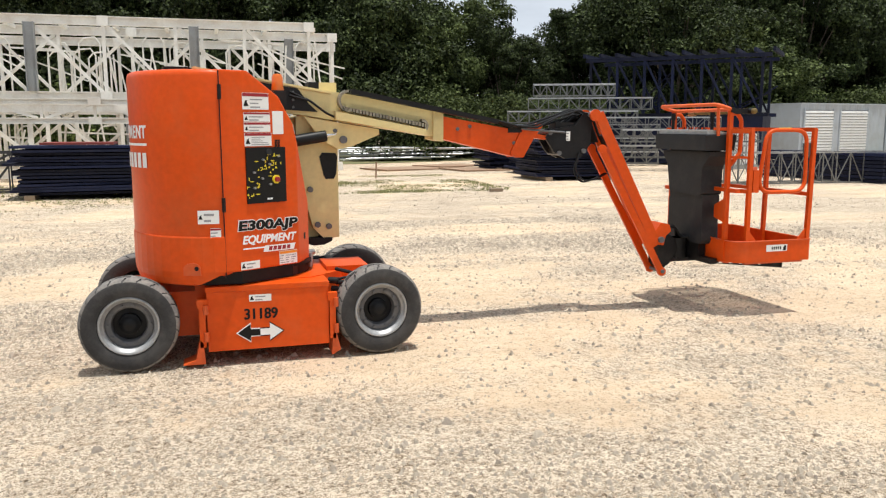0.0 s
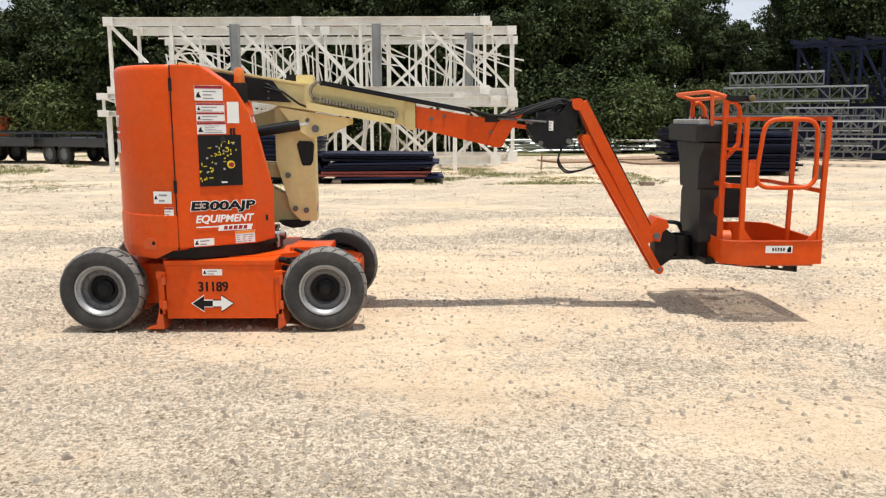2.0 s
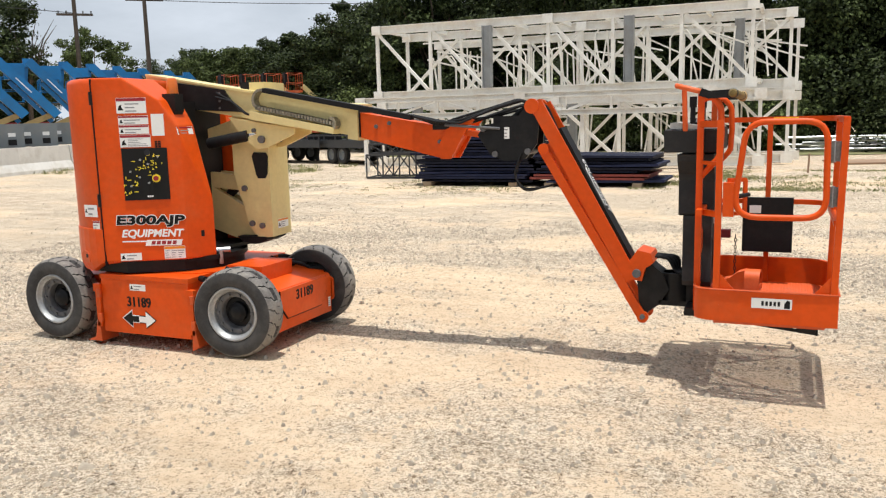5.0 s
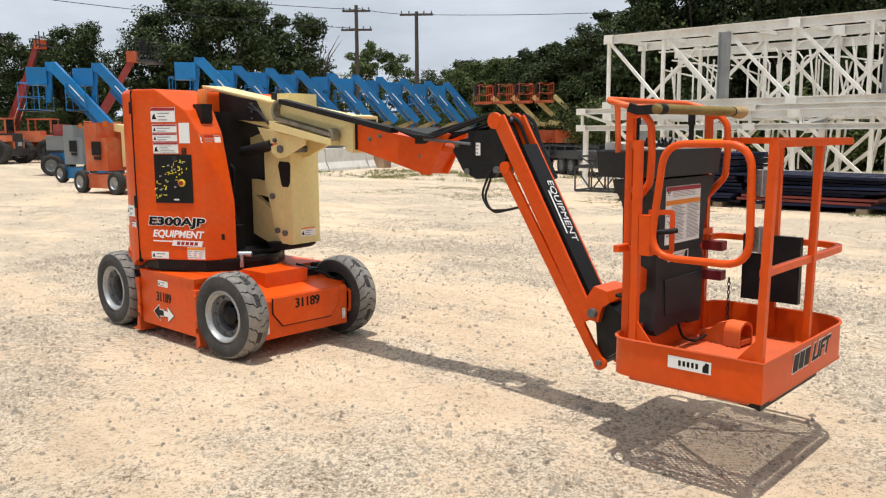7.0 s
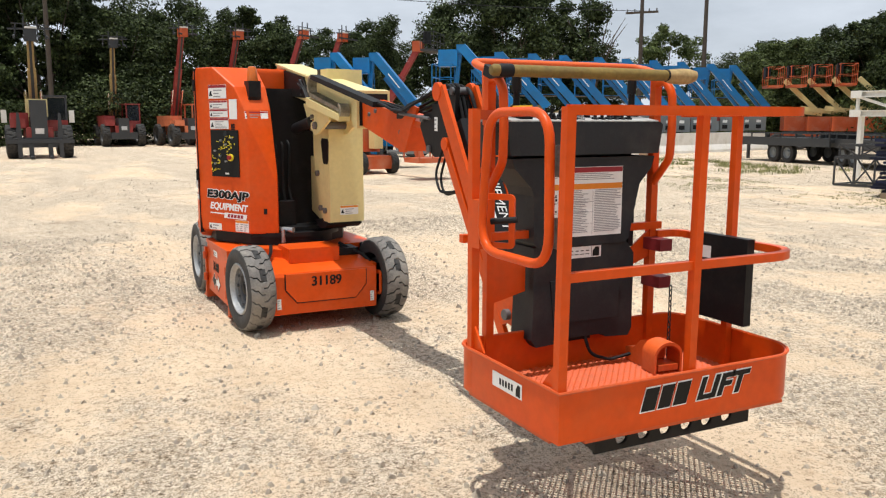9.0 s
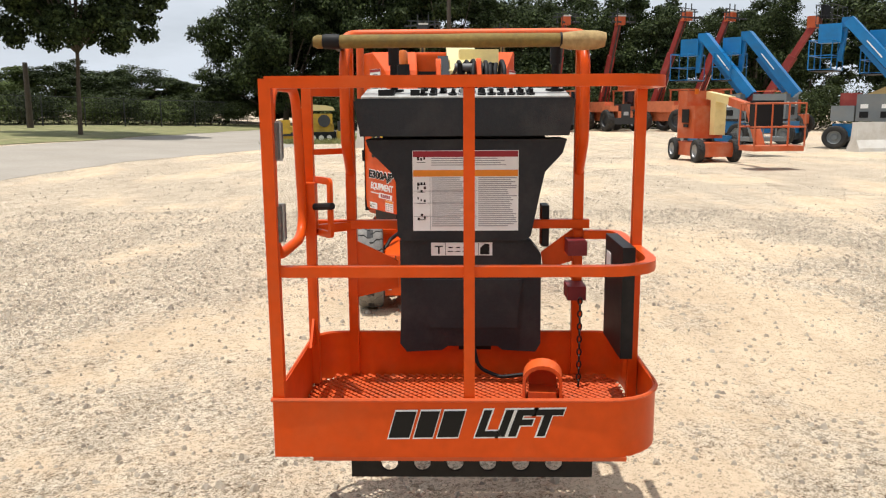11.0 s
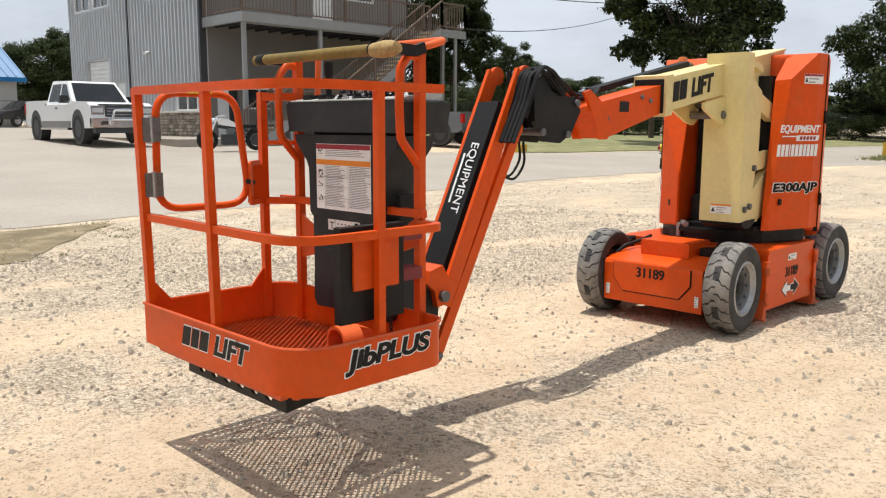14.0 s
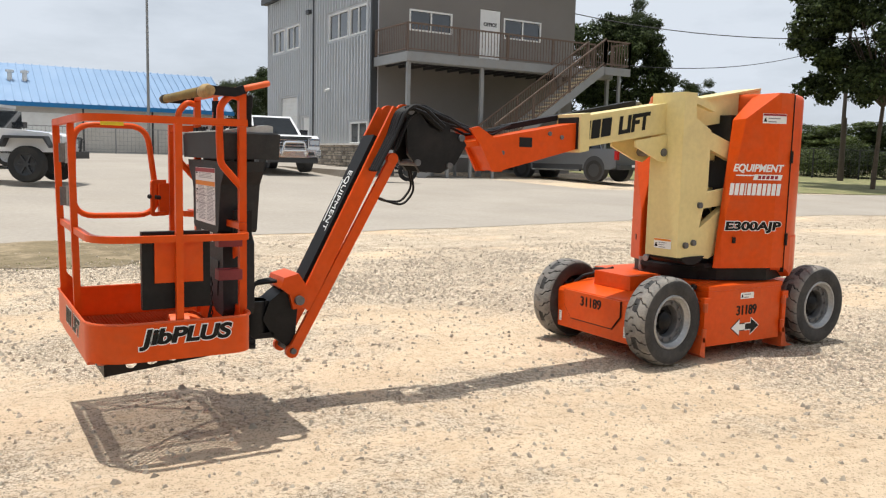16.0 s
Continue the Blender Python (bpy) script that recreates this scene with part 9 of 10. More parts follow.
# motorcycle by the plinth
mc = empty("motorcycle", car_at(-7.5, -20.0, -20))
tagged(mc, "black motorcycle standing on the drive by the building", "motorcycle", "parked vehicles")
for x in (-0.75, 0.75):
    wh = empty("wheel", Matrix.Translation((x, 0, 0.33)) @ pose(0, 0, 0, 90, 0, 0), mc)
    bm = bmesh.new()
    lathe(bm, [(0.20, -0.08), (0.30, -0.08), (0.33, 0.0), (0.30, 0.08), (0.20, 0.08)], 22, closed=True)
    part("tyre", bm, RUBBER, wh, smooth=True)
    bm = bmesh.new()
    for k in range(8):
        box(bm, 0.02, 0.25, -0.008, 0.008, -0.01, 0.01, pose(0, 0, 0, 0, 0, 45 * k))
    cyl(bm, (0, 0, -0.03), (0, 0, 0.03), 0.17, 18)
    part("spokes", bm, DARK_TRIM, wh)
bm = bmesh.new()
beam(bm, (-0.5, 0, 0.62), (0.45, 0, 0.75), 0.10, 0.10)
beam(bm, (0.75, 0, 0.33), (0.45, 0, 0.98), 0.09, 0.05)
beam(bm, (-0.75, 0, 0.33), (-0.3, 0, 0.55), 0.12, 0.05)
part("frame", bm, DARK_TRIM, mc)
bm = bmesh.new()
arc = [(0.38 * math.cos(radians(a)) - 0.75, 0.38 * math.sin(radians(a)) + 0.33) for a in range(20, 181, 20)] + [(0.35 * math.cos(radians(a)) - 0.75, 0.35 * math.sin(radians(a)) + 0.33) for a in range(180, 19, -20)]
prism(bm, arc, -0.10, 0.10, "y")
part("rear_fender", bm, CAR_DARK, mc)
bm = bmesh.new()
sweep(bm, bend([(0.15, -0.2, 0.40), (-0.1, -0.22, 0.26), (-0.85, -0.22, 0.28)], 0.06), 0.045, 8)
part("exhaust", bm, CHROME, mc)
part("engine", boxed(-0.26, 0.32, -0.16, 0.16, 0.18, 0.50), DARK_TRIM, mc, bevel=0.05)
for lean in (-14, 16):
    bm = boxed(-0.07, 0.07, -0.10, 0.10, 0.0, 0.24)
    for k in range(5):
        box(bm, -0.095, 0.095, -0.125, 0.125, 0.03 + 0.043 * k, 0.045 + 0.043 * k)
    part("cylinder", bm, GREY_CAST, mc, at=pose(0.03, 0, 0.46, 0, lean, 0))
bm = bmesh.new()
for y in (-0.10, 0.10):
    cyl(bm, (0.75, y, 0.33), (0.44, y, 1.02), 0.026, 8)
pieces("fork_tube", bm, CHROME, mc, smooth=True)
part("front_fender", boxed(0.62, 0.90, -0.07, 0.07, 0.665, 0.695), CAR_DARK, mc, bevel=0.01)
part("backrest", boxed(-0.86, -0.78, -0.13, 0.13, 0.76, 1.00), RUBBER, mc, bevel=0.03)
bm = bmesh.new()
prism(bm, ((-0.14, 0.72), (0.36, 0.80), (0.42, 0.92), (0.34, 1.00), (0.14, 0.98), (-0.12, 0.84)), -0.14, 0.14, "y")
part("tank", bm, CAR_WHITE, mc, "white fuel tank", bevel=0.05)
part("seat", boxed(-0.75, -0.10, -0.12, 0.12, 0.70, 0.80), RUBBER, mc, bevel=0.04)
bm = bmesh.new()
sweep(bm, bend([(0.25, -0.40, 1.08), (0.45, -0.2, 1.05), (0.45, 0.2, 1.05), (0.25, 0.40, 1.08)], 0.1), 0.016, 6)
part("handlebar", bm, CHROME, mc)
bm = bmesh.new()
cyl(bm, (0.50, 0, 0.92), (0.60, 0, 0.92), 0.09, 14)
part("headlight", bm, LAMP_CLEAR, mc)

# far store with a blue metal roof
shed = empty("store_building", pose(0, 0, 0))
tagged(shed, "long pale store building with a blue ribbed metal roof", "building")
SZ = 1.1
part("wall", boxed(-10.6, 20, -58.8, -49.2, SZ - 0.3, 4.0), PALE_WALL, shed)
bm = bmesh.new()
prism(bm, ((-48.8, 3.98), (-54.0, 6.55), (-59.2, 3.98), (-59.2, 3.86), (-54.0, 6.42), (-48.8, 3.86)), -11.0, 20.4, "x")
part("roof", bm, BLUE_ROOF, shed, "blue standing-seam metal roof")
rib = boxed(-0.03, 0.03, 0, 5.80, 0, 0.06)
slope = math.degrees(math.atan2(2.57, 5.2))
r0 = part("roof_rib", rib, BLUE_ROOF, shed, at=Matrix.Translation((-10.95, -48.8, 3.985)) @ pose(0, 0, 0, -slope, 0, 0) @ pose(0, 0, 0, 0, 0, 180))
for k in range(1, 70):
    shared("roof_rib", r0.data, shed, Matrix.Translation((-10.95 + 0.45 * k, -48.8, 3.985)) @ pose(0, 0, 0, -slope, 0, 0) @ pose(0, 0, 0, 0, 0, 180))
part("fascia", boxed(-11.05, 20.4, -48.82, -48.74, 3.72, 3.97), BLUE_PAINT, shed)
for x in (-6.0, -2.0, 2.0, 5.5):
    part("wall_seam", boxed(x - 0.05, x + 0.05, -49.2, -49.14, SZ, 3.8), DARK_TRIM, shed)
part("shutter_door", boxed(-1.6, 1.6, -49.2, -49.13, SZ, 3.4), DOOR_WHITE, shed)
for x in (0.9, 1.7):
    bm = bmesh.new()
    cyl(bm, (x, -51.6, 5.2), (x, -51.6, 5.8), 0.14, 10)
    cyl(bm, (x, -51.6, 5.8), (x, -51.6, 5.95), 0.24, 10)
    part("roof_vent", bm, FRAME_WHITE, shed)
bm = bmesh.new()
cyl(bm, (6.0, -53.4, 6.0), (6.0, -53.4, 7.4), 0.10, 10)
part("flue", bm, DARK_TRIM, shed)
bm = bmesh.new()
cyl(bm, (0, 0, 0), (0, 0, 16), 0.09, 12, 0.05)
tagged(part("flagpole", bm, GREY_PAINT, at=pose(-4.85, -44.6, 0.9), smooth=True), "tall bare grey flagpole", "flagpole")


def wire_fence(name, pts, h, label, mat=DARK_TRIM, gap=2.4, mesh=True):
    f = empty(name, pose(0, 0, 0))
    tagged(f, label, "fence", "fences")
    for (x0, y0), (x1, y1) in zip(pts, pts[1:]):
        L = math.dist((x0, y0), (x1, y1))
        n = max(1, int(L / gap))
        for k in range(n):
            a = Vector((x0 + (x1 - x0) * k / n, y0 + (y1 - y0) * k / n, 0))
            b = Vector((x0 + (x1 - x0) * (k + 1) / n, y0 + (y1 - y0) * (k + 1) / n, 0))
            za, zb = height_at(a.x, a.y), height_at(b.x, b.y)
            bm = bmesh.new()
            cyl(bm, (a.x, a.y, za), (a.x, a.y, za + h), 0.04, 6)
            part("post", bm, mat, f)
            bm = bmesh.new()
            for t in ((1.0, 0.04), (0.06, 0.03)):
                beam(bm, (a.x, a.y, za + h * t[0]), (b.x, b.y, zb + h * t[0]), t[1], t[1])
            if mesh:
                q = int((b - a).length / 0.22)
                for j in range(q):
                    p = a + (b - a) * (j / q)
                    beam(bm, (p.x, p.y, za + 0.05), (p.x, p.y, za + h), 0.012, 0.012)
                for j in range(1, 6):
                    beam(bm, (a.x, a.y, za + h * j / 6), (b.x, b.y, zb + h * j / 6), 0.012, 0.012)
            part("mesh_panel", bm, mat, f)
    return f


wire_fence("chain_fence", [(-26, -33.5), (-37.5, -25.0), (-50, -16)], 1.7, "black steel mesh fence along the grass verge")
wire_fence("chain_fence", [(-10.9, -47.9), (16, -47.0)], 1.5, "grey mesh fence in front of the store building", GREY_PAINT)
bm = boxed(-0.45, 0.45, -0.2, 0.2, 0, 0.28)
bm2 = part("kerb_block", bm, YELLOW_PAINT, at=Matrix.Translation((-17.7, -16.9, height_at(0, -16.9))) @ pose(0, 0, 0, 0, 0, 20), bevel=0.04)
tagged(bm2, "yellow painted concrete kerb block at the grass edge", "kerb block")
bm = bmesh.new()
cyl(bm, (0, 0, 0), (0, 0, 1.6), 0.05, 10)
tagged(part("marker_post", bm, YELLOW_PAINT, at=pose(-18.6, -17.6, 0.35)), "yellow steel marker post on the verge", "marker post")
patch("verge", wavy([(-17.5, -16.4), (-24, -15.4), (-40, -13.8), (-58, -11.5), (-58, -40), (-24, -40), (-22, -30), (-20.6, -22)], 0.5, 1.5, 4), GRASS, 0.022, "dry mown grass verge beyond the drive", "grass", 3.0)
patch("grass_patch", wavy([(6.5, -6.4), (3.4, -6.2), (2.0, -6.9), (1.6, -7.7), (3.2, -8.25), (9, -8.1), (12, -7.3)], 0.8, 0.3, 14), DIRT, 0.008, "patch of dry brown grass at the drive's edge", "grass", 1.0)
patch("grass_patch", wavy([(-45, -10), (-31, -8.2), (-28.5, -5.8), (-29.5, -4.4), (-34, -4.2), (-45, -6)], 0.6, 0.8, 44), GRASS, 0.015, "rough grass under the paver", "grass", 2.0)
patch("woodland_floor", [(-14, 27.5), (6, 27.5), (14, 30), (40, 24), (60, 24), (60, 60), (-14, 60)], GRASS, 0.01, "rough grass under the trees", "grass", 6.0)

# ---- trees, poles and wires ----
def leaf_cloud(blobs, per, size, seed, up_bias=0.55):
    """Many small leaf cards spread through the shells of overlapping clumps, as one mesh."""
    r = np.random.RandomState(seed)
    verts, faces = [], []
    for (cx, cy, cz), (ax, ay, az), w in blobs:
        n = max(8, int(per * w))
        d = r.normal(size=(n, 3))
        d /= np.linalg.norm(d, axis=1)[:, None]
        rad = 0.56 + 0.48 * r.rand(n) ** 0.6 + 0.07 * r.normal(size=n)
        lump = 1 + 0.28 * np.sin(d[:, 0] * 5 + cx * 3) * np.sin(d[:, 1] * 6 + cy * 3) + 0.18 * np.sin(d[:, 2] * 9 + cz * 5)
        p = d * (rad * lump)[:, None] * np.array((ax, ay, az)) + np.array((cx, cy, cz))
        nr = d * 0.9 + r.normal(size=(n, 3)) * 0.65 + np.array((0, 0, up_bias))
        nr /= np.linalg.norm(nr, axis=1)[:, None]
        t = np.cross(nr, r.normal(size=(n, 3)))
        t /= np.linalg.norm(t, axis=1)[:, None]
        b = np.cross(nr, t)
        s = size * (0.55 + 0.9 * r.rand(n))[:, None]
        k = len(verts)
        quad = np.stack([p - t * s * 0.5, p + b * s * 0.33 + nr * s * 0.08, p + t * s * 0.55, p - b * s * 0.33 + nr * s * 0.08], 1)
        base = sum(len(v) for v in verts)
        verts.append(quad.reshape(-1, 3))
        faces.append(base + np.arange(n * 4).reshape(-1, 4))
    me = bpy.data.meshes.new("crown")
    me.from_pydata(np.concatenate(verts).tolist(), [], np.concatenate(faces).tolist())
    return me


def tree(name, m, height, spread, seed, leaves, label, per=1050, size=0.165, clumps=17, low=0.28, trunk=0.24, category="tree", group="trees"):
    """A tapered trunk that forks into limbs, with a ragged crown of leaf clumps round the limbs' ends."""
    t = empty(name, m)
    tagged(t, label, category, group)
    r = random.Random(seed)
    blobs = []
    bm = bmesh.new()
    fork = Vector((r.uniform(-0.2, 0.2), r.uniform(-0.2, 0.2), height * low))
    rings = [Vector((0, 0, -0.1)), fork * 0.5 + Vector((r.uniform(-0.1, 0.1), 0, 0)), fork]
    for a, b, r0, r1 in ((rings[0], rings[1], trunk, trunk * 0.8), (rings[1], rings[2], trunk * 0.8, trunk * 0.7)):
        cyl(bm, a, b, r0, 8, r1)
    for k in range(clumps):
        a = 2.4 * k + r.uniform(-0.4, 0.4)
        f = (k + 0.5) / clumps
        rr = spread * (0.25 + 0.62 * math.sin(math.pi * min(0.96, 0.18 + 0.8 * f)) * r.uniform(0.6, 1.15))
        z = height * (low + 0.06 + (0.86 - low) * f)
        c = Vector((rr * math.cos(a), rr * math.sin(a), z))
        mid = fork * 0.45 + c * 0.55 + Vector((0, 0, height * 0.04))
        cyl(bm, fork, mid, trunk * 0.34, 5, trunk * 0.2)
        cyl(bm, mid, c, trunk * 0.2, 5, trunk * 0.06)
        s = spread * r.uniform(0.20, 0.36)
        blobs.append((tuple(c), (s, s * r.uniform(0.8, 1.2), s * r.uniform(0.55, 0.8)), r.uniform(0.7, 1.3)))
        for q in range(4):
            o = Vector((r.uniform(-1, 1), r.uniform(-1, 1), r.uniform(-0.7, 0.9))) * s * 1.25
            blobs.append((tuple(c + o), (s * 0.55, s * 0.5, s * 0.36), 0.4))
    part("trunk", bm, BARK, t, smooth=True)
    me = leaf_cloud(blobs, per, size, seed)
    me.materials.append(leaves)
    shared("crown", me, t)
    return t


def bush(m, w, h, seed, leaves, label, per=1500, size=0.105):
    t = empty("bush", m)
    tagged(t, label, "bush", "bushes")
    r = random.Random(seed)
    bm = bmesh.new()
    blobs = []
    for k in range(9):
        c = Vector((r.uniform(-w, w) * 0.7, r.uniform(-w, w) * 0.4, h * r.uniform(0.25, 0.75)))
        cyl(bm, (c.x * 0.3, c.y * 0.3, 0), c, 0.05, 5, 0.02)
        s = h * r.uniform(0.28, 0.42)
        blobs.append((tuple(c), (s * 1.3, s * 1.1, s), 1.0))
    part("stem", bm, BARK, t)
    me = leaf_cloud(blobs, per, size, seed)
    me.materials.append(leaves)
    shared("crown", me, t)
    return t


WOOD_LABEL = "tall dark green broadleaf tree in dense woodland"
kinds = [tree("tree", pose(8, 36, 0), 9.5, 4.3, 1, LEAF_DARK, WOOD_LABEL, low=0.12),
         tree("tree", pose(-2, 36.5, 0), 10.2, 4.0, 2, LEAF_OAK, WOOD_LABEL, low=0.15),
         tree("tree", pose(24, 33, 0), 9.0, 4.6, 3, LEAF_DARK, WOOD_LABEL, low=0.10),
         tree("tree", pose(14, 39, 0), 8.2, 3.8, 4, LEAF_LIGHT, "tall lighter green broadleaf tree in dense woodland", low=0.12)]
bushes = [bush(pose(3, 31.5, 0), 2.6, 2.6, 5, LEAF_DARK, "dense dark green undergrowth bush"),
          bush(pose(18, 28.6, 0), 2.6, 2.4, 6, LEAF_LIGHT, "lighter green undergrowth bush")]
rng = random.Random(101)


def plant(kind, x, y, s, sz=None):
    m = Matrix.Translation((x, y, height_at(x, y))) @ pose(0, 0, 0, 0, 0, rng.uniform(0, 360)) @ Matrix.Diagonal((s, s, sz or s, 1))
    return copy_thing(kind, m)


# the wood to the north and north-east
for x in range(-12, 46, 4):
    y = 35.5 - (max(0, x - 12) * 0.33 if x < 20 else -1.0) + rng.uniform(-1.2, 1.2)
    gap = 0.60 if 15 <= x <= 19 else 0.72 if 11 <= x <= 22 else 0.84 if 7 <= x <= 22 else 1.0
    tall = 0.86 if 28 <= x <= 33 else 1.28 if x > 33 else 1.1
    plant(kinds[(x // 4) % 4], x + rng.uniform(-1, 1), y, rng.uniform(0.9, 1.05) * gap, rng.uniform(0.92, 1.1) * gap * tall)
    plant(kinds[(x // 4 + 2) % 3], x + 2 + rng.uniform(-1, 1), y + 4.5, rng.uniform(0.95, 1.1) * gap, rng.uniform(1.05, 1.2) * gap * tall)
    plant(bushes[(x // 4) % 2], x + rng.uniform(-1, 1), y - 3.6, rng.uniform(0.9, 1.3))
    plant(bushes[(x // 4 + 1) % 2], x + 2.2, y - 2.4, rng.uniform(1.1, 1.6))
for x, y, s, z in ((-16, 37.5, 0.95, 0.95), (-20, 39.5, 0.9, 0.88), (-24, 41.5, 0.9, 0.78), (-27, 43, 0.9, 0.72), (-31, 45, 0.95, 0.78), (-36, 47, 1.0, 0.86), (-41, 51, 1.0, 0.80), (-46, 58, 1.0, 0.85), (-22, 45, 1.0, 0.95), (-14, 42, 1.1, 1.1),
                   (-30, 51, 1.0, 0.85), (-52, 62, 1.0, 0.9), (-60, 66, 1.0, 0.9)):
    plant(kinds[rng.randrange(4)], x, y, s, z)
for k in range(14):
    plant(bushes[k % 2], -12 - 3.1 * k + rng.uniform(-1, 1), 34.5 + 1.35 * k + rng.uniform(-1, 1), rng.uniform(1.0, 1.5))
# the big oak and its neighbours behind the parked lifts
oak = tree("oak_tree", pose(-47.5, 30.5, 0), 12.2, 6.4, 11, LEAF_OAK, "broad old oak with a wide dark crown", per=1700, size=0.19, clumps=26, low=0.16, trunk=0.5)
plant(oak, -54, 21.5, 0.62, 0.72)
plant(oak, -52, 41, 0.55, 0.62)
light = tree("tree", pose(-54.5, 52.0, 0), 10.2, 3.6, 12, LEAF_LIGHT, "airy light green tree behind the parked lifts", per=620, size=0.19, clumps=14, low=0.25)
plant(light, -50, 60, 0.85, 0.85)
dead = empty("bare_tree", pose(-42.5, 35.0, 0))
tagged(dead, "half-bare pale tree with thin branches", "tree", "trees")
bm = bmesh.new()
r2 = random.Random(5)
for k in range(16):
    a = r2.uniform(0, 6.28)
    q = Vector((math.cos(a) * r2.uniform(0.8, 2.6), math.sin(a) * r2.uniform(0.8, 2.6), r2.uniform(5.5, 9.0)))
    cyl(bm, (0, 0, 4.0), q * 0.6 + Vector((0, 0, 2.2)), 0.07, 5, 0.04)
    cyl(bm, q * 0.6 + Vector((0, 0, 2.2)), q, 0.04, 4, 0.01)
cyl(bm, (0, 0, 0), (0, 0, 4.2), 0.2, 7, 0.12)
pieces("branch", bm, BARK, dead)
# the dark wood to the west
for x, y, s, z in ((-56, -1, 1.15, 1.32), (-57, 4, 1.0, 0.95), (-58, -7, 1.25, 1.42), (-55, -13, 1.2, 1.25), (-60, -15, 1.1, 1.1), (-57, 9, 1.05, 0.98), (-58, 14, 1.0, 1.0), (-62, 0, 1.3, 1.4), (-64, -10, 1.3, 1.45), (-66, 8, 1.2, 1.3), (-62, 18, 1.1, 0.95), (-60, 27, 1.0, 0.78)):
    plant(kinds[(0, 1, 2)[rng.randrange(3)]], x, y, s, z)
# only the dark-leaved bush, its colour standing for shade at the wood's foot
for x, y, s in ((-52, 1.5, 1.7), (-52.5, 5.0, 2.0), (-52, 9, 1.6), (-52.5, 13, 1.5), (-51.5, -3.5, 1.3), (-52, -8, 1.4), (-51, 17, 1.3), (-46, 22, 1.2), (-45, 27, 1.2)):
    plant(bushes[0], x, y, s, s * 0.85)
# street trees, hedge and far belt
elm = tree("tree", pose(-31.0, -17.4, 0.35), 12.8, 3.7, 14, LEAF_OAK, "tall leafy green tree on the grass verge", per=1250, size=0.17, clumps=30, low=0.29, trunk=0.12)
plant(elm, -30.5, -33.0, 0.68, 0.75)
plant(kinds[1], -28, -36, 0.95, 0.95)
plant(oak, -15.5, -57.5, 0.50, 0.52)
plant(oak, -40.0, -36.4, 0.42, 0.46)
plant(kinds[3], 7.6, -33.5, 0.62, 0.72)
for k in range(12):
    x, y = -27.5 - 2.3 * k, -34.0 + 1.6 * k
    plant(bushes[k % 2], x - 1.2, y - 1.5, 1.05, 0.72)
for k in range(26):
    x, y = -40 - 1.5 * k, -68 + 3.0 * k
    plant(kinds[k % 4], x + rng.uniform(-1.5, 1.5), y, 1.0, rng.uniform(0.36, 0.46))
for k in range(12):
    plant(kinds[k % 4], -34 + 5.2 * k, -72 + rng.uniform(-2, 2), 1.0, rng.uniform(0.36, 0.46))
# trees that close the yard to the east, behind the camera's way
for k in range(11):
    plant(kinds[k % 4], 44 + rng.uniform(-2, 2), -34 + 6.2 * k, 1.1, rng.uniform(0.9, 1.1))


def power_pole(x, y, h, arms, turn, label):
    p = empty("power_pole", Matrix.Translation((x, y, height_at(x, y))) @ pose(0, 0, 0, 0, 0, turn))
    tagged(p, label, "power pole", "power poles")
    bm = bmesh.new()
    cyl(bm, (0, 0, 0), (0, 0, h), 0.17, 10, 0.12)
    part("pole", bm, POLE_WOOD, p, smooth=True)
    for z, w in arms:
        part("cross_arm", boxed(-w, w, -0.06, 0.06, z - 0.07, z + 0.07), POLE_WOOD, p)
        for q in (-0.9, -0.45, 0.45, 0.9):
            bm = bmesh.new()
            cyl(bm, (q * w, 0, z + 0.07), (q * w, 0, z + 0.24), 0.05, 8)
            part("insulator", bm, GREY_CAST, p)
    return p


power_pole(-39.1, 36.2, 10.6, ((10.2, 1.0), (8.9, 1.1)), 40, "grey timber power pole with two cross arms")
power_pole(-34.8, 37.9, 9.9, ((9.7, 1.15),), 40, "dark timber power pole with one cross arm")
power_pole(-49.5, -0.6, 11.5, (), 0, "plain timber power pole before the wood")
power_pole(-54.3, -34.3, 11.5, ((11.2, 1.0),), 20, "timber power pole beyond the verge")
power_pole(-36.5, -22.6, 3.4, (), 0, "short dark timber post beyond the fence")


def wire(name, pts, label, r=0.022):
    bm = bmesh.new()
    for a, b, sag in pts:
        a, b = Vector(a), Vector(b)
        sweep(bm, [a + (b - a) * (k / 14) - Vector((0, 0, sag * 4 * (k / 14) * (1 - k / 14))) for k in range(15)], r, 5)
    tagged(part(name, bm, WIRE), label, "wire", "overhead wires")


wire("overhead_wire", [((-39.1, 36.2, 10.4), (-34.8, 37.9, 9.7), 0.1), ((-34.8, 37.9, 9.7), (10, 52, 10.0), 1.0)], "thin black overhead power wire")
wire("overhead_wire", [((-39.1, 36.2, 9.0), (-49.5, -0.6, 11.0), 0.6), ((-39.1, 36.2, 10.3), (-50.5, -0.6, 11.3), 0.5)], "thin black overhead power wire")
wire("overhead_wire", [((-49.5, -0.6, 11.0), (-54.3, -34.3, 11.2), 1.0)], "thin black overhead power wire")
wire("overhead_wire", [((-20.4, -27.0, 6.3), (-54.3, -34.3, 11.0), 1.2), ((-20.4, -26.8, 8.4), (-31, -17.6, 7.2), 0.5)], "thin black overhead service wire")
wire("overhead_wire", [((-20.4, -26.8, 9.3), (-36, 2, 14.0), 1.2), ((-20.4, -26.6, 9.3), (-38, 0, 13.2), 1.4)], "thin black overhead service wire")

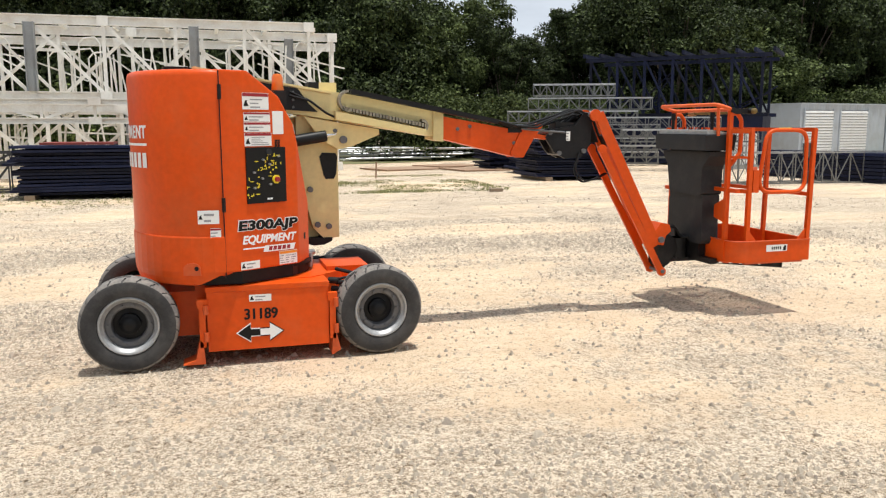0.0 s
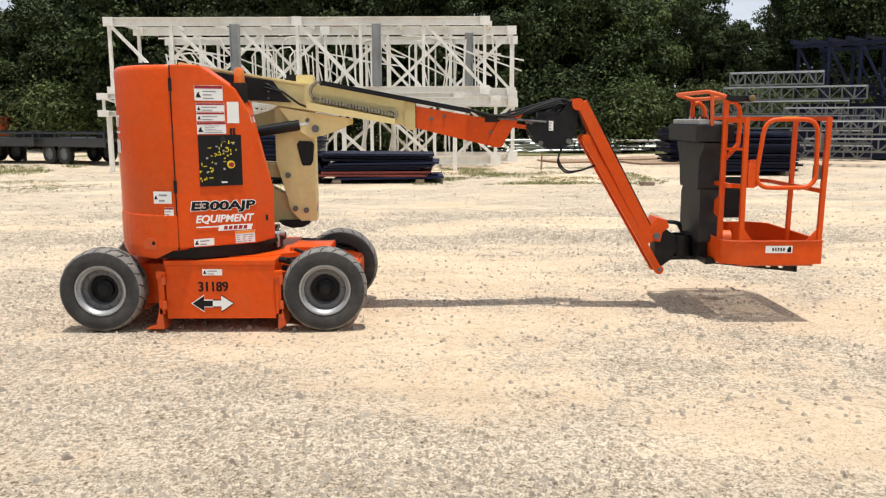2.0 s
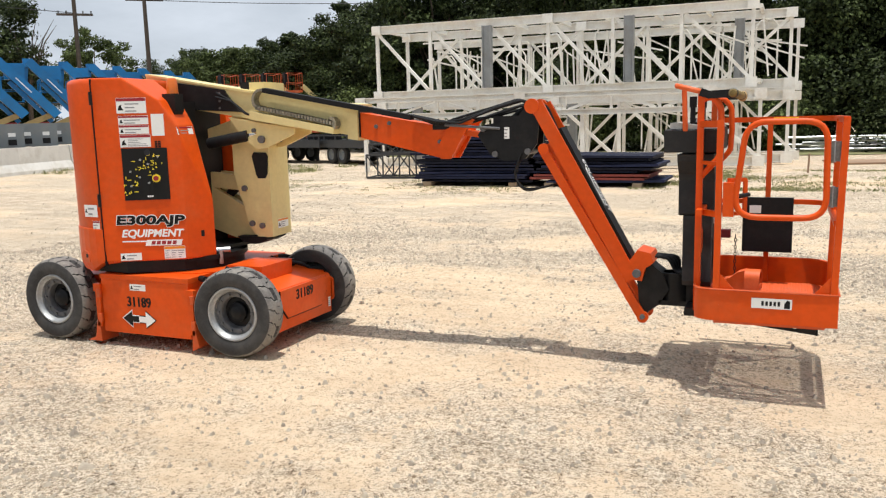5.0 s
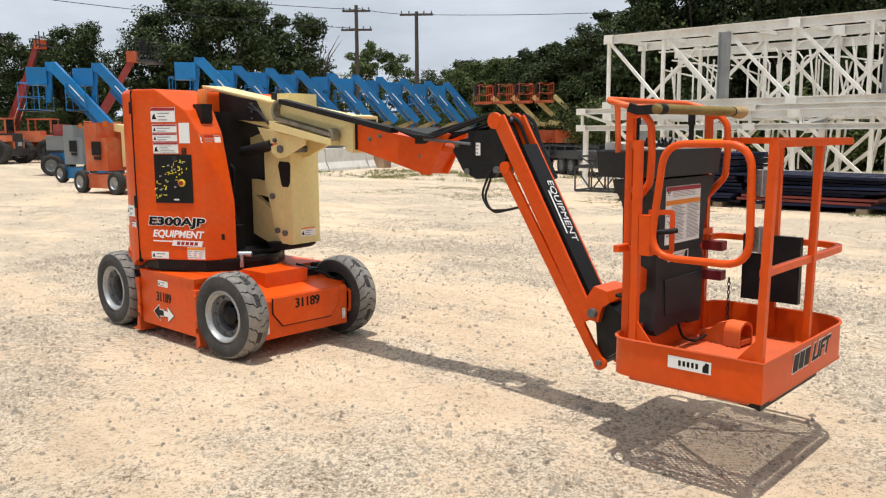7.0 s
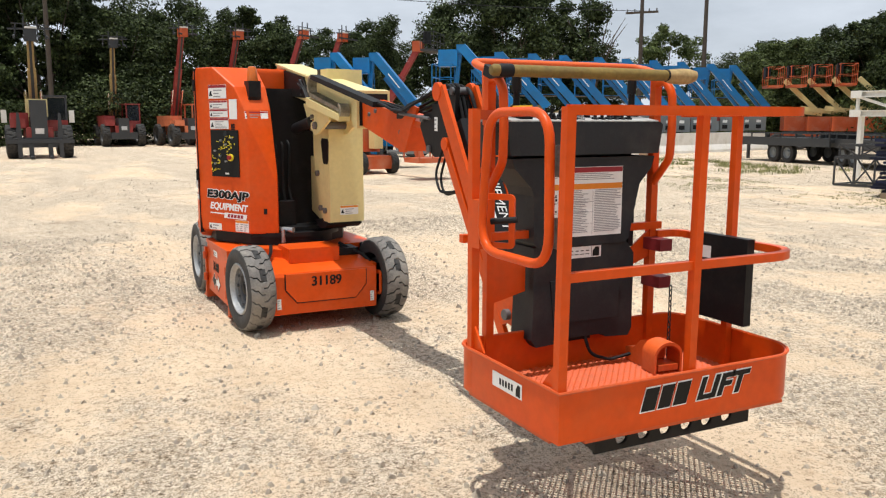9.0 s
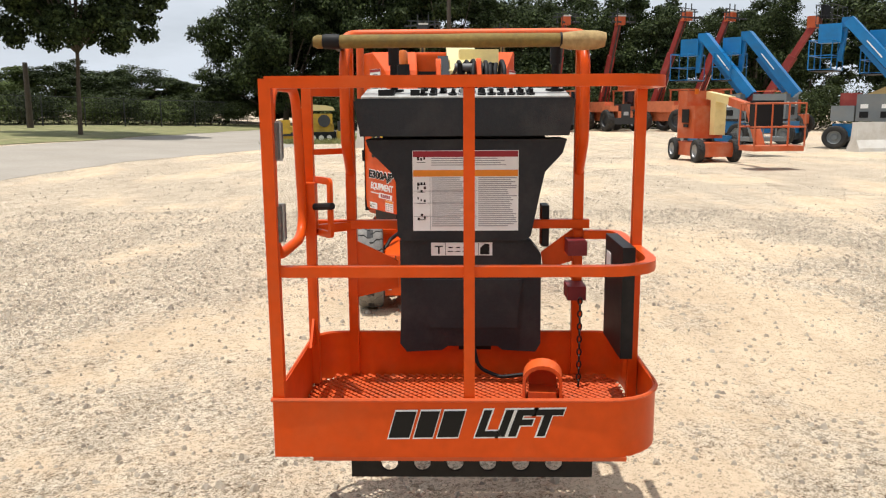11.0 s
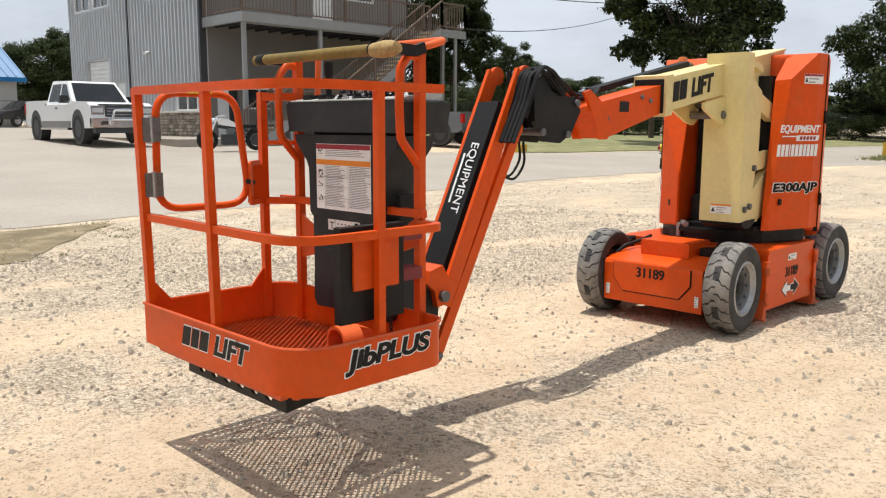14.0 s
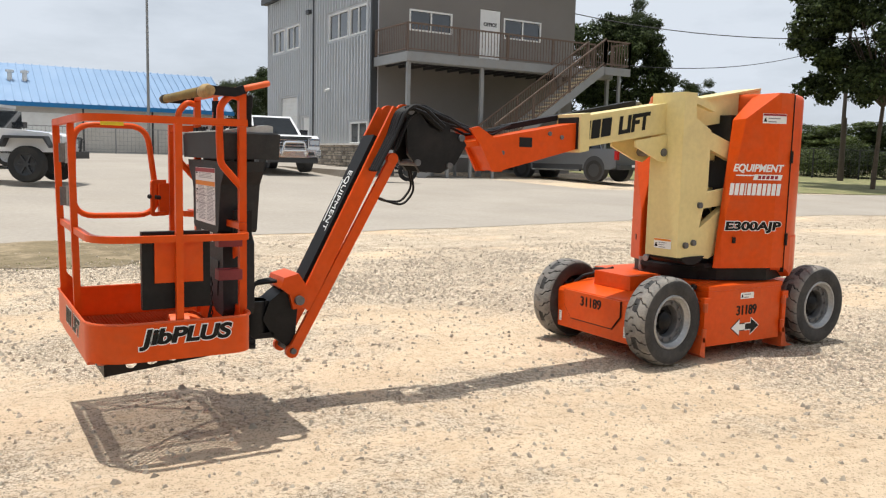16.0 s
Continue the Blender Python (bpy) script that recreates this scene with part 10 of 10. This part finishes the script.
# ---- loose stones on the yard ----
def chips(count, lo, hi, size, seed, name, label, skip=None, power=2.4):
    """Loose angular stones sown over the ground, thicker where the gravel lies, as one object."""
    r = np.random.RandomState(seed)
    base = np.array([(1, 0, -0.2), (0.3, 0.9, -0.2), (-0.8, 0.55, -0.2), (-0.75, -0.6, -0.2), (0.35, -0.9, -0.2), (0.5, 0.1, 0.62), (-0.35, 0.2, 0.7), (0.05, -0.45, 0.6)])
    tri = np.array([(0, 1, 5), (1, 6, 5), (1, 2, 6), (2, 3, 6), (3, 7, 6), (3, 4, 7), (4, 0, 5), (4, 5, 7), (5, 6, 7)])
    places = []
    while len(places) < count:
        x, y = r.uniform(lo[0], hi[0]), r.uniform(lo[1], hi[1])
        if skip and skip(x, y):
            continue
        if gravel_at(x, y) ** power + 0.07 > r.rand():
            places.append((x, y, height_at(x, y)))
    at = np.array(places)
    n = len(at)
    s = size * (0.35 + 1.5 * r.rand(n) ** 3)
    a = r.uniform(0, 6.28, n)
    b = base[None] * (1 + 0.28 * r.normal(size=(n, 8, 3))) * s[:, None, None] * np.array((1, 0.78, 0.8))
    c, sn = np.cos(a)[:, None], np.sin(a)[:, None]
    p = np.stack([b[..., 0] * c - b[..., 1] * sn, b[..., 0] * sn + b[..., 1] * c, b[..., 2] * 1.3 + 0.1 * s[:, None]], 2) + at[:, None, :]
    f = (np.arange(n) * 8)[:, None, None] + tri[None]
    me = bpy.data.meshes.new(name)
    me.from_pydata(p.reshape(-1, 3).tolist(), [], f.reshape(-1, 3).tolist())
    me.materials.append(STONES)
    ob = new(name, me)
    return tagged(ob, label, "gravel", kind="stuff")


chips(56000, (-5, -6.2), (8.5, 7.0), 0.0115, 3, "loose_gravel", "loose pale limestone chips on the yard")
chips(5200, (-5, -6.2), (8.5, 7.0), 0.017, 5, "loose_stones", "larger loose grey stones on the yard", None, 1.2)
chips(14000, (-18, -8), (13, 20), 0.015, 4, "coarse_gravel", "coarser pale stones scattered on the yard", lambda x, y: -5 < x < 8.5 and -6.2 < y < 7)


def tufts(areas, seed, name, label):
    """Short grass blades in uneven tufts, as one object."""
    r = np.random.RandomState(seed)
    verts, faces = [], []
    k = 0
    for x0, x1, y0, y1, count, h in areas:
        for _ in range(count):
            x, y = r.uniform(x0, x1), r.uniform(y0, y1)
            if noise.noise((x * 0.6, y * 0.6, 5.0)) < r.uniform(-0.15, 0.4):
                continue
            for _ in range(5):
                bx, by = x + r.normal() * 0.05, y + r.normal() * 0.05
                a, hh = r.uniform(0, 6.28), h * r.uniform(0.5, 1.3)
                dx, dy = math.cos(a) * 0.012, math.sin(a) * 0.012
                lx, ly = r.normal() * hh * 0.4, r.normal() * hh * 0.4
                z = height_at(bx, by)
                verts += [(bx - dx, by - dy, z), (bx + dx, by + dy, z), (bx + lx, by + ly, z + hh)]
                faces.append((k, k + 1, k + 2))
                k += 3
    me = bpy.data.meshes.new(name)
    me.from_pydata(verts, [], faces)
    me.materials.append(BLADES)
    return tagged(new(name, me), label, "grass", kind="stuff")


tufts(((-11, -1, 10.5, 14.5, 2200, 0.022), (1.0, 7, 12.6, 19, 7000, 0.04), (-6, 4, 14, 17.5, 1500, 0.08), (1.4, 12, -8.6, -5.8, 1200, 0.02), (-34, -28, -8.5, -3.5, 2500, 0.2), (-22, -10, 16, 21, 2500, 0.12)), 6, "grass_tufts", "thin tufts of yard grass")
